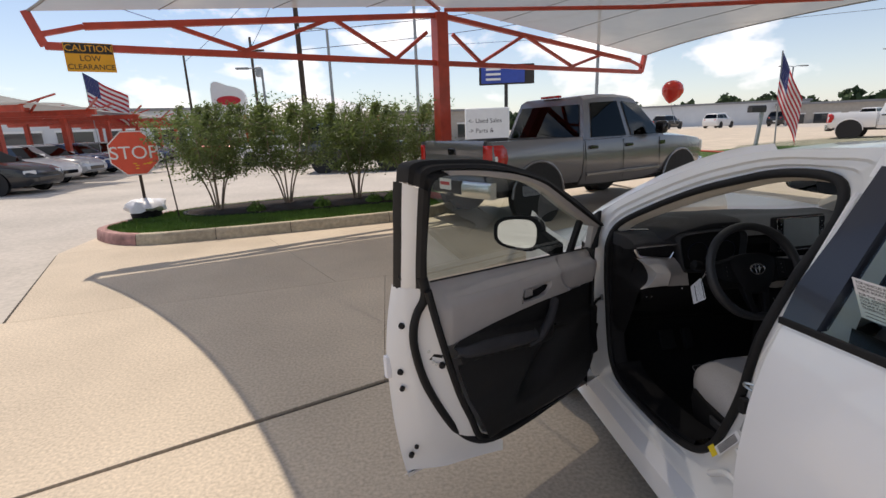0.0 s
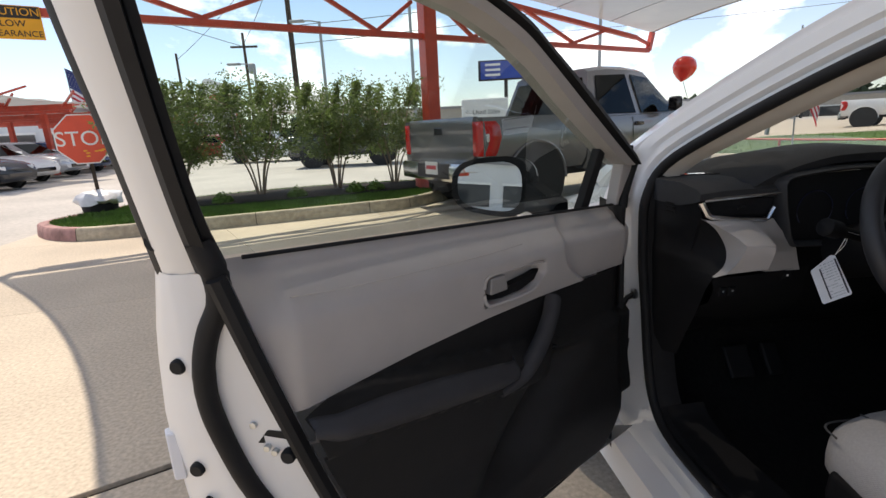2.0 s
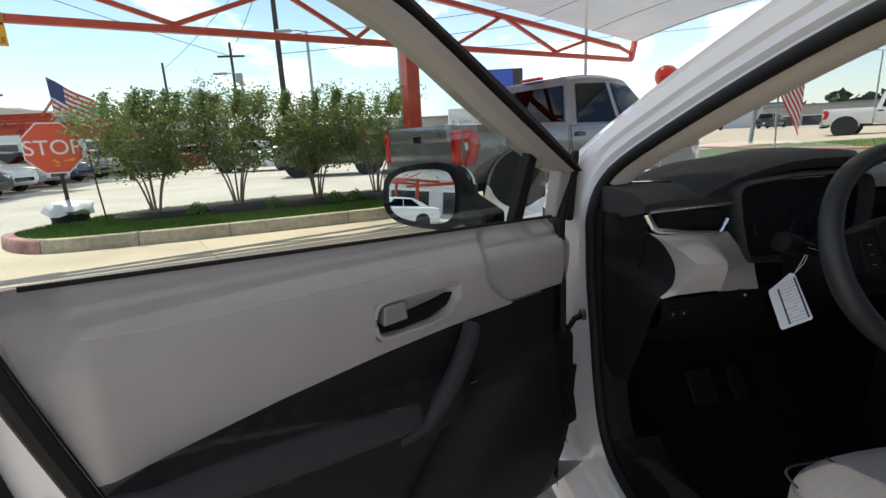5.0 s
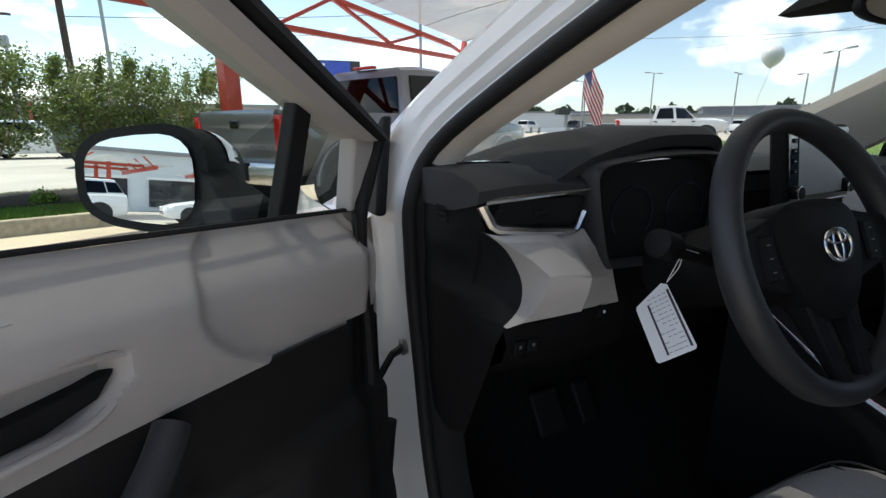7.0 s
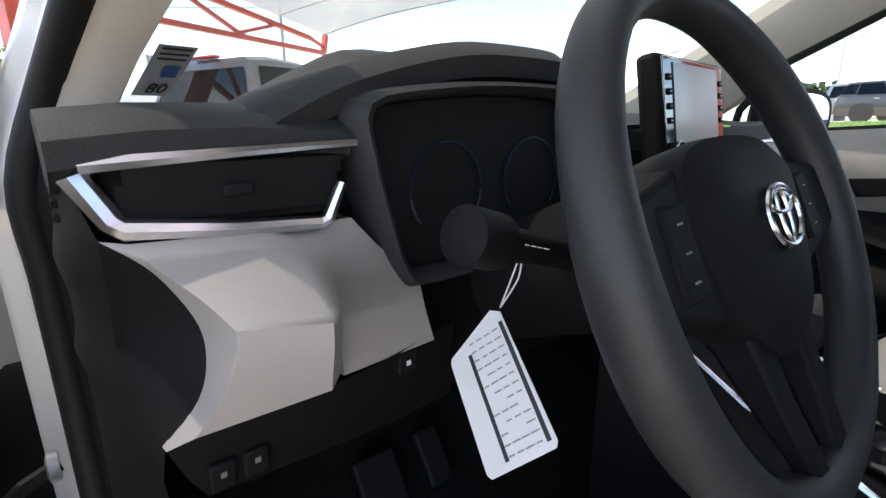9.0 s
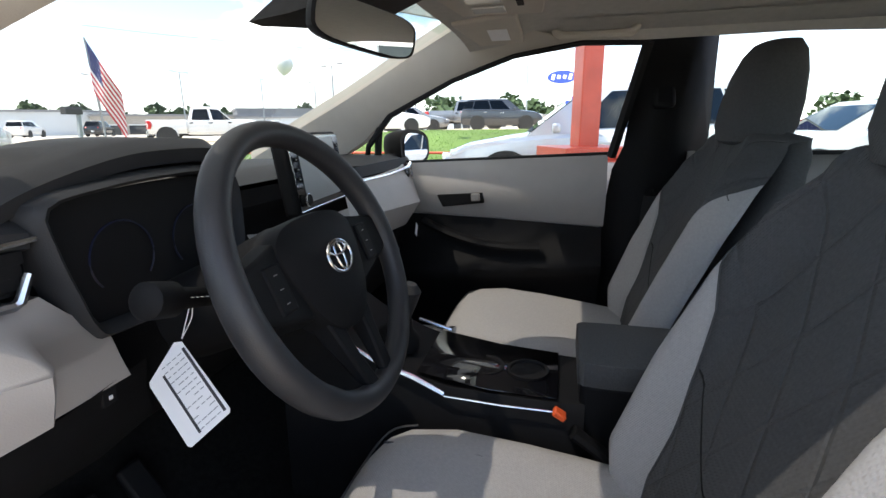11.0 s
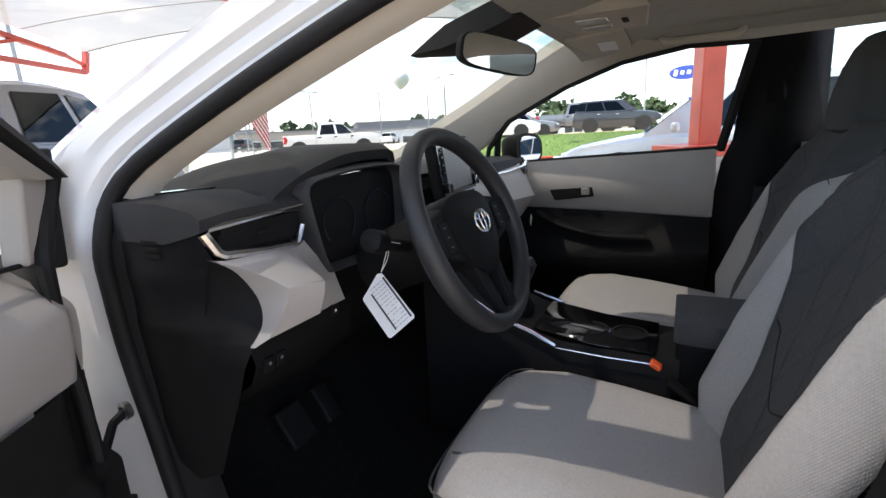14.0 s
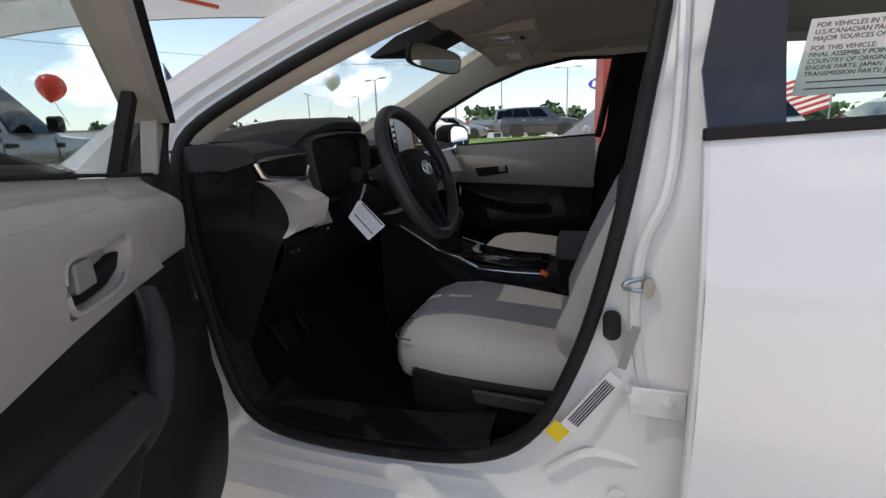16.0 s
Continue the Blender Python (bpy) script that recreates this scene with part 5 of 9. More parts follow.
bm = bmesh.new()
patch(bm, arm_pad, 40, 12)
pad_ = part("armrest_pad", bm, M_ARMPAD, door, "charcoal padded armrest", solid=0.004)
bm = bmesh.new()
tube(bm, [arm_pad(k / 30, 1.0) for k in range(31)], 0.0022, seg=6)
part("pad_seam", bm, M_RUBBER, pad_)
bm = bmesh.new()
tube(bm, smooth_line([dp(0.62, 0.140, 0.724), dp(0.575, 0.143, 0.733), dp(0.545, 0.142, 0.752), dp(0.50, 0.135, 0.785), dp(0.455, 0.120, 0.822), dp(0.43, 0.105, 0.845)], 6), [lerp(0.010, 0.017, smoothstep(k / 14)) for k in range(31)], seg=10)
part("pull_handle", bm, M_ARMPAD, door, "dark grey pull handle")
part("window_switches", boxed((0.12, 0.03, 0.006), Matrix.Translation(dp(0.50, 0.112, 0.750)) @ Matrix.Rotation(math.atan2(SD.y, SD.x), 4, "Z")), M_GLOSS, door, "gloss black switch panel", bevel=0.003)

# inside door handle in its cup
rim_ = smooth_line([dp(q, 0.1075 if q > 0.47 else 0.103, z) for q, z in ((0.618, 0.884), (0.616, 0.931), (0.55, 0.934), (0.47, 0.930), (0.445, 0.918), (0.466, 0.892), (0.50, 0.878), (0.57, 0.876))], 5, True)
bm = bmesh.new()
tube(bm, rim_, 0.0038, True, 8)
handle = part("handle_rim", bm, M_GREY, door, "light grey moulded rim round the handle recess")
bm = bmesh.new()
loft(bm, [[dp(q, n, z) for q, z in ((0.611, 0.884), (0.608, 0.899), (0.56, 0.900), (0.49, 0.908), (0.462, 0.914), (0.478, 0.894), (0.515, 0.883), (0.57, 0.880))] for n in (0.076, 0.098)])
part("recess_tray", bm, M_BLACK, handle, "black tray of the handle recess", bevel=0.003)
bm = bmesh.new()
loft(bm, [[dp(q, n, z) for q, z in ((0.612, 0.899), (0.610, 0.930), (0.572, 0.930), (0.568, 0.900))] for n in (0.085, 0.110, 0.113)])
part("lever", bm, M_LEVER, handle, "satin silver pull lever", bevel=0.005)

# check strap to the pillar
bm = bmesh.new()
tube(bm, [dp(0.10, 0.06, 0.705), Vector((-0.815, 2.155, 0.718)), Vector((-0.787, 2.162, 0.725))], 0.007, seg=6)
strap = part("check_strap", bm, M_RUBBER, door)
bm = bmesh.new()
turned(bm, [(0.008, 0), (0.014, 0.0), (0.015, 0.008), (0.009, 0.010), (0.008, 0.002)], Matrix.Translation((-0.787, 2.161, 0.725)) @ Matrix.Rotation(radians(-90), 4, "Y"), 14)
part("clip", bm, M_STEEL, strap)

# wing mirror on the open door
MU, MN, MV = (SD * 0.309 - ND * 0.951).normalized(), -(SD * 0.951 + ND * 0.309 + Vector((0, 0, 0.085))).normalized(), Vector((0, 0, 1))
MV = MU.cross(MN).normalized()
MV = MV if MV.z > 0 else -MV
bm = bmesh.new()
mc = dp(0.240, -0.265, 1.028)
rings = shell_mirror(bm, mc, 0.122, 0.080, 0.150, MU, MV, MN)
wing = part("wing_mirror", bm, M_BLACK, door, "black wing mirror with a white cap")
bm = bmesh.new()
ngon(bm, [mc + (p - mc) * 0.88 - MN * 0.004 for p in rings[0]])
part("mirror_glass", bm, M_MIRROR, wing)
bm = bmesh.new()
cap_rings = []
for sc, d in ((0.975, 0.36), (0.955, 0.46), (0.86, 0.66), (0.74, 0.82), (0.38, 1.03)):
    cap_rings.append([mc + MU * (math.copysign(abs(math.cos(a)) ** 0.65, math.cos(a)) * 0.123 * sc) + MV * (abs(math.sin(a)) ** 0.65 * 0.082 * sc * (1 - 0.12 * math.cos(a))) + MN * (d * 0.147) for a in (math.pi * (0.06 + 0.88 * i / 14) for i in range(15))])
loft(bm, cap_rings, False, False)
part("mirror_cap", bm, M_WHITE, wing, "white painted cap")
bm = bmesh.new()
loft(bm, [[mc - MU * 0.09 + MN * a + MV * b for a, b in ((0.01, -0.06), (0.07, -0.06), (0.07, 0.03), (0.01, 0.03))], [dp(s, -0.055, z) for s, z in ((0.235, 0.945), (0.16, 0.945), (0.16, 1.0), (0.235, 1.0))]])
part("mirror_arm", bm, M_BLACK, wing, bevel=0.01)


# ---- dashboard ----
def dash_top(x, y):
    """Upper surface of the dashboard."""
    base = 1.018 + 0.022 * smoothstep((y - 1.98) / 0.1) - 0.03 * smoothstep((y - 2.25) / 0.3)
    hood = smoothstep((x + 0.62) / 0.12) * (1 - smoothstep((x + 0.27) / 0.05))
    base += 0.06 * hood * smoothstep((2.55 - y) / 0.5)
    return base - 0.02 * smoothstep((x - 0.1) / 0.5)


bm = bmesh.new()
patch(bm, lambda u, v: (lambda x, y: Vector((x, y, dash_top(x, y))))(lerp(-0.735, 0.735, u), lerp(2.0, 2.66, v)), 60, 20)
dash = part("dashboard", bm, M_DASH, car, "charcoal dashboard with light grey trim")
FACE = [(2.0, 1.012), (1.985, 0.985), (2.0, 0.93), (2.02, 0.86), (2.03, 0.80), (2.08, 0.70), (2.2, 0.58), (2.33, 0.52)]
bm = bmesh.new()
loft(bm, [[Vector((x, y + (0.012 if -0.6 < x < -0.2 else 0), z)) for y, z in FACE] for x in (-0.735, -0.6, -0.56, -0.24, -0.2, 0.0, 0.3, 0.6, 0.735)], False, False)
part("dash_face", bm, M_BLACK, dash)
# left end: pad above the vent, end cap
bm = bmesh.new()
pad = []
for x in (-0.752, -0.745, -0.70, -0.64, -0.585, -0.565):
    e = 0.006 * ((x + 0.66) / 0.09) ** 2
    pad.append([Vector((x, y, z - e)) for y, z in ((1.990, 1.004), (1.972, 1.010), (1.970, 1.026), (1.985, 1.036), (2.05, 1.046), (2.15, 1.046), (2.24, 1.03), (2.24, 0.99), (2.05, 0.99))])
loft(bm, pad, True, True)
part("vent_pad", bm, M_DASH, dash)
for k in range(3):
    part("end_vent_slat", boxed((0.004, 0.035, 0.005), Matrix.Translation((-0.7505, 2.085, 0.965 + 0.010 * k))), M_CARPET, dash, smooth=False)
# grille in the pad
part("demister_grille", boxed((0.12, 0.025, 0.004), Matrix.Translation((-0.64, 2.13, 1.046)) @ Matrix.Rotation(radians(-12), 4, "Z")), M_GLOSS, dash, bevel=0.001)


def side_vent(mirror=1, shift=0.0):
    """Satin-framed side vent with dark slats."""
    f = lambda x, y, z: Vector((mirror * x + shift, y, z))
    bm = bmesh.new()
    line = [f(-0.562, 1.968, 1.013), f(-0.65, 1.970, 1.010), f(-0.738, 1.978, 1.006), f(-0.742, 1.980, 1.000), f(-0.727, 1.975, 0.972), f(-0.722, 1.970, 0.967), f(-0.66, 1.962, 0.960), f(-0.603, 1.955, 0.957), f(-0.597, 1.954, 0.960), f(-0.585, 1.952, 0.985)]
    r = [0.0035, 0.0045, 0.0065, 0.008, 0.008, 0.0075, 0.006, 0.0055, 0.0055, 0.004]
    tube(bm, line, r, seg=8)
    v = part("vent", bm, M_CHROME, dash, "satin silver vent surround")
    bm = bmesh.new()
    ngon(bm, [f(-0.735, 1.988, 1.004), f(-0.57, 1.980, 1.010), f(-0.59, 1.972, 0.962), f(-0.722, 1.980, 0.966)])
    part("vent_recess", bm, M_CARPET, v, smooth=False, solid=0.002)
    for k in range(3):
        bm = bmesh.new()
        span(bm, f(-0.728 + 0.005 * k, 1.976, 0.976 + 0.011 * k), f(-0.585 + 0.004 * k, 1.968, 0.974 + 0.012 * k), 0.002, 0.012)
        part("slat", bm, M_BLACK, v, smooth=False)
    bm = bmesh.new()
    span(bm, f(-0.665, 1.966, 0.985), f(-0.645, 1.965, 0.986), 0.006, 0.008)
    part("tab", bm, M_BLACK, v, bevel=0.002)
    return v


side_vent()
# light grey wrap below the vent
L = smooth_line([(-0.736, 1.972, 0.962), (-0.712, 1.960, 0.940), (-0.694, 1.950, 0.905), (-0.694, 1.940, 0.880), (-0.704, 1.934, 0.858), (-0.726, 1.934, 0.836)], 4)
fine_l = smooth_line(L, 6)
L8 = [fine_l[round(k * (len(fine_l) - 1) / 24)] for k in range(25)]


def folded(c):
    """Rounds a column of eight points above and below its crease."""
    return smooth_line(c[:3] + c[4:5], 4) + smooth_line(c[4:], 4)[1:]


M0 = [Vector(q) for q in ((-0.722, 1.967, 0.959), (-0.712, 1.945, 0.945), (-0.698, 1.918, 0.931), (-0.689, 1.900, 0.920), (-0.687, 1.897, 0.915), (-0.688, 1.900, 0.896), (-0.698, 1.910, 0.868), (-0.712, 1.920, 0.846))]
M1 = [Vector(q) for q in ((-0.640, 1.957, 0.956), (-0.640, 1.930, 0.945), (-0.640, 1.899, 0.932), (-0.641, 1.873, 0.920), (-0.641, 1.870, 0.915), (-0.640, 1.874, 0.896), (-0.638, 1.883, 0.876), (-0.636, 1.890, 0.861))]
M2 = [p + Vector((0.014, 0.016, 0)) for p in M1]
M3 = [Vector(q) for q in ((-0.598, 1.960, 0.956), (-0.599, 1.955, 0.945), (-0.600, 1.950, 0.932), (-0.602, 1.945, 0.920), (-0.602, 1.944, 0.915), (-0.602, 1.944, 0.896), (-0.602, 1.942, 0.862), (-0.602, 1.940, 0.838))]
R1 = [Vector(q) for q in ((-0.572, 1.966, 0.955), (-0.556, 1.969, 0.938), (-0.540, 1.972, 0.922), (-0.525, 1.973, 0.909), (-0.512, 1.974, 0.899), (-0.504, 1.970, 0.885), (-0.504, 1.960, 0.858), (-0.502, 1.952, 0.832))]
bm = bmesh.new()
loft(bm, [c + [c[-1] + Vector((0, 0.05, -0.003))] for c in [[p + Vector((-0.004, 0.03, 0)) for p in L8], L8] + [folded(q) for q in (M0, M1, M2, M3, R1)] + [[p + Vector((0, 0.03, 0)) for p in folded(R1)]]], False, False)
part("trim_wrap", bm, M_GREY, dash, "light grey grained trim wrap", sharp=52)
# black end cover that follows the wrap's edge back to the door opening
edge = [Vector((-0.745, 1.985, 1.004)), Vector((-0.742, 1.980, 0.985))] + L + [Vector((-0.728, 1.955, 0.80)), Vector((-0.722, 1.985, 0.74)), Vector((-0.716, 2.03, 0.66)), Vector((-0.712, 2.07, 0.58))]
rear = [Vector((-0.752, 2.20, p.z)) for p in edge]
bm = bmesh.new()
rings = []
for f in (0.0, 0.08, 0.22, 0.4, 0.6, 0.8, 1.0):
    rings.append([a.lerp(b, f) + Vector((-0.030 * math.sin(math.pi * min(f * 1.15, 1)) * min(1.0, max(0.0, (a.x + 0.745) / 0.04)), 0.004, 0)) for a, b in zip(edge, rear)])
loft(bm, rings, False, False)
part("end_cap", bm, M_BLACK, dash, "black end cover", sharp=60)
# lower panel with switches and the fuse cover
bm = bmesh.new()
loft(bm, [[(-0.726, 1.945, 0.832), (-0.65, 1.936, 0.834), (-0.58, 1.94, 0.836), (-0.47, 1.96, 0.838)], [(-0.715, 1.950, 0.80), (-0.65, 1.945, 0.80), (-0.58, 1.95, 0.80), (-0.47, 1.968, 0.80)], [(-0.70, 1.985, 0.755), (-0.65, 1.985, 0.75), (-0.58, 1.985, 0.745), (-0.45, 1.99, 0.74)], [(-0.70, 2.10, 0.68), (-0.65, 2.10, 0.67), (-0.58, 2.10, 0.66), (-0.45, 2.10, 0.65)]], False, False)
low = part("lower_cover", bm, M_BLACK, dash, "black lower cover with switches")
for x in (-0.695, -0.672):
    part("switch", boxed((0.018, 0.008, 0.024), Matrix.Translation((x, 1.948, 0.795)) @ Matrix.Rotation(radians(12), 4, "X")), M_BLACK, low, bevel=0.002)
    part("symbol", boxed((0.004, 0.0006, 0.005), Matrix.Translation((x, 1.9432, 0.797)) @ Matrix.Rotation(radians(12), 4, "X")), M_POLE, low, smooth=False)
part("switch", boxed((0.02, 0.006, 0.02), Matrix.Translation((-0.535, 1.951, 0.822))), M_BLACK, low, bevel=0.002)
part("symbol", boxed((0.0045, 0.0006, 0.0045), Matrix.Translation((-0.535, 1.9475, 0.822))), M_PAPER, low, smooth=False)

# instrument hood and cluster
bm = bmesh.new()
BZ = [(-0.548, 1.04), (-0.49, 1.052), (-0.40, 1.058), (-0.30, 1.056), (-0.262, 1.04), (-0.256, 0.98), (-0.268, 0.91), (-0.34, 0.888), (-0.49, 0.888), (-0.520, 0.90), (-0.535, 0.945), (-0.548, 1.0)]
bz = smooth_line([(x, 0, z) for x, z in BZ], 3, True)
cz = Vector((-0.40, 0, 0.97))
loft(bm, [[Vector((cz.x + (p.x - cz.x) * s, y, cz.z + (p.z - cz.z) * s)) for p in bz] for s, y in ((1.10, 2.0), (1.07, 1.965), (1.02, 1.958), (0.97, 1.965), (0.90, 2.04))], True, False)
part("cluster_bezel", bm, M_DASH, dash, "charcoal instrument bezel")
bm = bmesh.new()
ngon(bm, [Vector((cz.x + (p.x - cz.x) * 0.985, 1.985, cz.z + (p.z - cz.z) * 0.92)) for p in bz])
cl = part("instrument_display", bm, M_BLACK, dash, "unlit dark instrument display", smooth=False)
for cx in (-0.455, -0.33):
    bm = bmesh.new()
    tube(bm, [(cx + 0.045 * math.cos(a), 1.983, 0.965 + 0.045 * math.sin(a)) for a in (radians(-40 + 260 * k / 24) for k in range(25))], 0.0012, seg=5)
    part("gauge_ring", bm, M_FAINTBLUE, cl, "faint blue ring")
bm = bmesh.new()
HOOD = [(-0.63, 1.035), (-0.565, 1.066), (-0.486, 1.088), (-0.41, 1.100), (-0.305, 1.101), (-0.270, 1.094), (-0.262, 1.072)]
hl = smooth_line([(x, 0, z) for x, z in HOOD], 4)
loft(bm, [[Vector((p.x, 2.02, p.z - 0.032)) for p in hl], [Vector((p.x, 1.985, p.z - 0.028)) for p in hl], [Vector((p.x, 1.978, p.z - 0.012)) for p in hl], [Vector((p.x, 1.995, p.z)) for p in hl],
          [Vector((p.x + 0.01, 2.15, p.z + 0.002)) for p in hl], [Vector((p.x + 0.02, 2.35, p.z - 0.03)) for p in hl], [Vector((p.x + 0.02, 2.5, p.z - 0.075)) for p in hl]], False, False)
bm2 = bm
part("cluster_hood", bm2, M_DASH, dash, "charcoal hood over the instruments", solid=0.006)

# centre display
sm = Matrix.Translation((-0.03, 1.952, 1.032)) @ Matrix.Rotation(radians(5), 4, "Z") @ Matrix.Rotation(radians(-8), 4, "X")
disp = part("display", boxed((0.252, 0.03, 0.150), sm), M_BLACK, dash, "tablet-like centre display in a black housing", bevel=0.008)
part("display_face", boxed((0.236, 0.002, 0.136), sm @ Matrix.Translation((0, -0.0165, 0))), M_GLOSS, disp, bevel=0.0006)
# display pane, its reflected sky put into the colour
part("display_sky_sheen", boxed((0.176, 0.001, 0.118), sm @ Matrix.Translation((0, -0.0185, 0.004))), M_SCREEN_SHEEN, disp, smooth=False)
bm = bmesh.new()
fr = [sm @ Vector((x, -0.0165, z)) for x, z in ((-0.118, -0.068), (0.118, -0.068), (0.118, 0.068), (-0.118, 0.068))]
tube(bm, fr, 0.0015, True, 6)
part("display_rim", bm, M_CHROME, disp)
for x in (-0.103, 0.103):
    for z in (-0.01, 0.008, 0.026, 0.044):
        part("key", boxed((0.012, 0.003, 0.008), sm @ Matrix.Translation((x, -0.0185, z))), M_BLACK, disp, bevel=0.001)
        part("key_mark", boxed((0.006, 0.0006, 0.0015), sm @ Matrix.Translation((x, -0.0203, z))), M_PAPER, disp, smooth=False)
    bm = bmesh.new()
    turned(bm, [(0.011, 0.0), (0.011, 0.012), (0.0095, 0.014), (0.0, 0.014)], sm @ Matrix.Translation((x, -0.018, -0.048)) @ Matrix.Rotation(radians(90), 4, "X"), 18)
    k_ = part("knob", bm, M_BLACK, disp, "black knob with a silver rim")
    bm = bmesh.new()
    turned(bm, [(0.0118, 0.009), (0.0122, 0.0115), (0.0105, 0.0125)], sm @ Matrix.Translation((x, -0.018, -0.048)) @ Matrix.Rotation(radians(90), 4, "X"), 18)
    part("knob_ring", bm, M_CHROME, k_)
# passenger side: silver line, light wrap, vent
bm = bmesh.new()
loft(bm, [[(0.12, 1.975, 0.985), (0.35, 1.965, 0.985), (0.55, 1.97, 0.99), (0.70, 2.0, 0.995)], [(0.12, 1.955, 0.955), (0.35, 1.935, 0.945), (0.52, 1.925, 0.935), (0.66, 1.96, 0.945)], [(0.12, 1.945, 0.90), (0.35, 1.905, 0.895), (0.50, 1.885, 0.89), (0.60, 1.925, 0.90)], [(0.10, 1.97, 0.83), (0.35, 1.945, 0.82), (0.50, 1.935, 0.815), (0.60, 1.97, 0.83)]], False, False)
part("trim_wrap", bm, M_GREY, dash, "light grey passenger side trim")
bm = bmesh.new()
loft(bm, [[(-0.24, 1.965, 0.945), (-0.15, 1.955, 0.93), (0.12, 1.95, 0.93)], [(-0.23, 1.955, 0.90), (-0.15, 1.94, 0.87), (0.12, 1.94, 0.88)], [(-0.20, 1.98, 0.80), (-0.1, 1.95, 0.79), (0.10, 1.95, 0.80)]], False, False)
part("centre_stack", bm, M_GREY, dash)
bm = bmesh.new()
loft(bm, [[(-0.12, 1.938, 0.915), (0.10, 1.938, 0.915)], [(-0.12, 1.93, 0.83), (0.10, 1.93, 0.83)]], False, False)
part("climate_panel", bm, M_GLOSS, dash, "gloss black climate panel", solid=0.004)
bm = bmesh.new()
tube(bm, [(0.14, 1.962, 0.982), (0.40, 1.948, 0.982), (0.60, 1.952, 0.988), (0.675, 1.97, 0.995), (0.665, 1.962, 0.955), (0.615, 1.945, 0.948)], [0.004, 0.004, 0.005, 0.006, 0.006, 0.004], seg=6)
part("vent", bm, M_CHROME, dash, "satin silver vent surround")
bm = bmesh.new()
plate(bm, [(0.56, 1.955, 0.985), (0.665, 1.972, 0.988), (0.655, 1.966, 0.956), (0.60, 1.952, 0.953)], (0, 0.004, 0))
part("vent_recess", bm, M_GLOSS, dash, smooth=False)
bm = bmesh.new()
patch(bm, lambda u, v: (lerp(0.12, 0.62, u), 1.98 + 0.04 * v, lerp(0.83, 0.62, v)), 6, 4)
part("glovebox", bm, M_BLACK, dash, solid=0.01)
tagcard = part("air_tag", boxed((0.05, 0.001, 0.035), Matrix.Translation((0.50, 1.90, 0.80)) @ Matrix.Rotation(radians(25), 4, "Y") @ Matrix.Rotation(radians(10), 4, "Z")), M_PAPER, dash, "small paper tag", smooth=False)

# ---- steering wheel ----
TILT_W = radians(23)
WC = Vector((-0.39, 1.742, 0.953))
WX, WY, WN = Vector((1, 0, 0)), Vector((0, math.sin(TILT_W), math.cos(TILT_W))), Vector((0, -math.cos(TILT_W), math.sin(TILT_W)))


def wp(x, y, n=0.0):
    return WC + WX * x + WY * y + WN * n


bm = bmesh.new()
rim_line = [wp(0.176 * math.cos(a), 0.172 * math.sin(a) - 0.002 * (math.sin(a) < -0.8), 0.004 * math.cos(2 * a)) for a in (2 * math.pi * k / 64 for k in range(64))]
tube(bm, rim_line, [0.0155 + 0.0018 * max(0, math.cos(2 * (2 * math.pi * k / 64 - 0.5))) for k in range(64)], True, 14, up=WN, flat=1.12)
wheel = part("steering_wheel", bm, M_WHEELSKIN, car, "charcoal three-spoke steering wheel")
PADO = [(-0.092, 0.030), (-0.085, 0.052), (-0.055, 0.066), (0.0, 0.070), (0.055, 0.066), (0.085, 0.052), (0.092, 0.030), (0.078, -0.02), (0.055, -0.06), (0.022, -0.082), (-0.022, -0.082), (-0.055, -0.06), (-0.078, -0.02)]
po = smooth_line([(x, y, 0) for x, y in PADO], 4, True)
bm = bmesh.new()
loft(bm, [[wp(p.x * s, p.y * s - 0.004, n) for p in po] for s, n in ((1.0, -0.03), (1.0, -0.005), (0.97, 0.004), (0.8, 0.012), (0.4, 0.017), (0.05, 0.018))], True, True)
part("airbag_pad", bm, M_BLACK, wheel, "black airbag cover")
bm = bmesh.new()
for sgn in (-1, 1):
    loft(bm, [[wp(sgn * 0.165, y, n) for y, n in ((0.035, -0.006), (0.03, 0.008), (-0.02, 0.008), (-0.03, -0.006))], [wp(sgn * 0.12, y, n) for y, n in ((0.045, -0.02), (0.038, 0.004), (-0.035, 0.004), (-0.045, -0.02))], [wp(sgn * 0.07, y, n) for y, n in ((0.055, -0.03), (0.05, 0.0), (-0.05, 0.0), (-0.055, -0.03))]])
    loft(bm, [[wp(sgn * 0.035, -0.165, n) for n in (-0.006, 0.006)] + [wp(sgn * 0.010, -0.168, n) for n in (0.006, -0.006)], [wp(sgn * 0.045, -0.11, n) for n in (-0.02, 0.002)] + [wp(sgn * 0.022, -0.11, n) for n in (0.002, -0.02)], [wp(sgn * 0.055, -0.06, n) for n in (-0.03, 0.0)] + [wp(sgn * 0.025, -0.06, n) for n in (0.0, -0.03)]])
part("spokes", bm, M_BLACK, wheel, "black spokes", bevel=0.004)
for sgn in (-1, 1):
    part("switch_pad", boxed((0.03, 0.055, 0.006), Matrix.Translation(wp(sgn * 0.112, 0.0, 0.004)) @ Matrix((WX, WY, WN)).transposed().to_4x4()), M_BLACK, wheel, bevel=0.004)
    for k in range(3):
        part("button_mark", boxed((0.006, 0.0012, 0.0006), Matrix.Translation(wp(sgn * 0.112, -0.016 + 0.016 * k, 0.0074)) @ Matrix((WX, WY, WN)).transposed().to_4x4()), M_LEVER, wheel, smooth=False)
bm = bmesh.new()
def ell(rx, ry, cy=0.0, n=0.021, seg=32):
    return [wp(rx * math.cos(2 * math.pi * k / seg), 0.002 + cy + ry * math.sin(2 * math.pi * k / seg), n) for k in range(seg)]
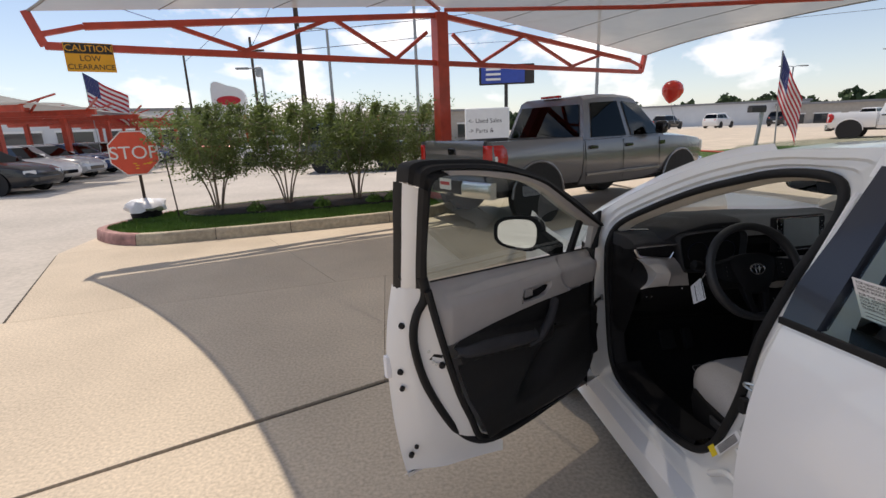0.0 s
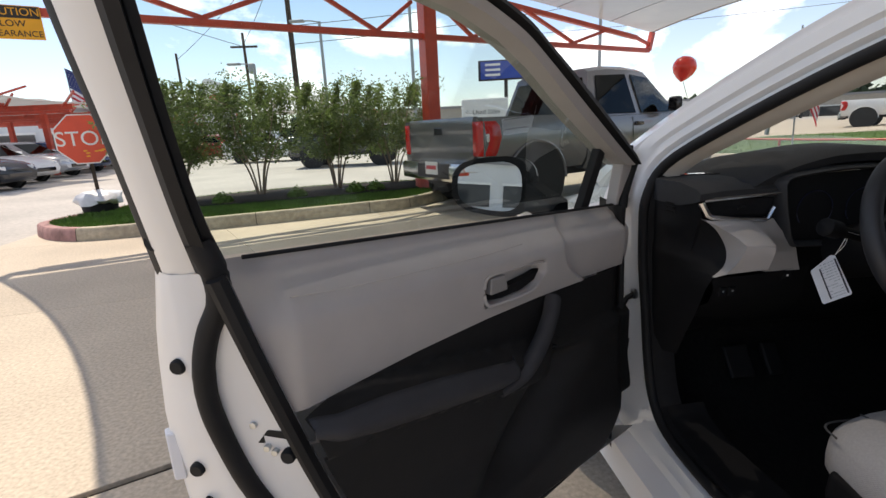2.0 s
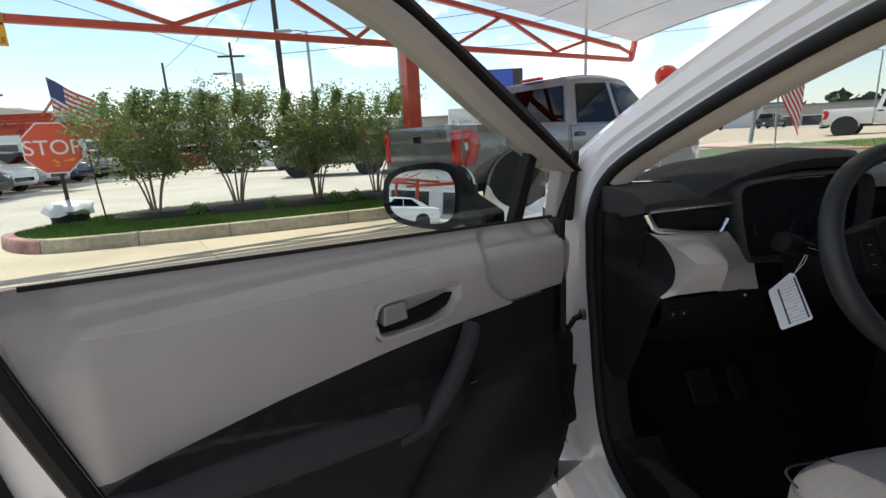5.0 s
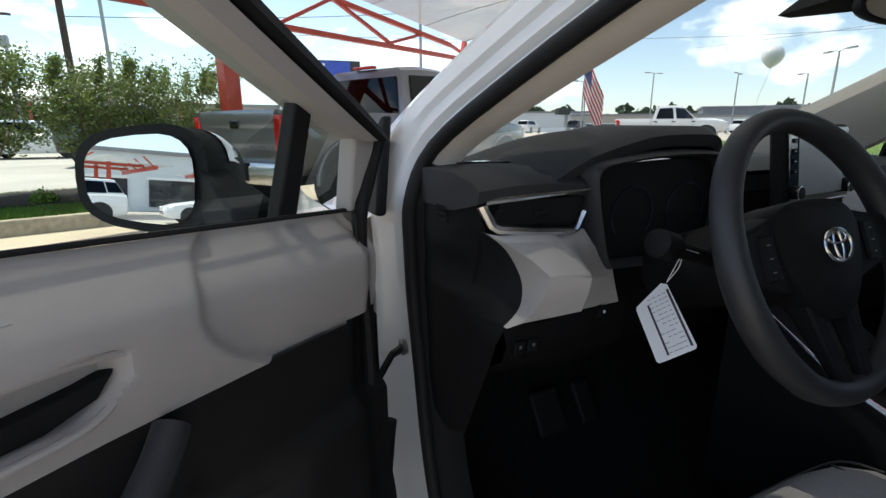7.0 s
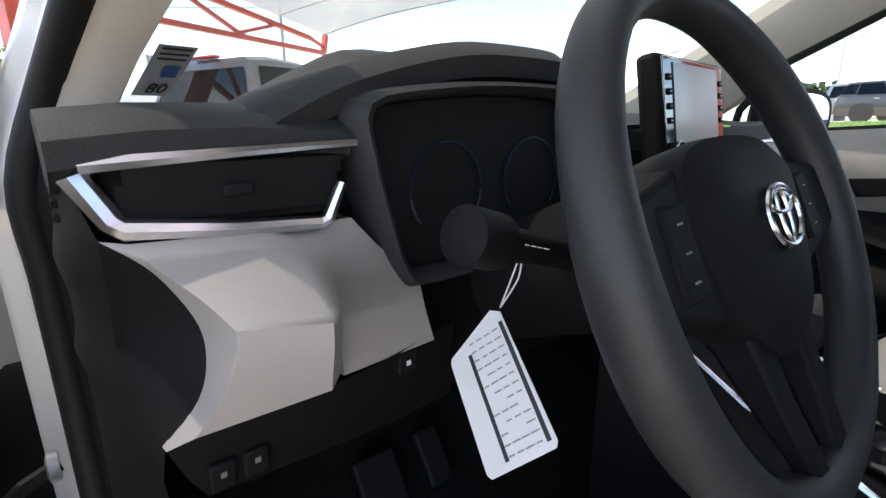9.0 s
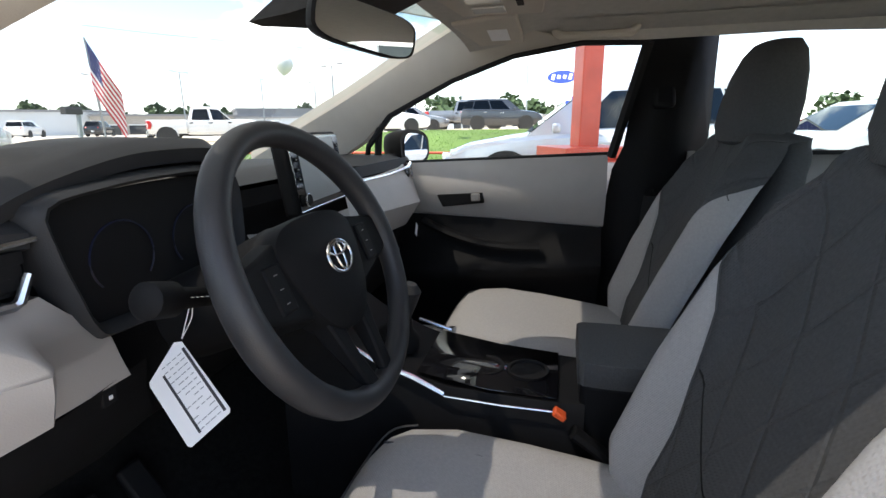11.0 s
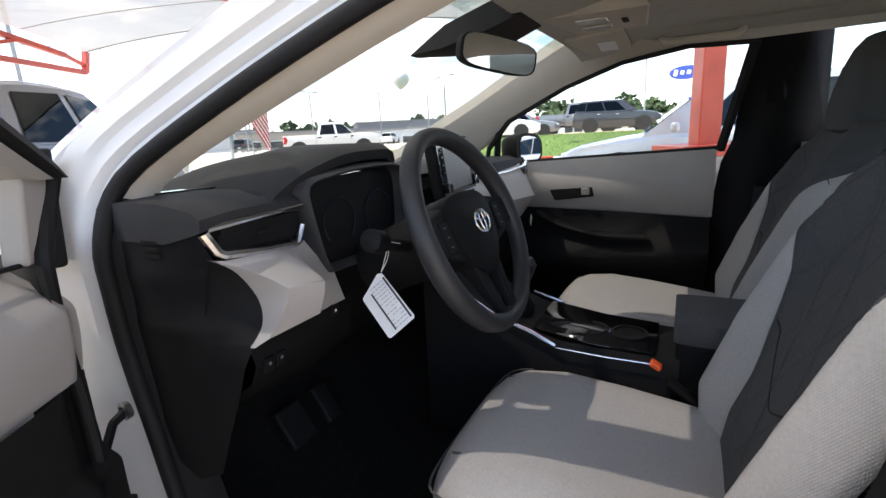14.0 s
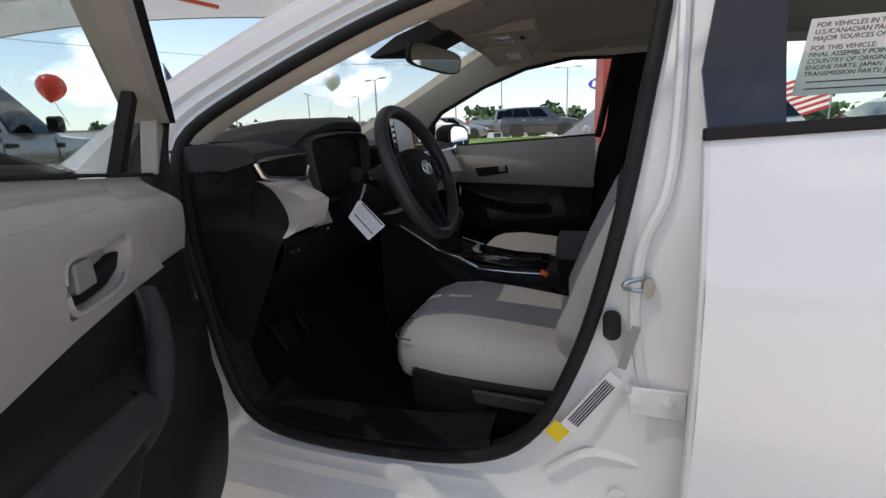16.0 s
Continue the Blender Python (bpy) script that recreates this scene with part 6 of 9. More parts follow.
tube(bm, ell(0.028, 0.020), 0.0022, True, 8, up=WN)
tube(bm, ell(0.0085, 0.0185), 0.0018, True, 8, up=WN)
tube(bm, ell(0.0205, 0.0075, 0.0095), 0.0018, True, 8, up=WN)
part("emblem", bm, M_CHROME, wheel, "chrome oval emblem of crossed rings")
bm = bmesh.new()
turned(bm, [(0.062, 0.0), (0.068, 0.03), (0.062, 0.10), (0.06, 0.2)], Matrix.Translation(wp(0, 0, -0.03)) @ (-WN).to_track_quat("Z", "Y").to_matrix().to_4x4(), 28)
part("column_shroud", bm, M_BLACK, car, "black steering column cover")
bm = bmesh.new()
root, tip = Vector((-0.455, 1.842, 0.925)), Vector((-0.578, 1.832, 0.963))
d = (tip - root).normalized()
tube(bm, [root, root + d * 0.05, root + d * 0.085, root + d * 0.093, tip - d * 0.004, tip], [0.011, 0.011, 0.012, 0.0185, 0.0185, 0.013], seg=16)
stalk = part("light_stalk", bm, M_BLACK, car, "black light and indicator stalk")
bm = bmesh.new()
for k in range(4):
    span(bm, root + d * (0.05 + 0.008 * k) + Vector((0.0, -0.0115, 0.002)), root + d * (0.053 + 0.008 * k) + Vector((0, -0.0115, 0.002)), 0.004, 0.0008)
part("stalk_marks", bm, M_PAPER, stalk, smooth=False)

# ---- centre console ----
bm = bmesh.new()
sec = [(2.0, 0.78, 0.13), (1.93, 0.74, 0.125), (1.85, 0.69, 0.12), (1.75, 0.65, 0.115), (1.66, 0.625, 0.115), (1.55, 0.62, 0.115), (1.44, 0.615, 0.11), (1.40, 0.615, 0.105)]
loft(bm, [[Vector((-w - 0.01, y, 0.34)), Vector((-w, y, z - 0.02)), Vector((-w + 0.012, y, z)), Vector((-0.02, y, z - 0.004)), Vector((w - 0.012, y, z)), Vector((w, y, z - 0.02)), Vector((w + 0.01, y, 0.34))] for y, z, w in sec], False, False)
console = part("centre_console", bm, M_BLACK, car, "black centre console with cup holders")
bm = bmesh.new()
loft(bm, [[(-0.10, 1.72, 0.648), (0.10, 1.72, 0.648)], [(-0.10, 1.58, 0.626), (0.10, 1.58, 0.626)], [(-0.095, 1.45, 0.620), (0.095, 1.45, 0.620)]], False, False)
part("console_top", bm, M_GLOSS, console, "gloss black console top", solid=0.004)
for y in (1.60, 1.51):
    bm = bmesh.new()
    turned(bm, [(0.042, 0.0), (0.042, 0.006), (0.036, 0.006), (0.034, 0.002), (0.0, 0.0015)], Matrix.Translation((-0.01, y, 0.6255)), 24)
    part("cup_holder", bm, M_BLACK, console)
bm = bmesh.new()
tube(bm, [(-0.122, 1.93, 0.752), (-0.122, 1.80, 0.672), (-0.125, 1.72, 0.648), (-0.128, 1.66, 0.622)], [0.003, 0.004, 0.006, 0.004], seg=6)
part("console_trim", bm, M_CHROME, console, "bright chrome console strip")
bm = bmesh.new()
tube(bm, [(-0.128, 1.66, 0.618), (-0.126, 1.55, 0.612), (-0.122, 1.45, 0.61)], 0.002, seg=6)
part("console_strip", bm, M_CHROME, console)
bm = bmesh.new()
tube(bm, [(0.118, 1.78, 0.665), (0.12, 1.70, 0.642)], 0.004, seg=6)
part("console_strip", bm, M_CHROME, console)
bm = bmesh.new()
turned(bm, [(0.05, 0.0), (0.045, 0.02), (0.028, 0.035), (0.02, 0.06)], Matrix.Translation((-0.015, 1.79, 0.665)) @ Matrix.Rotation(radians(15), 4, "X"), 20)
gaiter = part("gear_gaiter", bm, M_BLACK, console, "black leather gear gaiter")
bm = bmesh.new()
tube(bm, [(-0.015, 1.775, 0.72), (-0.015, 1.765, 0.755), (-0.015, 1.76, 0.785), (-0.015, 1.757, 0.80)], [0.014, 0.02, 0.026, 0.014], seg=14)
part("gear_knob", bm, M_DASH, gaiter)
bm = bmesh.new()
loft(bm, [[Vector((x * s, y, z)) for x, z in ((-0.095, 0.652), (-0.105, 0.675), (-0.098, 0.70), (-0.06, 0.715), (0.06, 0.715), (0.098, 0.70), (0.105, 0.675), (0.095, 0.652))] for y, s in ((1.415, 0.86), (1.405, 0.97), (1.37, 1.0), (1.15, 1.0), (1.08, 0.98))])
part("armrest", bm, M_FABRIC_PLAIN, console, "dark padded armrest lid")
bm = boxed((0.19, 0.34, 0.32), Matrix.Translation((0.0, 1.24, 0.50)))
part("armrest_box", bm, M_BLACK, console, bevel=0.012)
bm = bmesh.new()
tube(bm, [(-0.137, 1.30, 0.50), (-0.137, 1.42, 0.585)], 0.018, seg=8, flat=0.6)
bk = part("buckle", bm, M_BLACK, car, "black seat belt buckle with orange button")
part("button", boxed((0.022, 0.024, 0.012), Matrix.Translation((-0.137, 1.445, 0.617)) @ Matrix.Rotation(radians(30), 4, "X")), M_ORANGE, bk, "orange press button", bevel=0.003)

# ---- seats ----
def rounded(cx, w, z0, z1, p=3.2, seg=28):
    """A rounded cross-section in x and z."""
    out = []
    for k in range(seg):
        a = 2 * math.pi * k / seg
        c, s = math.cos(a), math.sin(a)
        out.append((cx + w * math.copysign(abs(c) ** (2 / p), c), (z0 + z1) / 2 + (z1 - z0) / 2 * math.copysign(abs(s) ** (2 / p), s)))
    return out


def make_seat(cx, label, back_shift=0.0):
    """A front seat: shaped cushion, backrest with side wings, head restraint, plastic base."""
    bm = bmesh.new()
    rings = []
    for y, w, z0, z1, hollow in ((1.765, 0.13, 0.48, 0.545, 0), (1.758, 0.175, 0.45, 0.575, 0), (1.735, 0.205, 0.435, 0.598, 0.0), (1.70, 0.222, 0.43, 0.612, 0.004), (1.62, 0.235, 0.425, 0.618, 0.012), (1.50, 0.24, 0.42, 0.605, 0.022), (1.40, 0.24, 0.42, 0.59, 0.028), (1.30, 0.235, 0.42, 0.575, 0.03), (1.22, 0.22, 0.43, 0.56, 0.03)):
        ring = []
        for x, z in rounded(cx, w, z0, z1):
            mid = 1 - min(abs(x - cx) / (w * 0.72), 1) ** 2
            ring.append(Vector((x, y, z - (hollow * mid if z > (z0 + z1) / 2 else 0))))
        rings.append(ring)
    loft(bm, rings)
    seat = part("seat_cushion", bm, M_FABRIC, car, label)
    for pts in ([(-0.14, 1.735, 0.594), (-0.135, 1.60, 0.603), (-0.13, 1.45, 0.577), (-0.13, 1.32, 0.552)], [(0.14, 1.735, 0.594), (0.135, 1.60, 0.603), (0.13, 1.45, 0.577), (0.13, 1.32, 0.552)], [(-0.135, 1.56, 0.598), (-0.05, 1.575, 0.596), (0.05, 1.575, 0.596), (0.135, 1.56, 0.598)],
                [(-0.225, 1.70, 0.575), (-0.20, 1.748, 0.57), (-0.1, 1.768, 0.558), (0.1, 1.768, 0.558), (0.20, 1.748, 0.57), (0.225, 1.70, 0.575)]):
        bm = bmesh.new()
        tube(bm, smooth_line([(cx + x, y, z - 0.001) for x, y, z in pts], 5), 0.0022, seg=5)
        part("seam", bm, M_FABRIC_PLAIN, seat)
    # spine of the back
    spine = [(1.345, 0.53), (1.325, 0.62), (1.270, 0.76), (1.205, 0.90), (1.170, 1.00), (1.148, 1.07), (1.132, 1.115)]
    width = [0.215, 0.240, 0.250, 0.243, 0.222, 0.185, 0.125]
    out_ = Vector((0, 0.96, 0.27)).normalized()

    def spine_at(v):
        k = min(int(v * 6), 5)
        f = v * 6 - k
        return lerp(spine[k][0], spine[k + 1][0], f), lerp(spine[k][1], spine[k + 1][1], f), lerp(width[k], width[k + 1], smoothstep(f))

    def face(q, v):
        """Front of the back: hollow in the middle, bolsters at the sides, rounded over the shoulders."""
        y, z, w = spine_at(v)
        a = abs(q)
        n = table(v, [(0, 0.022), (0.15, 0.046), (0.5, 0.052), (0.68, 0.030), (0.80, 0.008), (1, 0)]) * smoothstep((a - 0.52) / 0.28)
        n -= 0.070 * max((a - 0.76) / 0.24, 0) ** 2 + 0.012 * (1 - a * a) + 0.050 * smoothstep((v - 0.86) / 0.14) ** 2
        return Vector((cx + q * w, y, z)) + out_ * n

    def border(v):
        """Half the width of the dark middle, as a share of the back."""
        return table(v, [(0, 0.47), (0.25, 0.53), (0.45, 0.67), (0.58, 0.84), (0.64, 0.95), (0.68, 1.0)])

    bm = bmesh.new()
    rr = []
    for k in range(19):
        y, z, w = spine_at(k / 18)
        rr.append([Vector((cx + w * 0.985 * math.copysign(abs(math.cos(a)) ** 0.7, math.cos(a)), y, z)) + out_ * (0.045 * math.copysign(abs(math.sin(a)) ** 0.7, math.sin(a)) - 0.095) for a in (2 * math.pi * i / 28 for i in range(28))])
    loft(bm, rr)
    back = part("backrest", bm, M_FABRIC_PLAIN, seat, "dark grey fabric backrest")
    bm = bmesh.new()
    patch(bm, lambda u, v: face(lerp(-1, 1, u) * border(v), v), 32, 60)
    part("quilted_insert", bm, M_FABRIC_DARK, back, "dark grey quilted middle panel", solid=0.002)
    for sg in (-1, 1):
        bm = bmesh.new()
        patch(bm, lambda u, v: face(sg * lerp(border(v * 0.68), 1.0, u), v * 0.68), 12, 44)
        part("side_wing", bm, M_FABRIC, back, "light grey fabric side bolster", solid=0.002)
        bm = bmesh.new()
        tube(bm, [face(sg * border(k / 40 * 0.67), k / 40 * 0.67) for k in range(41)], 0.0022, seg=5)
        part("seam", bm, M_FABRIC_PLAIN, back)
        bm = bmesh.new()
        tube(bm, [face(sg * lerp(0.50, 0.93, (k / 16) ** 1.2), lerp(0.97, 0.60, k / 16)) for k in range(17)], 0.0016, seg=5)
        part("seam", bm, M_FABRIC_PLAIN, back)
    bm = bmesh.new()
    tube(bm, [face(lerp(-1, 1, k / 30) * border(0.36) * 0.98, 0.36 - 0.10 * (1 - abs(lerp(-1, 1, k / 30)) ** 1.3)) for k in range(31)], 0.0024, seg=5)
    part("seam", bm, M_RUBBER, back)
    # head restraint
    bm = bmesh.new()
    rings = []
    for z, w, y0, y1 in ((1.095, 0.07, 1.06, 1.15), (1.105, 0.112, 1.045, 1.168), (1.14, 0.128, 1.035, 1.172), (1.19, 0.128, 1.03, 1.165), (1.25, 0.118, 1.03, 1.150), (1.295, 0.10, 1.035, 1.132), (1.318, 0.075, 1.045, 1.115), (1.322, 0.04, 1.06, 1.10)):
        rings.append([Vector((x, y, z + (0.01 if False else 0))) for x, y in rounded(cx, w, y0, y1, 2.8, 24)])
    loft(bm, rings)
    head = part("head_restraint", bm, M_FABRIC_PLAIN, seat, "dark grey fabric head restraint")
    for sg in (-1, 1):
        bm = bmesh.new()
        tube(bm, [(cx + sg * 0.06, 1.12, 1.12), (cx + sg * 0.06, 1.13, 1.04)], 0.006, seg=8)
        part("stay", bm, M_CHROME, head)
    bm = bmesh.new()
    loft(bm, [[Vector((cx + x, 1.70, z)) for x, z in ((-0.232, 0.505), (-0.236, 0.46), (-0.222, 0.385), (0.222, 0.385), (0.236, 0.46), (0.232, 0.505))], [Vector((cx + x, 1.55, z)) for x, z in ((-0.248, 0.50), (-0.256, 0.45), (-0.245, 0.36), (0.245, 0.36), (0.256, 0.45), (0.248, 0.50))],
              [Vector((cx + x, 1.25, z)) for x, z in ((-0.248, 0.495), (-0.256, 0.45), (-0.245, 0.36), (0.245, 0.36), (0.256, 0.45), (0.248, 0.495))]])
    base = part("seat_base", bm, M_BLACK, seat, "black plastic seat base", bevel=0.01)
    bm = bmesh.new()
    loft(bm, [[Vector((cx - 0.262 - d, y, z)) for y, z in ((1.54, 0.492), (1.38, 0.486), (1.36, 0.465), (1.41, 0.455), (1.53, 0.462))] for d in (0.0, 0.012)])
    part("height_lever", bm, M_DASH, base, bevel=0.004)
    bm = bmesh.new()
    loft(bm, [[Vector((cx - 0.262 - d, y, z)) for y, z in ((1.345, 0.485), (1.25, 0.49), (1.25, 0.455), (1.345, 0.46))] for d in (0.0, 0.012)])
    part("recline_lever", bm, M_DASH, base, bevel=0.004)
    for y in (1.32, 1.62):
        for sg in (-1, 1):
            part("rail_foot", boxed((0.04, 0.08, 0.07), Matrix.Translation((cx + sg * 0.18, y, 0.33))), M_STEEL, base, bevel=0.004)
    back.matrix_basis = Matrix.Translation((0, back_shift, 0))
    head.matrix_basis = Matrix.Translation((0, back_shift - 0.012, -0.030))
    return seat


make_seat(-0.39, "driver's seat, light grey fabric cushion with sun patches")
make_seat(0.385, "passenger's seat in light and dark grey fabric", -0.06)

# ---- overhead: mirror, map lights, visor, grab handle ----
bm = bmesh.new()
rc, ru_ = Vector((-0.150, 1.775, 1.268)), Vector((0.80, -0.585, -0.16)).normalized()
rn_ = Vector((-0.585, -0.80, -0.05)).normalized()
rv_ = rn_.cross(ru_).normalized()
rings = [[rc + ru_ * (math.copysign(abs(math.cos(a)) ** 0.5, math.cos(a)) * 0.094 * s) + rv_ * (math.copysign(abs(math.sin(a)) ** 0.5, math.sin(a)) * 0.034 * s) + rn_ * n for a in (2 * math.pi * k / 28 for k in range(28))] for s, n in ((0.75, -0.03), (0.96, -0.018), (1.0, 0.0), (1.0, 0.008), (0.95, 0.010), (0.94, 0.008))]
loft(bm, rings)
imir = part("rear_view_mirror", bm, M_BLACK, car, "black-framed rear-view mirror")
bm = bmesh.new()
ngon(bm, [p + rn_ * 0.002 for p in rings[-1]])
part("mirror_glass", bm, M_MIRROR, imir)
bm = bmesh.new()
loft(bm, [[Vector((-0.115 + x, 2.0 - 0.0, 1.294 + z)) for x, z in ((-0.01, 0), (0.0, 0.006), (0.02, 0.006), (0.03, 0))], [Vector((-0.10 + x, 1.90, 1.295 + z)) for x, z in ((-0.06, 0.0), (-0.04, 0.05), (0.06, 0.05), (0.08, 0.0))], [Vector((-0.06 + x, 1.80, 1.325 + z)) for x, z in ((-0.07, 0.0), (-0.05, 0.06), (0.09, 0.06), (0.11, 0.0))], [Vector((-0.04 + x, 1.74, 1.352 + z)) for x, z in ((-0.06, 0.0), (-0.05, 0.045), (0.09, 0.045), (0.10, 0.0))]])
part("sensor_housing", bm, M_BLACK, car, "black camera housing on the windscreen")
bm = bmesh.new()
loft(bm, [[Vector((x, y, 1.372 - d)) for x, y in ((0.02, 1.73), (0.25, 1.70), (0.26, 1.52), (0.03, 1.50))] for d in (-0.02, 0.012, 0.016)])
oc = part("overhead_console", bm, M_BEIGE, car, "beige overhead map light console", bevel=0.006)
for x in (0.10, 0.19):
    part("map_light", boxed((0.05, 0.07, 0.004), Matrix.Translation((x, 1.63, 1.3545))), M_LAMPCLEAR, oc, bevel=0.002)
part("switch", boxed((0.045, 0.014, 0.004), Matrix.Translation((0.14, 1.56, 1.3545))), M_BLACK, oc, bevel=0.001)
for sg, yy in ((1, 0),):
    bm = bmesh.new()
    loft(bm, [[Vector((x, y, z)) for x, y, z in ((0.28, 1.735, 1.358 - d), (0.50, 1.70, 1.342 - d), (0.52, 1.58, 1.350 - d), (0.28, 1.58, 1.372 - d))] for d in (0.0, 0.014)])
    visor = part("sun_visor", bm, M_BEIGE, car, "folded beige sun visor", bevel=0.005)
    part("visor_label", boxed((0.09, 0.05, 0.0008), Matrix.Translation((0.40, 1.635, 1.3385)) @ Matrix.Rotation(radians(7), 4, "Y")), M_PAPER, visor, smooth=False)
bm = bmesh.new()
loft(bm, [[Vector((x, y, z)) for x, y, z in ((-0.28, 1.735, 1.358 - d), (-0.50, 1.70, 1.342 - d), (-0.52, 1.58, 1.350 - d), (-0.28, 1.58, 1.372 - d))] for d in (0.0, 0.014)])
part("sun_visor", bm, M_BEIGE, car, "folded beige sun visor", bevel=0.005)
bm = bmesh.new()
tube(bm, smooth_line([(0.515, 1.50, 1.368), (0.50, 1.49, 1.350), (0.492, 1.46, 1.343), (0.492, 1.33, 1.343), (0.50, 1.30, 1.350), (0.515, 1.29, 1.368)], 5), 0.011, seg=8)
part("grab_handle", bm, M_BEIGE, car, "beige folding grab handle")

# ---- pedals and the tag on the stalk ----
for x, w in ((-0.30, 0.05), (-0.41, 0.08)):
    part("pedal", boxed((w, 0.02, 0.10), Matrix.Translation((x, 2.22, 0.45)) @ Matrix.Rotation(radians(-35), 4, "X")), M_RUBBER, car, "black rubber pedal", bevel=0.006)
part("floor_clip", boxed((0.012, 0.004, 0.032), Matrix.Translation((-0.22, 2.258, 0.352))), M_PAPER, car, smooth=False)
tag = thing("paper_tag", (-0.508, 1.862, 0.895), "white printed paper tag hanging from the light stalk", "tag")
TAGHOLE = Vector((-0.514, 1.859, 0.896))
tx = (Vector((-0.546, 1.776, 0.832)) - TAGHOLE).normalized()
ty = TAGHOLE - Vector((-0.543, 1.882, 0.855))
tn = tx.cross(ty).normalized()
ty = tn.cross(tx).normalized()
tm = Matrix((tx, ty, tn)).transposed().to_4x4()
tm.translation = TAGHOLE + tx * 0.0522 - ty * 0.023
tm = tm @ Matrix.Diagonal((0.87, 0.64, 1, 1))
bm = bmesh.new()
loft(bm, [[tm @ Vector((x, y, n)) for x, y in ((-0.060, 0.022), (-0.054, 0.033), (0.056, 0.036), (0.060, 0.032), (0.060, -0.045), (0.056, -0.049), (-0.035, -0.049), (-0.040, -0.046))] for n in (-0.0004, 0.0004)])
card = part("card", bm, M_PAPER, tag, "white card printed with small text", smooth=False)
part("dark_band", boxed((0.100, 0.005, 0.0003), tm @ Matrix.Translation((0.004, 0.0285, 0.0007))), M_INK, tag, smooth=False)
part("dark_band", boxed((0.088, 0.0045, 0.0003), tm @ Matrix.Translation((0.010, -0.0215, 0.0007))), M_INK, tag, smooth=False)
rng = random.Random(7)
for row in range(4):
    for colm in range(13):
        ln = rng.uniform(0.006, 0.011)
        if rng.random() < 0.84:
            part("text_line", boxed((0.0011, ln, 0.0003), tm @ Matrix.Translation((-0.042 + 0.0078 * colm, 0.0185 - 0.0112 * row, 0.0007))), M_POLE, tag, smooth=False)
bm = bmesh.new()
tube(bm, smooth_line([(-0.509, 1.863, 0.891), (-0.506, 1.855, 0.915), (-0.504, 1.848, 0.934), (-0.502, 1.852, 0.915), (-0.509, 1.863, 0.891)], 4), 0.0007, seg=5)
part("string", bm, M_PAPER, tag)


# ---- vehicles ----
def wheel_set(parent, spots, r, w, label="black tyre on an alloy rim"):
    for x, y in spots:
        sg = 1 if x > 0 else -1
        m = Matrix.Translation((x, y, r)) @ Matrix.Rotation(radians(90 * sg), 4, "Y")
        bm = bmesh.new()
        turned(bm, [(r * 0.6, -w / 2), (r * 0.93, -w / 2), (r, -w / 3), (r, w / 3), (r * 0.93, w / 2), (r * 0.64, w / 2), (r * 0.62, w / 2 - 0.02)], m, 26)
        tyre = part("wheel", bm, M_TYRE, parent, label)
        bm = bmesh.new()
        turned(bm, [(r * 0.64, w / 2 - 0.03), (r * 0.63, w / 2 - 0.002), (r * 0.58, w / 2 - 0.004), (r * 0.56, w / 2 - 0.05), (0.0, w / 2 - 0.055)], m, 22)
        for k in range(5):
            a = k * 2 * math.pi / 5
            for da in (-0.16, 0.16):
                p, q = m @ Vector((math.cos(a) * r * 0.1, math.sin(a) * r * 0.1, w / 2 - 0.012)), m @ Vector((math.cos(a + da) * r * 0.6, math.sin(a + da) * r * 0.6, w / 2 - 0.012))
                span(bm, p, q, r * 0.10, 0.02, up=m.to_3x3() @ Vector((0, 0, 1)))
        part("rim", bm, M_RIM, tyre)


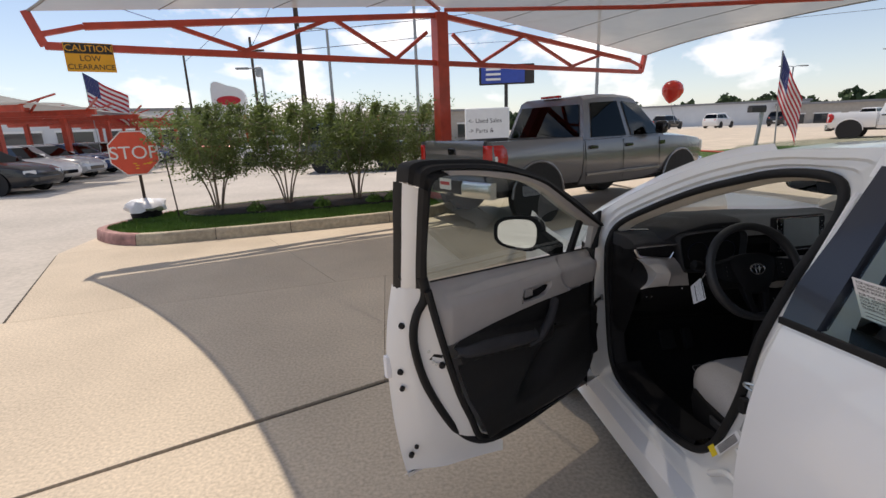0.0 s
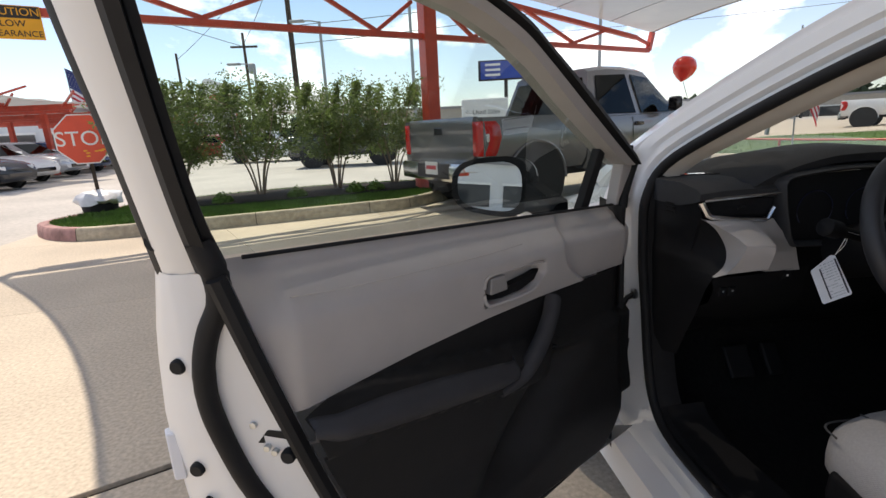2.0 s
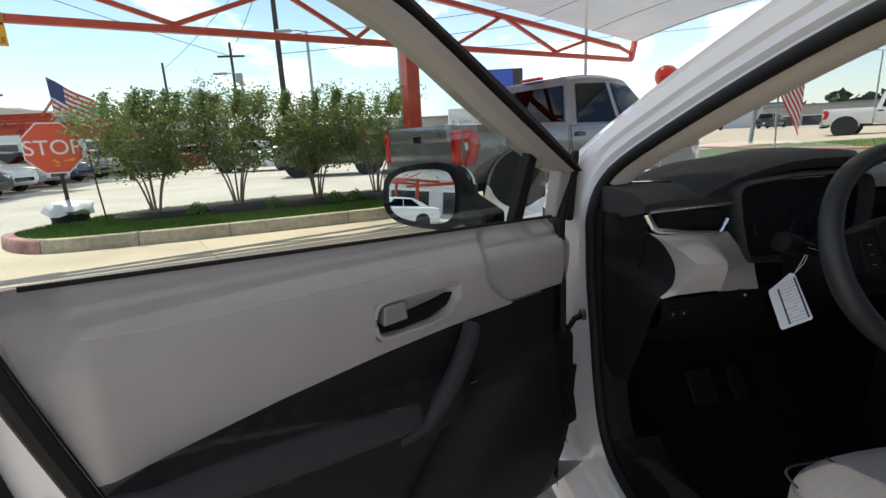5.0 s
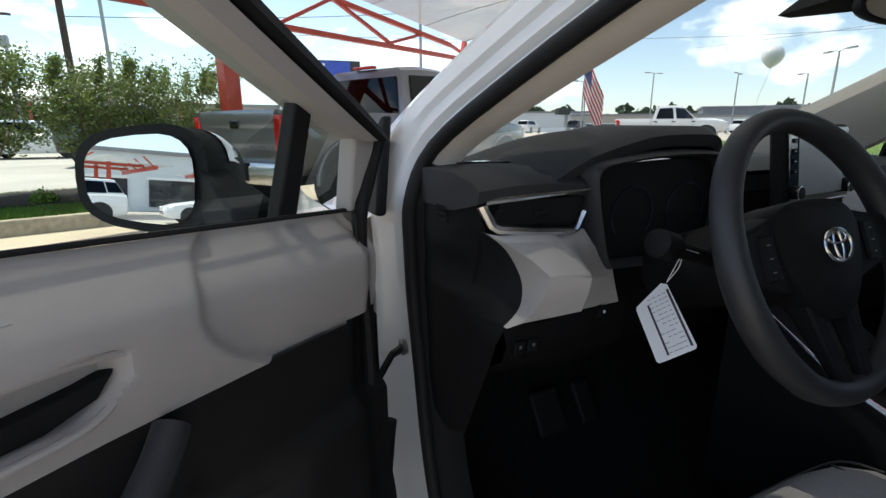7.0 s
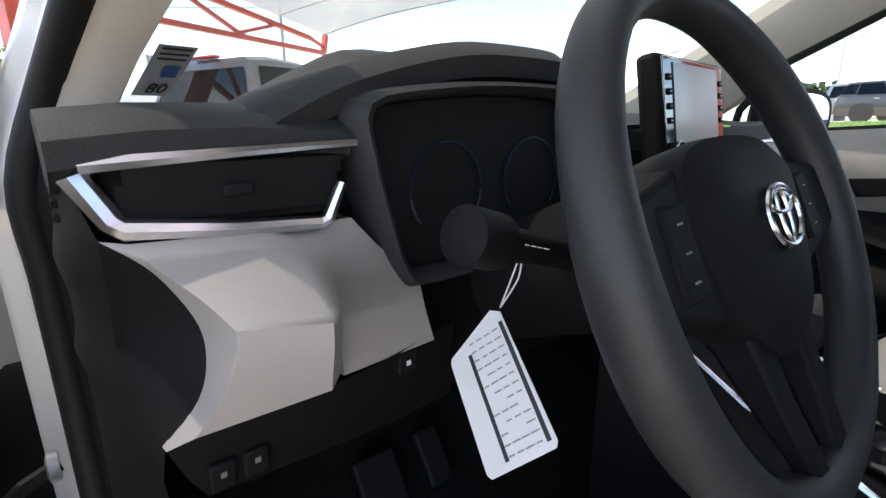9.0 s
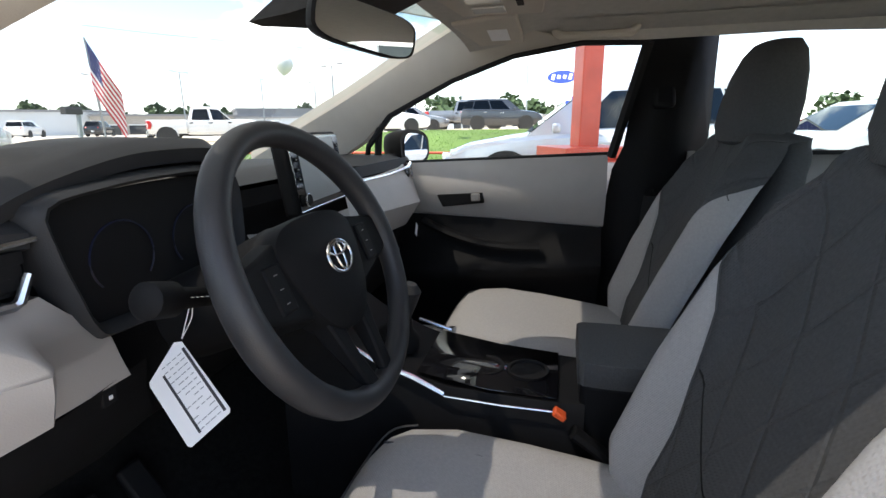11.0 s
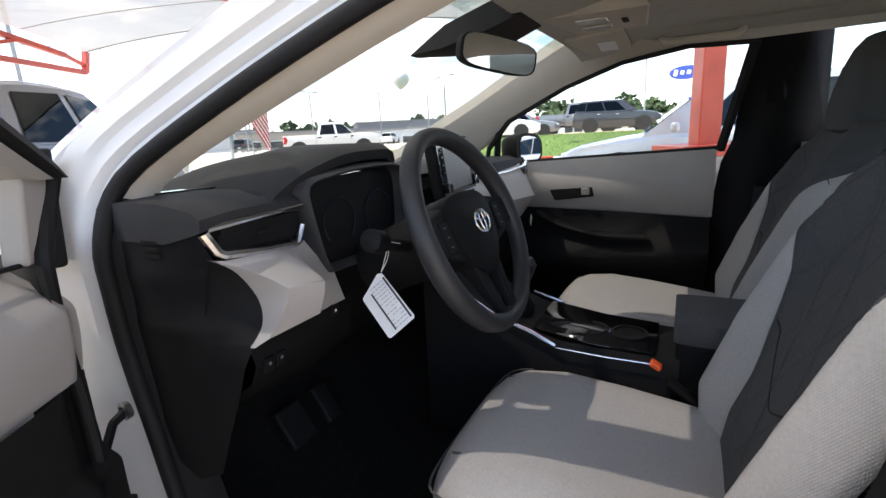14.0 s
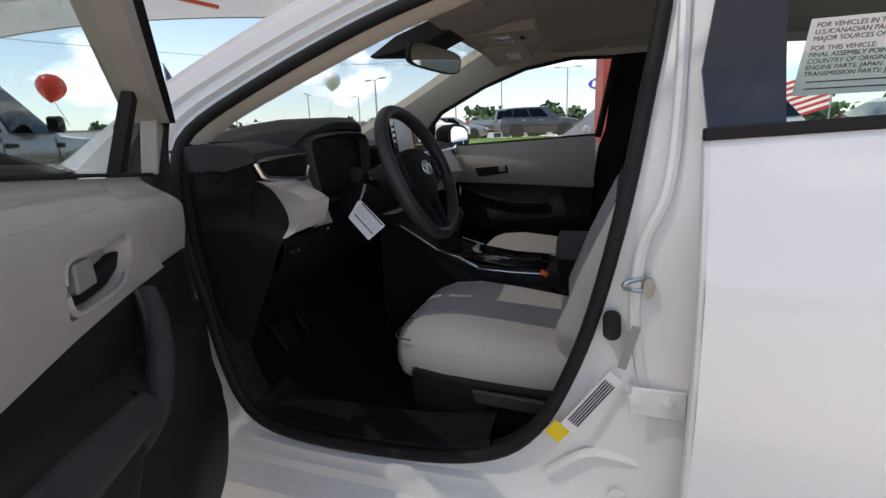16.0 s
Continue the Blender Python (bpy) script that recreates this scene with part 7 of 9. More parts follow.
SHAPES = {
    # length, width, height, belt, hood, wheel radius, front axle, rear axle, rows of (y, lower z, shoulder z, width share), cabin base front/rear, roof front/rear
    "sedan": dict(L=4.65, W=1.80, H=1.45, r=0.32, ax=(1.36, -1.34), prof=[(-2.30, 0.42, 0.86, 0.80), (-2.22, 0.28, 0.98, 0.90), (-1.8, 0.2, 1.02, 0.98), (-1.0, 0.18, 0.99, 1.0), (0.0, 0.18, 0.96, 1.0), (0.8, 0.18, 0.94, 1.0), (1.2, 0.18, 0.92, 0.99), (1.9, 0.2, 0.80, 0.94), (2.2, 0.25, 0.70, 0.86), (2.33, 0.36, 0.58, 0.74)], base=(1.12, -1.75), roof=(0.25, -0.95)),
    "suv": dict(L=4.8, W=1.92, H=1.75, r=0.37, ax=(1.42, -1.40), prof=[(-2.38, 0.45, 1.0, 0.86), (-2.32, 0.3, 1.12, 0.94), (-1.9, 0.25, 1.14, 0.99), (-1.0, 0.24, 1.12, 1.0), (0.0, 0.24, 1.09, 1.0), (0.9, 0.24, 1.08, 1.0), (1.3, 0.24, 1.06, 0.99), (1.95, 0.26, 0.98, 0.95), (2.25, 0.3, 0.86, 0.88), (2.38, 0.42, 0.7, 0.78)], base=(1.15, -2.28), roof=(0.35, -1.95)),
    "crossover": dict(L=4.7, W=1.88, H=1.66, r=0.35, ax=(1.40, -1.38), prof=[(-2.34, 0.45, 0.95, 0.86), (-2.28, 0.3, 1.06, 0.94), (-1.9, 0.24, 1.08, 0.99), (-1.0, 0.22, 1.04, 1.0), (0.0, 0.22, 1.00, 1.0), (0.9, 0.22, 0.97, 1.0), (1.3, 0.22, 0.93, 0.99), (1.95, 0.24, 0.82, 0.94), (2.22, 0.28, 0.72, 0.87), (2.34, 0.38, 0.60, 0.76)], base=(1.15, -2.2), roof=(0.25, -1.75)),
    "boxy": dict(L=4.4, W=1.9, H=1.85, r=0.40, ax=(1.30, -1.25), prof=[(-2.1, 0.5, 1.1, 0.92), (-2.05, 0.42, 1.16, 0.98), (-1.0, 0.4, 1.16, 1.0), (0.0, 0.4, 1.15, 1.0), (0.8, 0.4, 1.14, 1.0), (1.2, 0.45, 1.12, 0.98), (1.9, 0.5, 1.06, 0.92), (2.05, 0.6, 0.9, 0.85)], base=(0.72, -2.02), roof=(0.42, -1.95)),
}


def make_car(kind, name, label, colour, glass_mat=None):
    """A parked car, standing on the ground at the origin and facing +y."""
    s = SHAPES[kind]
    glass_mat = glass_mat or M_GLASS_B
    top = thing(name, (0, 0, 0), label, "car")
    hw = s["W"] / 2
    bm = bmesh.new()
    rings = []
    for y, zb, zs, k in s["prof"]:
        w = hw * k
        half = [(w * 0.90, zb), (w * 0.985, zb + 0.10), (w, lerp(zb, zs, 0.55)), (w * 0.975, zs - 0.05), (w * 0.90, zs), (w * 0.5, zs + 0.035), (0.0, zs + 0.045)]
        rings.append([Vector((-x, y, z)) for x, z in half] + [Vector((x, y, z)) for x, z in reversed(half[:-1])])
    loft(bm, rings)
    body = part("body", bm, colour, top)
    bf, br = s["base"]
    rf, rr = s["roof"]
    zb = lambda y: table(y, [(p[0], p[2]) for p in s["prof"]]) - 0.01
    H = s["H"]
    wb, wt = hw * 0.93, hw * 0.68
    A = [Vector((sg * wb * (0.94 if y > 0 else 0.93), y, zb(y))) for sg, y in ((-1, bf), (1, bf), (1, br), (-1, br))]
    B = [Vector((sg * wt, y, H - 0.045)) for sg, y in ((-1, rf), (1, rf), (1, rr), (-1, rr))]
    def mid(a, b, n):
        return [a.lerp(b, k / n) for k in range(n + 1)]
    def loop(P, lift=0.0, bow=0.0):
        left = mid(P[0], P[3], 6)
        right = mid(P[2], P[1], 6)
        for i, q in enumerate(left + right):
            q.z += lift * math.sin(math.pi * (i % 7) / 6)
            q.x += math.copysign(bow * math.sin(math.pi * (i % 7) / 6), q.x)
        return left + right
    bm = bmesh.new()
    r1, r2 = loop(A, 0, 0.03), loop(B, 0.03, 0.02)
    r3 = [Vector((p.x * 0.80, p.y * 0.97 + (rf + rr) / 2 * 0.03, p.z + 0.035)) for p in r2]
    loft(bm, [r1, r2, r3])
    part("cabin", bm, colour, top)
    n7 = 7
    def pane_on(i0, i1, lo, hi, nm="window"):
        for side in (0, 1):
            ii = [(side * n7 + (k if side == 0 else 6 - k)) for k in (i0, i1)]
            bmw = bmesh.new()
            a, b = r1[ii[0]], r1[ii[1]]
            c, d = r2[ii[1]], r2[ii[0]]
            q = [a.lerp(d, lo), b.lerp(c, lo), b.lerp(c, hi), a.lerp(d, hi)]
            ctr = sum(q, Vector()) / 4
            out = Vector((math.copysign(1, ctr.x), 0, 0.3)).normalized() * 0.012
            q = [ctr + (p - ctr) * 0.94 + out for p in q]
            ngon(bmw, q)
            part(nm, bmw, glass_mat, top, smooth=False, solid=0.004)
    pane_on(1, 3, 0.10, 0.90)
    pane_on(3, 5, 0.10, 0.90)
    if kind != "sedan":
        pane_on(5, 6, 0.14, 0.88)
    for (i, j), f in (((0, 13), 1), ((6, 7), -1)):
        bmw = bmesh.new()
        a, b, c, d = r1[i], r1[j], r2[j], r2[i]
        q = [a.lerp(d, 0.08), b.lerp(c, 0.08), b.lerp(c, 0.94), a.lerp(d, 0.94)]
        ctr = sum(q, Vector()) / 4
        out = Vector((0, f * 0.6, 0.8)).normalized() * 0.012
        ngon(bmw, [ctr + (p - ctr) * 0.93 + out for p in q])
        part("windscreen" if f > 0 else "rear_window", bmw, glass_mat, top, smooth=False, solid=0.004)
    for sg in (-1, 1):
        for y in s["ax"]:
            bmw = bmesh.new()
            turned(bmw, [(s["r"] * 1.18, 0.0), (s["r"] * 1.18, 0.02), (0.0, 0.02)], Matrix.Translation((sg * (hw * 0.985), y, s["r"] * 1.02)) @ Matrix.Rotation(radians(90 * sg), 4, "Y"), 22)
            part("wheel_arch", bmw, M_TYRE, top)
        yf, yr = s["prof"][-2][0], s["prof"][1][0]
        part("headlamp", boxed((0.34, 0.16, 0.13), Matrix.Translation((sg * hw * 0.66, yf + 0.0, s["prof"][-2][2] - 0.06)) @ Matrix.Rotation(radians(-28 * sg), 4, "Z")), M_LAMPCLEAR, top, bevel=0.03)
        part("tail_lamp", boxed((0.30, 0.12, 0.15), Matrix.Translation((sg * hw * 0.72, yr + 0.01, s["prof"][1][2] - 0.12)) @ Matrix.Rotation(radians(18 * sg), 4, "Z")), M_LAMPRED, top, bevel=0.03)
        part("wing_mirror", boxed((0.20, 0.11, 0.13), Matrix.Translation((sg * (hw + 0.07), bf - 0.42, zb(bf) + 0.13))), colour, top, bevel=0.035)
        for y in (0.05, -0.95):
            part("door_handle", boxed((0.02, 0.18, 0.03), Matrix.Translation((sg * hw * 0.995, y, zb(y) - 0.12))), M_CHROME if kind == "suv" else colour, top, bevel=0.008)
    part("grille", boxed((hw * 0.95, 0.06, 0.14), Matrix.Translation((0, s["prof"][-1][0] - 0.01, s["prof"][-1][1] + 0.08))), M_GLOSS, top, bevel=0.02)
    part("plate", boxed((0.31, 0.012, 0.155), Matrix.Translation((0, s["prof"][0][0] - 0.008, s["prof"][0][1] + 0.14))), M_SIGNWHITE, top, smooth=False)
    wheel_set(top, [(sg * (hw - 0.105), y) for sg in (-1, 1) for y in s["ax"]], s["r"], 0.22)
    return top


def make_pickup(name, label, colour, detail=True):
    """A crew-cab pickup facing +y, its rear bumper at y = 0."""
    top = thing(name, (0, 0, 0), label, "pickup truck")
    hw, r = 1.0, 0.41
    rings = []
    bm = bmesh.new()
    def sec(y, zb, zs, k, crown=0.03):
        w = hw * k
        half = [(w * 0.90, zb), (w * 0.975, zb + 0.12), (w, lerp(zb, zs, 0.5)), (w * 0.995, zs - 0.12), (w * 0.965, zs - 0.02), (w * 0.90, zs), (w * 0.5, zs + crown), (0, zs + crown * 1.3)]
        return [Vector((-x, y, z)) for x, z in half] + [Vector((x, y, z)) for x, z in reversed(half[:-1])]
    loft(bm, [sec(1.98, 0.50, 1.23, 0.985), sec(2.6, 0.48, 1.24, 0.99), (sec(3.6, 0.48, 1.25, 0.99)), sec(4.15, 0.5, 1.24, 0.99), sec(4.9, 0.55, 1.20, 0.975, 0.06), sec(5.45, 0.58, 1.14, 0.93, 0.05), sec(5.66, 0.62, 1.02, 0.86), sec(5.76, 0.66, 0.92, 0.78)])
    body = part("body", bm, colour, top)
    # bed: two walls, floor, headboard
    for sg in (-1, 1):
        bm = bmesh.new()
        loft(bm, [[Vector((sg * hw * a, y, z)) for a, z in ((0.90, 0.55), (0.975, 0.68), (1.0, 0.95), (0.985, 1.20), (0.95, 1.27), (0.84, 1.27), (0.83, 0.72))] for y in (0.10, 0.14, 1.0, 1.95)])
        bed = part("bed_side", bm, colour, top)
        # swollen arch lip
        bm = bmesh.new()
        tube(bm, [Vector((sg * (hw + 0.002), 0.98 + 0.53 * math.cos(a), r + 0.02 + 0.52 * math.sin(a))) for a in (math.pi * k / 16 for k in range(17))], 0.022, seg=8)
        part("arch_lip", bm, colour, top)
        bm = bmesh.new()
        tube(bm, [Vector((sg * (hw - 0.012), 4.72 + 0.53 * math.cos(a), r + 0.02 + 0.52 * math.sin(a))) for a in (math.pi * k / 16 for k in range(17))], 0.022, seg=8)
        part("arch_lip", bm, colour, top)
        for y in (0.98, 4.72):
            bm = bmesh.new()
            turned(bm, [(0.51, 0.0), (0.51, 0.016), (0.0, 0.016)], Matrix.Translation((sg * (hw - 0.012), y, r + 0.02)) @ Matrix.Rotation(radians(90 * sg), 4, "Y"), 28)
            part("wheel_arch", bm, M_TYRE, top)
    bm = boxed((1.66, 1.9, 0.05), Matrix.Translation((0, 1.05, 0.74)))
    part("bed_floor", bm, M_BLACK, top, smooth=False)
    bm = bmesh.new()
    loft(bm, [[Vector((x, y, z)) for y, z in ((0.10, 0.70), (0.075, 0.74), (0.07, 1.0), (0.085, 1.05), (0.075, 1.10), (0.07, 1.24), (0.09, 1.285), (0.15, 1.285), (0.16, 0.70))] for x in (-0.80, -0.4, 0, 0.4, 0.80)])
    gate = part("tailgate", bm, colour, top)
    part("gate_handle", boxed((0.20, 0.02, 0.10), Matrix.Translation((0, 0.072, 1.12))), M_GLOSS, gate, bevel=0.012)
    for k in range(6):
        part("badge_bar", boxed((0.062, 0.006, 0.05), Matrix.Translation((0.30 + 0.082 * k, 0.068, 0.865))), colour, gate, bevel=0.004)
    for sg in (-1, 1):
        bm = bmesh.new()
        loft(bm, [[Vector((sg * x, y, z)) for x, y in ((0.80, 0.07), (0.93, 0.075), (0.985, 0.12), (1.003, 0.20), (1.003, w2))] for z, w2 in ((0.80, 0.26), (0.86, 0.30), (1.02, 0.36), (1.16, 0.33), (1.22, 0.26))], False, False)
        lamp = part("tail_lamp", bm, M_LAMPRED, top, "red and clear tail lamp", solid=0.012)
        part("reverse_lens", boxed((0.05, 0.09, 0.10), Matrix.Translation((sg * 0.975, 0.17, 1.02)) @ Matrix.Rotation(radians(30 * sg), 4, "Z")), M_LAMPCLEAR, lamp, bevel=0.012)
    bm = bmesh.new()
    loft(bm, [[Vector((x, y, z)) for y, z in ((-0.02 + 0.06 * (abs(x) > 0.9), 0.46), (-0.05 + 0.08 * (abs(x) > 0.9), 0.52), (-0.05 + 0.08 * (abs(x) > 0.9), 0.66), (-0.01 + 0.06 * (abs(x) > 0.9), 0.70), (0.14, 0.70), (0.14, 0.46))] for x in (-1.0, -0.93, -0.42, -0.40, 0.40, 0.42, 0.93, 1.0)])
    bumper = part("rear_bumper", bm, M_CHROME, top, "silver steel step bumper")
    part("bumper_step", boxed((0.80, 0.05, 0.20), Matrix.Translation((0, -0.035, 0.60))), M_BLACK, bumper, bevel=0.01)
    plate_ = part("plate", boxed((0.31, 0.01, 0.17), Matrix.Translation((0.0, -0.068, 0.635))), M_SIGNWHITE, bumper, "white dealer plate with a dark red bar", smooth=False)
    part("plate_bar", boxed((0.25, 0.004, 0.05), Matrix.Translation((0.0, -0.075, 0.645))), M_FLAGRED, bumper, smooth=False)
    part("hitch", boxed((0.10, 0.30, 0.10), Matrix.Translation((0, 0.05, 0.42))), M_BLACK, top, bevel=0.01)
    part("underbody", boxed((1.5, 5.0, 0.25), Matrix.Translation((0, 2.8, 0.55))), M_TYRE, top, smooth=False)
    # cab
    zb, H = 1.22, 1.93
    lo = [Vector((sg * 0.93, y, zb)) for sg, y in ((-1, 4.22), (-1, 3.25), (-1, 2.6), (-1, 2.02), (1, 2.02), (1, 2.6), (1, 3.25), (1, 4.22))]
    hi = [Vector((sg * 0.74, y, z)) for sg, y, z in ((-1, 3.50, H - 0.06), (-1, 3.1, H - 0.03), (-1, 2.6, H - 0.03), (-1, 2.20, H - 0.07), (1, 2.20, H - 0.07), (1, 2.6, H - 0.03), (1, 3.1, H - 0.03), (1, 3.50, H - 0.06))]
    tp = [Vector((p.x * 0.86, 2.85 + (p.y - 2.85) * 0.93, p.z + 0.055)) for p in hi]
    bm = bmesh.new()
    loft(bm, [lo, hi, tp])
    part("cab", bm, colour, top)
    def pane(q, out, mat_, nm, lab=""):
        c = sum(q, Vector()) / 4
        bm = bmesh.new()
        ngon(bm, [c + (p - c) * 0.9 + Vector(out) for p in q])
        return part(nm, bm, mat_, top, lab, smooth=False, solid=0.004)
    for sg, ix in ((-1, (0, 1, 2, 3)), (1, (7, 6, 5, 4))):
        a = [lo[i] for i in ix]
        b = [hi[i] for i in ix]
        pane([a[0].lerp(a[1], 0.06), a[1].lerp(a[2], 0.05), b[1].lerp(b[2], 0.05).lerp(a[1], 0.06), b[0].lerp(a[0], 0.10)], (sg * 0.014, 0, 0.006), M_GLASS_D, "window")
        pane([a[1].lerp(a[2], 0.15), a[2].lerp(a[3], 0.75), b[2].lerp(b[3], 0.8).lerp(a[2], 0.06), b[1].lerp(b[2], 0.15).lerp(a[1], 0.06)], (sg * 0.014, 0, 0.006), M_GLASS_B, "window")
        part("door_handle", boxed((0.035, 0.20, 0.06), Matrix.Translation((sg * 1.0, 3.12, 1.10))), M_GLOSS, top, bevel=0.015)
        part("door_handle", boxed((0.035, 0.20, 0.06), Matrix.Translation((sg * 1.0, 2.20, 1.10))), M_GLOSS, top, bevel=0.015)
        part("wing_mirror", boxed((0.20, 0.12, 0.22), Matrix.Translation((sg * 1.13, 3.82, 1.37))), M_GLOSS, top, bevel=0.04)
        part("side_badge", boxed((0.012, 0.16, 0.07), Matrix.Translation((sg * 1.0, 4.08, 1.10))), M_GLOSS, top, bevel=0.003)
        for y in (2.02, 2.98, 4.02):
            bm = bmesh.new()
            tube(bm, [Vector((sg * 0.998, y, 0.56)), Vector((sg * 1.002, y, 0.9)), Vector((sg * 0.975, y, 1.20))], 0.005, seg=5)
            part("door_gap", bm, M_TYRE, top)
        bm = bmesh.new()
        span(bm, (sg * 0.995, 2.05, 0.66), (sg * 0.995, 4.05, 0.66), 0.02, 0.05)
        part("rub_strip", bm, M_CHROME if False else colour, top, bevel=0.006)
    pane([lo[3], lo[4], hi[4].lerp(lo[4], 0.08), hi[3].lerp(lo[3], 0.08)], (0, -0.014, 0.004), M_GLASS_B, "rear_window")
    pane([lo[0], lo[7], hi[7].lerp(lo[7], 0.04), hi[0].lerp(lo[0], 0.04)], (0, 0.010, 0.010), M_GLASS_D, "windscreen")
    part("brake_lamp", boxed((0.42, 0.10, 0.04), Matrix.Translation((0, 2.22, H + 0.01))), M_LAMPRED, top, bevel=0.015)
    for sg in (-1, 1):
        part("headlamp", boxed((0.30, 0.2, 0.22), Matrix.Translation((sg * 0.72, 5.60, 0.98)) @ Matrix.Rotation(radians(-25 * sg), 4, "Z")), M_LAMPCLEAR, top, bevel=0.04)
    part("front_bumper", boxed((1.7, 0.16, 0.3), Matrix.Translation((0, 5.70, 0.60))), M_CHROME, top, bevel=0.05)
    part("grille", boxed((1.0, 0.08, 0.3), Matrix.Translation((0, 5.72, 0.88))), M_GLOSS, top, bevel=0.03)
    wheel_set(top, [(sg * (hw - 0.14), y) for sg in (-1, 1) for y in (0.98, 4.72)], r, 0.27)
    return top


SILVER = paint("grey_metallic_paint", (0.20, 0.20, 0.21), 0.5)
truck = make_pickup("pickup_truck", "grey metallic crew-cab pickup parked beside the canopy post", SILVER)
truck.matrix_basis = Matrix.Translation((-0.78, 7.85, 0)) @ Matrix.Rotation(radians(-63.3), 4, "Z") @ Matrix.Scale(1.024, 4)

P_WHITE = paint("white_paint", (0.78, 0.78, 0.78), 0.0)
P_BLACK = paint("black_paint", (0.015, 0.016, 0.02), 0.2)
P_GREY = paint("mid_grey_paint", (0.20, 0.21, 0.23), 0.4)
P_PALE = paint("pale_silver_paint", (0.55, 0.57, 0.60), 0.4)
P_RED = paint("dark_red_paint", (0.30, 0.015, 0.02), 0.2)
P_BLUE = paint("deep_blue_paint", (0.03, 0.06, 0.16), 0.3)
P_CHAR = paint("charcoal_paint", (0.045, 0.05, 0.06), 0.4)


def put(ob, x, y, heading, z=None):
    """Stands a vehicle on the ground, heading in degrees clockwise from +y."""
    ob.matrix_basis = Matrix.Translation((x, y, land(x, y) if z is None else z)) @ Matrix.Rotation(radians(-heading), 4, "Z")
    return ob


near_suv = put(make_car("crossover", "sport_utility", "pale silver crossover parked beyond the red canopy post", P_PALE, M_GLASS_D), 7.0, 0.95, -6)
# row under the far canopies in the west
black_sedan = put(make_car("sedan", "sedan", "glossy black sedan parked under the far canopy", P_BLACK), -14.9, 17.2, 95)
row_label = "parked sedan in the row under the far canopies"
row = [black_sedan]
for k, (colour, nm) in enumerate(((P_WHITE, "white"), (P_PALE, "silver"), (P_BLUE, "blue"), (P_GREY, "grey"))):
    c = make_car("sedan", "sedan", nm + " " + row_label, colour)
    c["group"] = "cars under the far canopies"
    put(c, -15.4 - 0.55 * (k + 1), 17.2 + 2.8 * (k + 1), 95)
    row.append(c)
black_sedan["group"] = "cars under the far canopies"
for k in range(6):
    m = Matrix.Translation((-17.7 - 0.75 * k, 31.2 + 2.8 * k, 0)) @ Matrix.Rotation(radians(-95), 4, "Z")
    copy_thing(row[(k * 2 + 1) % 5], m)
# behind the shrubs
jeep = put(make_car("boxy", "off_road_car", "dark boxy off-road car parked behind the shrubs", P_CHAR, M_GLASS_B), -2.9, 20.2, 95)
put(make_car("sedan", "sedan", "white sedan parked behind the shrubs", P_WHITE), -7.2, 26.5, 95)
put(make_car("sedan", "sedan", "red sedan parked far behind the shrubs", P_RED), -12.0, 33.0, 95)
# along the road in the east
white_pickup = make_pickup("pickup_truck", "white crew-cab pickup parked by the road", P_WHITE)
put(white_pickup, 20.9, 23.1, 143.5)
put(make_car("suv", "sport_utility", "dark charcoal crossover parked by the road", P_CHAR), 28.9, 5.2, 171)
blue_pickup = make_pickup("pickup_truck", "dark grey pickup parked behind the crossover", P_GREY)
put(blue_pickup, 32.0, 10.8, 171)
put(make_car("sedan", "sedan", "grey sedan parked by the road", P_GREY), 29.2, 10.9, 165)
put(make_car("sedan", "sedan", "white sedan near the lawn's edge", P_WHITE), 24.0, 10.7, 165)
far_white = put(make_car("suv", "sport_utility", "white sport utility car far across the road", P_WHITE), 40, 58, 60)
far_black = put(make_car("suv", "sport_utility", "black sport utility car far across the road", P_BLACK), 47, 56, 60)
for src, x, y, hd in ((far_white, 55, 52, 60), (far_black, 61, 50, 60), (far_white, 67, 45, 75), (far_black, 35, 61, 60), (far_white, 30, 64, 50), (far_black, 64, 20, 90), (far_white, 66, 12, 90), (far_black, 68, 6, 90), (far_white, 52, -4, 100), (far_black, 46, 40, 100)):
    copy_thing(src, Matrix.Translation((x, y, land(x, y))) @ Matrix.Rotation(radians(-hd), 4, "Z"))
# west and south, seen in the mirrors and in the rear window
put(make_car("suv", "sport_utility", "white sport utility car on the west side of the lot", P_WHITE), -25.0, 2.9, 2)
put(make_car("sedan", "sedan", "white sedan on the west side of the lot", P_WHITE), -24.0, -3.0, 0)
put(make_car("sedan", "sedan", "pale silver sedan on the south side", P_PALE, M_GLASS_D), 5.6, -6.5, -5)
put(make_car("sedan", "sedan", "silver sedan on the south side", P_PALE, M_GLASS_D), 9.0, -3.6, -10)

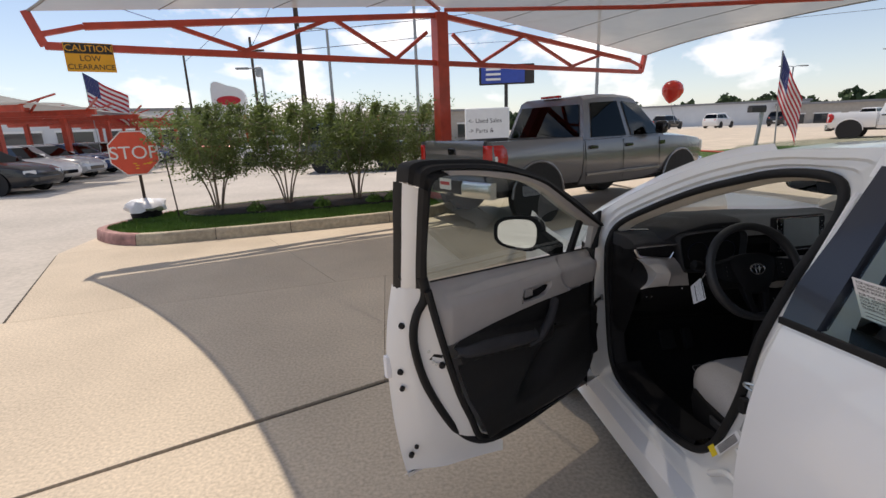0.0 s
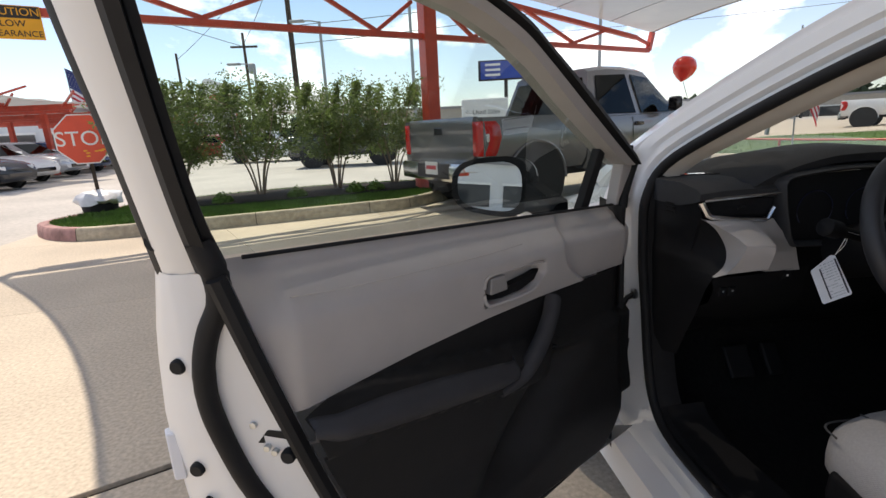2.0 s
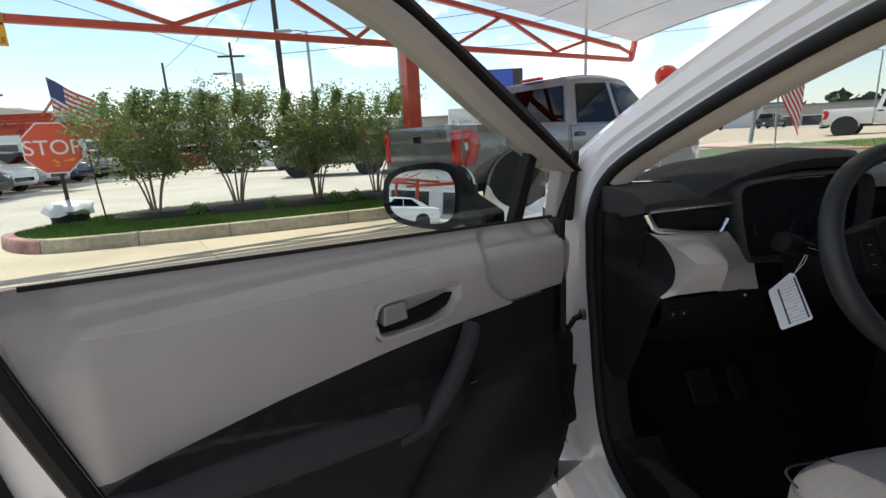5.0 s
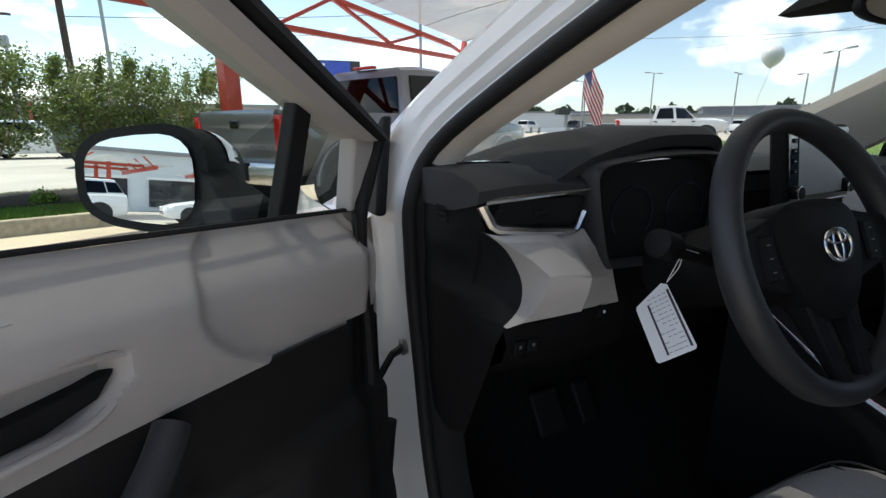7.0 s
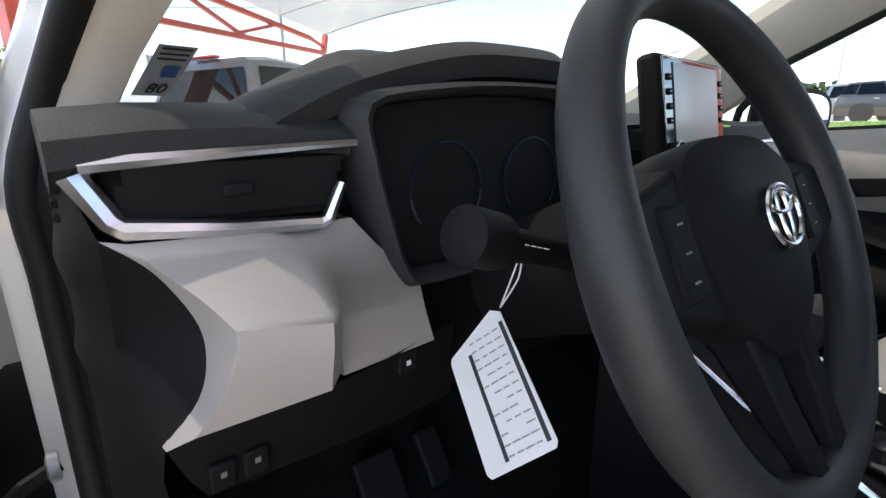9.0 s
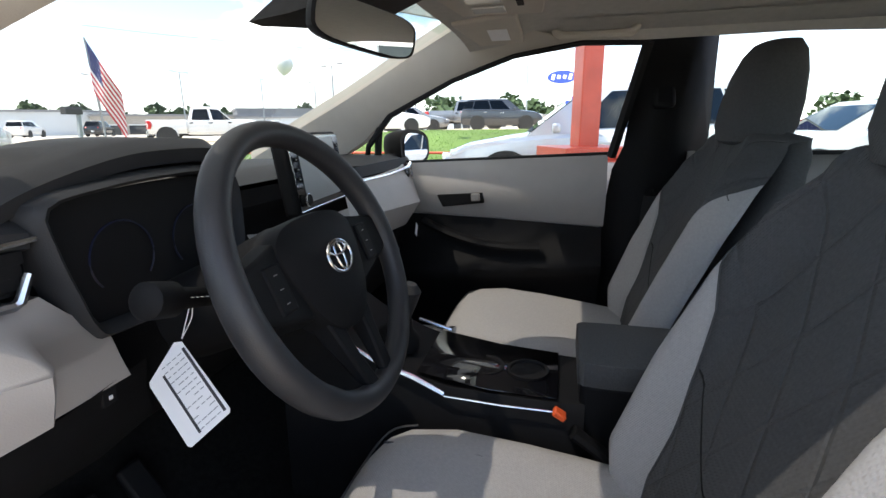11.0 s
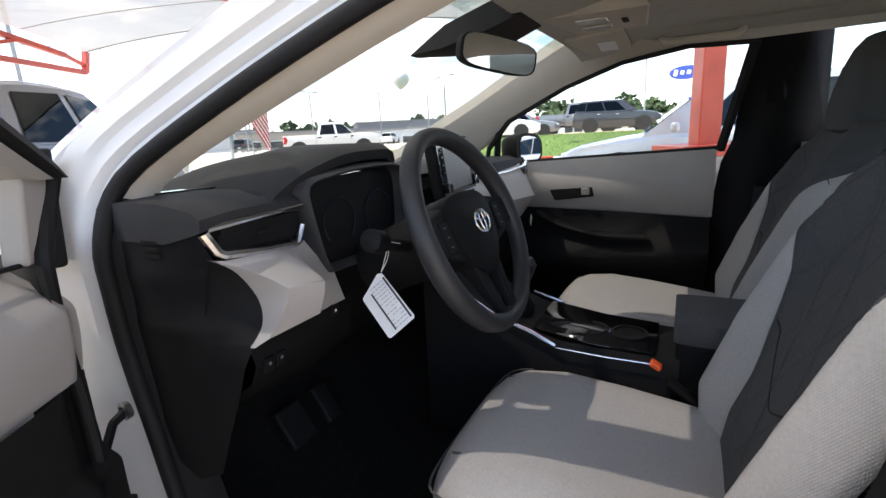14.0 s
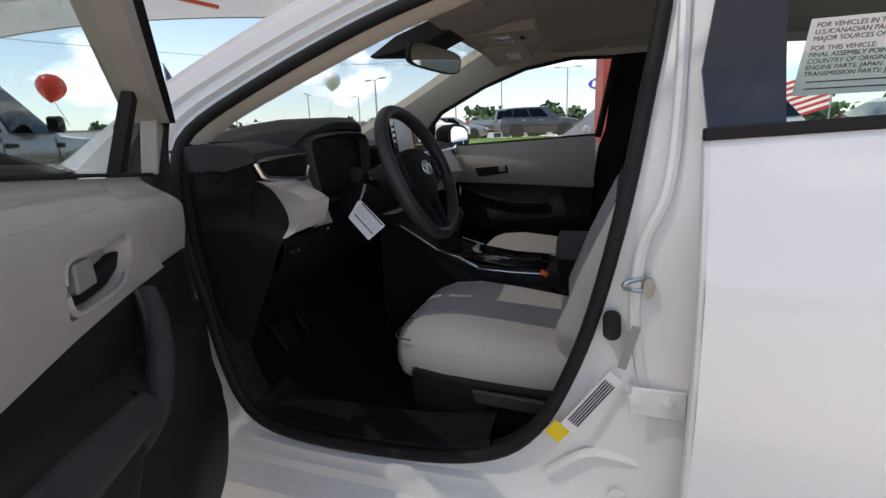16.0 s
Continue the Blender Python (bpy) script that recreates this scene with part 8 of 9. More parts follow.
# ---- second canopy in the west, in rows ----
def far_canopy(x, y, label):
    top = thing("shade_canopy", (x, y, 0), label, "canopy", "far canopies")
    d, e = Vector((0.996, -0.087, 0)), Vector((0.087, 0.996, 0))
    o = Vector((x, y, 0))
    for k in (-1, 1):
        part("post", boxed((0.2, 0.2, 2.9), Matrix.Translation(o + d * (2.2 * k) + Vector((0, 0, 1.45)))), M_RED, top, smooth=False)
        bm = bmesh.new()
        span(bm, o + d * (2.2 * k) + e * -1.6 + Vector((0, 0, 2.75)), o + d * (2.2 * k) + e * 1.6 + Vector((0, 0, 2.75)), 0.1, 0.14)
        part("bar", bm, M_RED, top, smooth=False)
    for s in (-1, 1):
        bm = bmesh.new()
        span(bm, o + d * -4.6 + e * (1.7 * s) + Vector((0, 0, 2.6)), o + d * 4.6 + e * (1.7 * s) + Vector((0, 0, 2.6)), 0.12, 0.2)
        part("bar", bm, M_RED, top, smooth=False)
        for q in range(-2, 3):
            bm = bmesh.new()
            span(bm, o + d * (2.1 * q) + e * (1.7 * s) + Vector((0, 0, 2.6)), o + d * (2.1 * q + 1.0) + e * (1.0 * s) + Vector((0, 0, 3.05)), 0.06, 0.06)
            part("brace", bm, M_RED, top, smooth=False)
    bm = bmesh.new()
    patch(bm, lambda u, v: o + d * lerp(-5.2, 5.2, u) * (1 - 0.12 * (1 - abs(2 * v - 1))) + e * lerp(-2.3, 2.3, v) + Vector((0, 0, 2.72 + 0.55 * (1 - abs(2 * v - 1)) * smoothstep(min(u, 1 - u) / 0.3))), 12, 6)
    part("shade_cloth", bm, M_SHADE, top, "grey shade cloth")
    return top


fc = far_canopy(-17.4, 19.2, "red steel canopy with grey cloth over the sedan row")
for k in range(1, 6):
    copy_thing(fc, Matrix.Translation((-17.4 - 0.9 * k, 19.2 + 5.2 * k, 0)))
copy_thing(fc, Matrix.Translation((-33.0, -6.0, 0)))
copy_thing(fc, Matrix.Translation((-33.0, 1.0, 0)))

# ---- shrubs ----
def make_shrub(x, y, z0, height, spread, seed, leaves=3600):
    """A multi-stemmed shrub: slender stems and a loose crown of small leaves."""
    rng = random.Random(seed)
    top = thing("shrub", (x, y, z0), "multi-stemmed green crape myrtle shrub in the mulch bed", "shrub", "shrubs on the island")
    tips = []
    for k in range(6):
        a = k * 1.05 + rng.uniform(-0.3, 0.3)
        out = spread * rng.uniform(0.30, 0.55)
        p0 = Vector((x + 0.05 * math.cos(a), y + 0.05 * math.sin(a), z0 - 0.03))
        p1 = Vector((x + out * 0.4 * math.cos(a), y + out * 0.4 * math.sin(a), z0 + height * 0.28))
        p2 = Vector((x + out * math.cos(a), y + out * math.sin(a), z0 + height * 0.58))
        p3 = p2 + Vector((0.15 * math.cos(a + 0.5), 0.15 * math.sin(a + 0.5), height * 0.28))
        ln = smooth_line([p0, p1, p2, p3], 5)
        bm = bmesh.new()
        tube(bm, ln, [lerp(0.019, 0.005, i / (len(ln) - 1)) for i in range(len(ln))], seg=6)
        part("stem", bm, M_BARK, top)
        for q in range(6):
            b0 = ln[rng.randint(6, len(ln) - 1)]
            ang = rng.uniform(0, 6.28)
            tip = b0 + Vector((math.cos(ang) * spread * rng.uniform(0.2, 0.6), math.sin(ang) * spread * rng.uniform(0.2, 0.6), height * rng.uniform(0.0, 0.30)))
            bm = bmesh.new()
            tube(bm, [b0, b0.lerp(tip, 0.5) + Vector((0, 0, 0.03)), tip], [0.006, 0.004, 0.0015], seg=5)
            part("twig", bm, M_BARK, top)
            tips.append((b0, tip))
    # leaf sprays: each clump hangs on a twig or fills the crown's inside, the outline left ragged
    v, f = [], []
    clumps = []
    for b0, tip in tips:
        for t in (0.35, 0.65, 0.9, 1.1):
            clumps.append((b0.lerp(tip, t), 0.10))
    for k in range(70):
        a, zz = rng.uniform(0, 6.28), rng.uniform(0.38, 0.93)
        fat = spread * (0.78 if zz < 0.75 else 0.78 - 1.5 * (zz - 0.75)) * (0.95 + 0.25 * math.sin(3 * a + seed))
        rr = fat * math.sqrt(rng.random())
        clumps.append((Vector((x + rr * math.cos(a), y + rr * math.sin(a), z0 + height * zz)), rng.uniform(0.07, 0.13)))
    for k in range(9):
        a = rng.uniform(0, 6.28)
        q = Vector((x + 0.5 * spread * math.cos(a), y + 0.5 * spread * math.sin(a), z0 + height * 0.9))
        for h in range(5):
            clumps.append((q + Vector((0.02 * h, 0.01 * h, 0.07 * h)), 0.035))
    for k in range(int(leaves * 2.3)):
        c, r = clumps[k % len(clumps)]
        c = c + Vector((rng.gauss(0, r), rng.gauss(0, r), rng.gauss(0, r * 0.8)))
        if c.z < z0 + height * 0.27 + rng.random() * 0.2:
            continue
        L, W = rng.uniform(0.04, 0.075), rng.uniform(0.022, 0.036)
        d = Vector((rng.gauss(0, 1), rng.gauss(0, 1), rng.gauss(-0.2, 0.7))).normalized()
        s = d.cross(Vector((rng.gauss(0, 1), rng.gauss(0, 1), rng.gauss(0, 1)))).normalized()
        n = s.cross(d)
        i = len(v)
        v += [c - d * L / 2, c + s * W / 2 + n * 0.003, c + d * L / 2 - n * 0.004, c - s * W / 2 + n * 0.003]
        f += [(i, i + 1, i + 2), (i, i + 2, i + 3)]
    me = bpy.data.meshes.new("crown")
    me.from_pydata(v, [], f)
    me.materials.append(M_LEAF)
    ob = new("crown", me)
    ob.parent = top
    ob.matrix_parent_inverse = world_of(top).inverted()
    ob["kind"] = "stuff"
    return top


make_shrub(-4.87, 9.28, 0.19, 1.72, 0.98, 11, 5200)
make_shrub(-3.72, 9.75, 0.2, 1.72, 0.95, 12, 5200)
make_shrub(-2.40, 9.95, 0.2, 1.70, 0.92, 13, 5200)
make_shrub(-1.35, 10.5, 0.19, 1.68, 0.95, 14, 4600)
for k, (x, y) in enumerate(((-4.15, 9.02), (-3.0, 9.22), (-2.05, 9.45), (-1.7, 9.55))):
    rng = random.Random(40 + k)
    v, f = [], []
    for _ in range(420):
        a, rr = rng.uniform(0, 6.28), 0.16 * math.sqrt(rng.random())
        c = Vector((x + rr * math.cos(a), y + rr * math.sin(a), 0.2 + rng.uniform(0.0, 0.20) * (1 - rr / 0.22)))
        d = Vector((rng.gauss(0, 1), rng.gauss(0, 1), rng.gauss(0.3, 0.6))).normalized()
        s = d.cross(Vector((rng.gauss(0, 1), rng.gauss(0, 1), rng.gauss(0, 1)))).normalized()
        i = len(v)
        v += [c - d * 0.025, c + s * 0.013, c + d * 0.025, c - s * 0.013]
        f += [(i, i + 1, i + 2), (i, i + 2, i + 3)]
    me = bpy.data.meshes.new("low_plant")
    me.from_pydata(v, [], f)
    me.materials.append(M_BLADE)
    tagged(new("low_plant", me), "small bright green plant in the mulch", "plant", "low plants in the bed")

# ---- stop sign with its weighted base ----
stop = thing("stop_sign", (-6.1, 9.17, 0.15), "red stop sign on a dark post stuck in a bagged bucket", "sign")
sm_ = Matrix.Translation((-6.1, 9.15, 1.29)) @ Matrix.Rotation(radians(14), 4, "Z") @ Matrix.Rotation(radians(90), 4, "X")
def octagon(r, z):
    return [sm_ @ Vector((r * math.cos(radians(22.5 + 45 * k)), r * math.sin(radians(22.5 + 45 * k)), z)) for k in range(8)]
bm = bmesh.new()
loft(bm, [octagon(0.405, 0.0), octagon(0.405, 0.006)])
part("border", bm, M_SIGNWHITE, stop, "white reflective border", smooth=False)
bm = bmesh.new()
loft(bm, [octagon(0.385, 0.0062), octagon(0.385, 0.009)])
part("face", bm, M_STOP, stop, "red face, slightly scuffed", smooth=False)
lettering("lettering", "STOP", 0.31, sm_ @ Matrix.Translation((0, 0, 0.0095)), M_SIGNWHITE, stop, label="white letters")
for k in range(7):
    rng = random.Random(k)
    bm = bmesh.new()
    q = Vector((rng.uniform(-0.05, 0.25), rng.uniform(-0.27, -0.16), 0.0102))
    loft(bm, [[sm_ @ (q + Vector((math.cos(a) * 0.03 * rng.uniform(0.5, 1.3), math.sin(a) * 0.012, h))) for a in (6.283 * i / 8 for i in range(8))] for h in (0, 0.0006)])
    part("scuff", bm, M_SIGNYEL, stop, smooth=False)
bm = bmesh.new()
span(bm, (-6.09, 9.21, 0.2), (-6.10, 9.205, 1.5), 0.07, 0.05)
part("post", bm, M_WOODPOLE, stop, "dark steel post", smooth=False)
bucket = thing("bucket", (-6.09, 9.18, 0.15), "black bucket wrapped in a crumpled white plastic bag", "bucket")
bm = bmesh.new()
turned(bm, [(0.18, 0.15), (0.24, 0.17), (0.26, 0.36), (0.255, 0.38), (0.0, 0.37)], Matrix.Translation((-6.09, 9.18, 0)), 22)
part("pail", bm, M_RUBBER, bucket)
bm = bmesh.new()
rng = random.Random(3)
rings = []
for r, z in ((0.255, 0.29), (0.31, 0.30), (0.33, 0.36), (0.31, 0.43), (0.24, 0.46), (0.12, 0.47), (0.05, 0.50)):
    rings.append([Vector((-6.09 + r * (1 + rng.uniform(-0.14, 0.14)) * math.cos(a), 9.18 + r * (1 + rng.uniform(-0.14, 0.14)) * math.sin(a), z + rng.uniform(-0.025, 0.025))) for a in (6.283 * k / 22 for k in range(22))])
loft(bm, rings)
part("bag", bm, M_BAG, bucket, "crumpled white plastic bag")
stake = thing("stake", (-5.45, 8.95, 0.15), "thin dark stake standing in the grass", "stake")
bm = bmesh.new()
tube(bm, [(-5.45, 8.95, 0.1), (-5.52, 8.95, 1.15)], 0.012, seg=6)
part("rod", bm, M_WOODPOLE, stake)

# ---- flags, balloons, letter box ----
def make_flag(x, y, h, yaw, fw, fh, droop, label, lean_x=0.0, reach=None):
    top = thing("flag", (x, y, land(x, y)), label, "flag")
    bm = bmesh.new()
    z0 = land(x, y)
    tube(bm, [(x, y, z0 - 0.05), (x + lean_x, y, z0 + h)], 0.018, seg=8)
    part("pole", bm, M_POLE, top, "slender metal pole")
    d = Vector((math.cos(radians(yaw)), math.sin(radians(yaw)), 0))
    side = Vector((-d.y, d.x, 0))
    def fp(u, v):
        fold = 0.10 * u * math.sin(7 * u + 2.0 * v + 1) * fw
        return Vector((x + lean_x * (1 - 0.0), y, z0 + h)) + d * (u * fw * (reach or 1 - 0.35 * droop)) + side * fold + Vector((0, 0, -v * fh - u * droop * fw * 0.85))
    for k in range(13):
        u0 = 0.4 if k < 7 else 0.0
        bm = bmesh.new()
        patch(bm, lambda u, v: fp(lerp(u0, 1, u), (k + v) / 13), 14, 1)
        part("stripe", bm, M_FLAGRED if k % 2 == 0 else M_FLAGWHITE, top)
    bm = bmesh.new()
    patch(bm, lambda u, v: fp(0.4 * u, v * 7 / 13), 8, 6)
    canton = part("canton", bm, M_FLAGBLUE, top, "dark blue field of white stars")
    bm = bmesh.new()
    for r_ in range(7):
        for c_ in range(6 if r_ % 2 == 0 else 5):
            u, v = 0.4 * (c_ + (0.7 if r_ % 2 == 0 else 1.2)) / 6.6, (r_ + 0.7) / 7.6 * 7 / 13
            for off in (-0.006, 0.006):
                p, e1, e2 = fp(u, v), (fp(u + 0.012, v) - fp(u, v)), (fp(u, v + 0.014) - fp(u, v))
                o = side * off
                ngon(bm, [p + o, p + e1 + o, p + e1 + e2 + o, p + e2 + o])
    st = part("stars", bm, M_FLAGWHITE, canton, smooth=False)
    st["kind"] = "stuff"
    return top


make_flag(8.5, 12.0, 3.12, -50, 1.75, 1.15, 0.80, "striped flag with starry canton hanging limp on a slender pole", -0.14, 0.30)
make_flag(-16.0, 26.5, 4.75, -10, 2.4, 1.6, 0.55, "striped flag with starry canton blowing from a slender pole", -0.15)
make_flag(10.4, -2.95, 2.15, 75, 1.25, 0.80, 0.35, "striped flag with starry canton above the parked cars")


def make_balloon(x, y, z, r, material, label, tie):
    top = thing("balloon", tie, label, "balloon")
    bm = bmesh.new()
    turned(bm, [(0.001, -1.16 * r), (0.10 * r, -1.10 * r), (0.45 * r, -0.85 * r), (0.80 * r, -0.45 * r), (0.98 * r, 0.0), (0.97 * r, 0.3 * r), (0.78 * r, 0.7 * r), (0.42 * r, 0.95 * r), (0.001, 1.05 * r)], Matrix.Translation((x, y, z)) @ Matrix.Rotation(radians(12), 4, "Y"), 24)
    part("skin", bm, material, top)
    bm = bmesh.new()
    tube(bm, smooth_line([(x, y, z - 1.1 * r), (lerp(x, tie[0], 0.5) - 0.05, lerp(y, tie[1], 0.5), lerp(z, tie[2], 0.5)), tie], 6), 0.006, seg=5)
    part("ribbon", bm, M_POLE, top)
    return top


make_balloon(4.62, 10.6, 2.13, 0.23, M_BALLOON, "glossy red balloon tied to the grey pickup", (4.15, 9.65, 1.45))
make_balloon(20.25, 14.25, 3.90, 0.42, M_BALLOONW, "white balloon on a thin pole in the lawn", (19.9, 14.7, 0.45))
make_balloon(17.8, 6.75, 3.45, 0.25, M_BALLOON, "red balloon on a ribbon over the lawn", (17.9, 6.9, 0.5))
mb = thing("letter_box", (14.9, 20.6, 0.2), "dark letter box on a wooden post by the lawn", "letter box")
part("post", boxed((0.12, 0.12, 1.5), Matrix.Translation((15.0, 20.6, 1.0)) @ Matrix.Rotation(radians(5), 4, "Y")), M_POLE, mb, smooth=False)
bm = bmesh.new()
loft(bm, [[Vector((14.9 + dx, 20.6 + dy, 1.86 + dz)) for dy, dz in ((-0.14, -0.15), (0.14, -0.15), (0.14, 0.05), (0.08, 0.15), (-0.08, 0.15), (-0.14, 0.05))] for dx in (-0.45, 0.25)])
part("box", bm, M_SIGNBLK, mb, smooth=False)

# ---- signs, poles, wires ----
used = thing("direction_sign", (2.75, 21.7, 0), "white box sign pointing to used sales and parts", "sign")
um = Matrix.Translation((2.75, 21.7, 1.45)) @ Matrix.Rotation(radians(-6), 4, "Z") @ Matrix.Rotation(radians(90), 4, "X")
part("panel", boxed((1.95, 1.75, 0.35), um), M_SIGNWHITE, used, bevel=0.06)
part("plinth", boxed((1.5, 0.25, 0.6), Matrix.Translation((2.75, 21.7, 0.3))), M_WALLTAN, used, smooth=False)
lettering("lettering", "<- Used Sales", 0.27, um @ Matrix.Translation((-0.85, 0.32, 0.177)), M_SIGNBLK, used, align="LEFT")
lettering("lettering", "-> Parts &", 0.27, um @ Matrix.Translation((-0.85, -0.10, 0.177)), M_SIGNBLK, used, align="LEFT")
pylon = thing("pylon_sign", (-13.0, 38.5, 0), "curved white pylon sign for used vehicles", "sign")
bm = bmesh.new()
outl = smooth_line([(-1.25, 0, 0), (-1.2, 0, 3.0), (-1.1, 0, 5.25), (0.0, 0, 5.1), (1.1, 0, 4.6), (1.2, 0, 3.0), (1.25, 0, 0)], 4)
loft(bm, [[Vector((-13.0 + p.x, 38.5 + dy, p.z)) for p in outl] for dy in (-0.25, 0.25)])
part("panel", bm, M_SIGNWHITE, pylon)
bm = bmesh.new()
loft(bm, [[Vector((-13.0 + 0.85 * math.cos(a), 38.22 + dy, 4.05 + 0.32 * math.sin(a))) for a in (6.283 * k / 28 for k in range(28))] for dy in (0.0, 0.03)])
part("oval_mark", bm, M_FLAGRED, pylon, "dark red oval mark", smooth=False)
lettering("lettering", "USED VEHICLES", 0.27, Matrix.Translation((-13.0, 38.24, 3.25)) @ Matrix.Rotation(radians(90), 4, "X"), M_SIGNBLK, pylon)
bill = thing("billboard", (12.7, 58, 0), "blue electronic billboard on a dark post", "billboard")
part("panel", boxed((6.4, 0.4, 2.2), Matrix.Translation((12.7, 58, 7.35)) @ Matrix.Rotation(radians(-10), 4, "Z")), M_SIGNBLK, bill, smooth=False)
part("face", boxed((5.0, 0.05, 1.9), Matrix.Translation((12.2, 57.7, 7.35)) @ Matrix.Rotation(radians(-10), 4, "Z")), M_BLUE, bill, smooth=False)
for k in range(3):
    for q in range(2):
        part("text_bar", boxed((1.7 - 0.3 * q, 0.03, 0.24), Matrix.Translation((11.0 + 2.4 * q, 57.55 + 0.1 * q - 0.1, 7.9 - 0.55 * k)) @ Matrix.Rotation(radians(-10), 4, "Z")), M_SIGNWHITE if q == 0 else M_STOP, bill, smooth=False)
bm = bmesh.new()
tube(bm, [(12.7, 58.2, 0), (12.7, 58.2, 6.4)], 0.22, seg=10)
part("post", bm, M_SIGNBLK, bill)
oval = thing("dealer_sign", (78.8, 2.9, 0), "blue oval dealer sign on twin white poles", "sign")
bm = bmesh.new()
loft(bm, [[Vector((78.4 + dx, 2.2 + 2.3 * s * math.cos(a), 8.1 + 1.05 * s * math.sin(a))) for a in (6.283 * k / 32 for k in range(32))] for dx, s in ((0.3, 0.9), (0.2, 1.0), (0.0, 1.0), (-0.02, 0.97))])
part("panel", bm, M_SIGNWHITE, oval)
bm = bmesh.new()
loft(bm, [[Vector((78.35 + dx, 2.2 + 2.15 * math.cos(a), 8.1 + 0.93 * math.sin(a))) for a in (6.283 * k / 32 for k in range(32))] for dx in (0.0, -0.02)])
part("field", bm, M_BLUE, oval, smooth=False)
for k in range(4):
    part("mark_stroke", boxed((0.02, 0.5, 0.55 + 0.3 * (k % 3 == 0)), Matrix.Translation((78.3, 3.5 - 0.85 * k, 8.1)) @ Matrix.Rotation(radians(12), 4, "X")), M_SIGNWHITE, oval, smooth=False)
for dy in (-0.7, 0.7):
    bm = bmesh.new()
    tube(bm, [(78.8, 2.2 + dy, 0), (78.8, 2.2 + dy, 7.3)], 0.18, seg=8)
    part("pole", bm, M_SIGNWHITE, oval)


def lamp_post(x, y, h, yaw, label, heads=1, material=None):
    top = thing("street_lamp", (x, y, land(x, y)), label, "street lamp")
    z0 = land(x, y)
    bm = bmesh.new()
    tube(bm, [(x, y, z0), (x, y, z0 + h)], [0.11, 0.08], seg=10)
    part("pole", bm, material or M_POLE, top)
    for k in range(heads):
        a = radians(yaw + 180 * k)
        bm = bmesh.new()
        tube(bm, smooth_line([(x, y, z0 + h - 0.05), (x + 0.5 * math.cos(a), y + 0.5 * math.sin(a), z0 + h + 0.05), (x + 1.0 * math.cos(a), y + 1.0 * math.sin(a), z0 + h + 0.06)], 4), 0.04, seg=6)
        arm = part("arm", bm, material or M_POLE, top)
        part("head", boxed((0.85, 0.36, 0.14), Matrix.Translation((x + 1.3 * math.cos(a), y + 1.3 * math.sin(a), z0 + h + 0.06)) @ Matrix.Rotation(a, 4, "Z")), M_POLE, arm, bevel=0.04)
    return top


lamp_post(-4.9, 32.0, 7.6, 175, "grey street lamp with one flat head")
lamp_post(-9.9, 36.0, 5.9, 175, "grey street lamp with one flat head")
lamp_post(0.4, 31.5, 12.0, 90, "tall galvanised pole behind the shrubs", 0)
lamp_post(11.2, 29.5, 12.0, 90, "thick galvanised pole behind the pickup", 0)
lamp_post(44, 52, 6.5, 0, "double-headed parking lot lamp", 2)
lamp_post(60, 55, 8.5, 0, "double-headed parking lot lamp", 2)
lamp_post(72, 50, 8.5, 20, "double-headed parking lot lamp", 2)
lamp_post(45, 24, 6.6, 60, "double-headed parking lot lamp", 2)
lamp_post(60, 34, 6.5, 60, "single-headed parking lot lamp", 1)
lamp_post(60, 14, 7.6, 90, "double-headed parking lot lamp", 2)
lamp_post(66, 6.5, 8.4, 90, "double-headed parking lot lamp", 2)
lamp_post(55, 18.5, 6.0, 90, "double-headed parking lot lamp", 2)


def utility_pole(x, y, h, r, label):
    top = thing("utility_pole", (x, y, 0), label, "utility pole")
    bm = bmesh.new()
    tube(bm, [(x, y, 0), (x, y, h)], [r, r * 0.7], seg=10)
    part("pole", bm, M_WOODPOLE, top)
    return top


u1 = utility_pole(-7.1, 35.0, 13.0, 0.20, "dark wooden utility pole behind the shrubs")
u2 = utility_pole(-11.9, 42.0, 9.0, 0.14, "wooden utility pole with a transformer")
part("transformer", boxed((0.5, 0.5, 0.8), Matrix.Translation((-11.5, 42.0, 6.4))), M_POLE, u2, bevel=0.15)
part("crossarm", boxed((2.0, 0.12, 0.14), Matrix.Translation((-11.9, 42.0, 8.0))), M_WOODPOLE, u2, smooth=False)
u3 = utility_pole(-18.5, 46.0, 8.3, 0.13, "leaning wooden utility pole")
for k, (a, b, sag) in enumerate((((-7.1, 35, 8.0), (30, 46, 15.0), 0.6), ((-7.1, 35, 6.9), (30, 46, 13.6), 0.6), ((-11.9, 42, 8.2), (-7.1, 35, 12.6), 0.3), ((-18.5, 46, 7.8), (-7.1, 35, 12.9), 0.4), ((-11.9, 42, 8.0), (-30, 20, 14), 0.5), ((6, 60, 11), (90, 34, 14.5), 1.2), ((60, -30, 12), (75, 60, 14), 1.0))):
    w = thing("overhead_cable", a, "thin dark overhead cable", "cable", "overhead cables")
    bm = bmesh.new()
    A_, B_ = Vector(a), Vector(b)
    tube(bm, [A_.lerp(B_, t / 10) - Vector((0, 0, sag * 4 * t / 10 * (1 - t / 10))) for t in range(11)], 0.022, seg=4)
    part("strand", bm, M_WIRE, w)

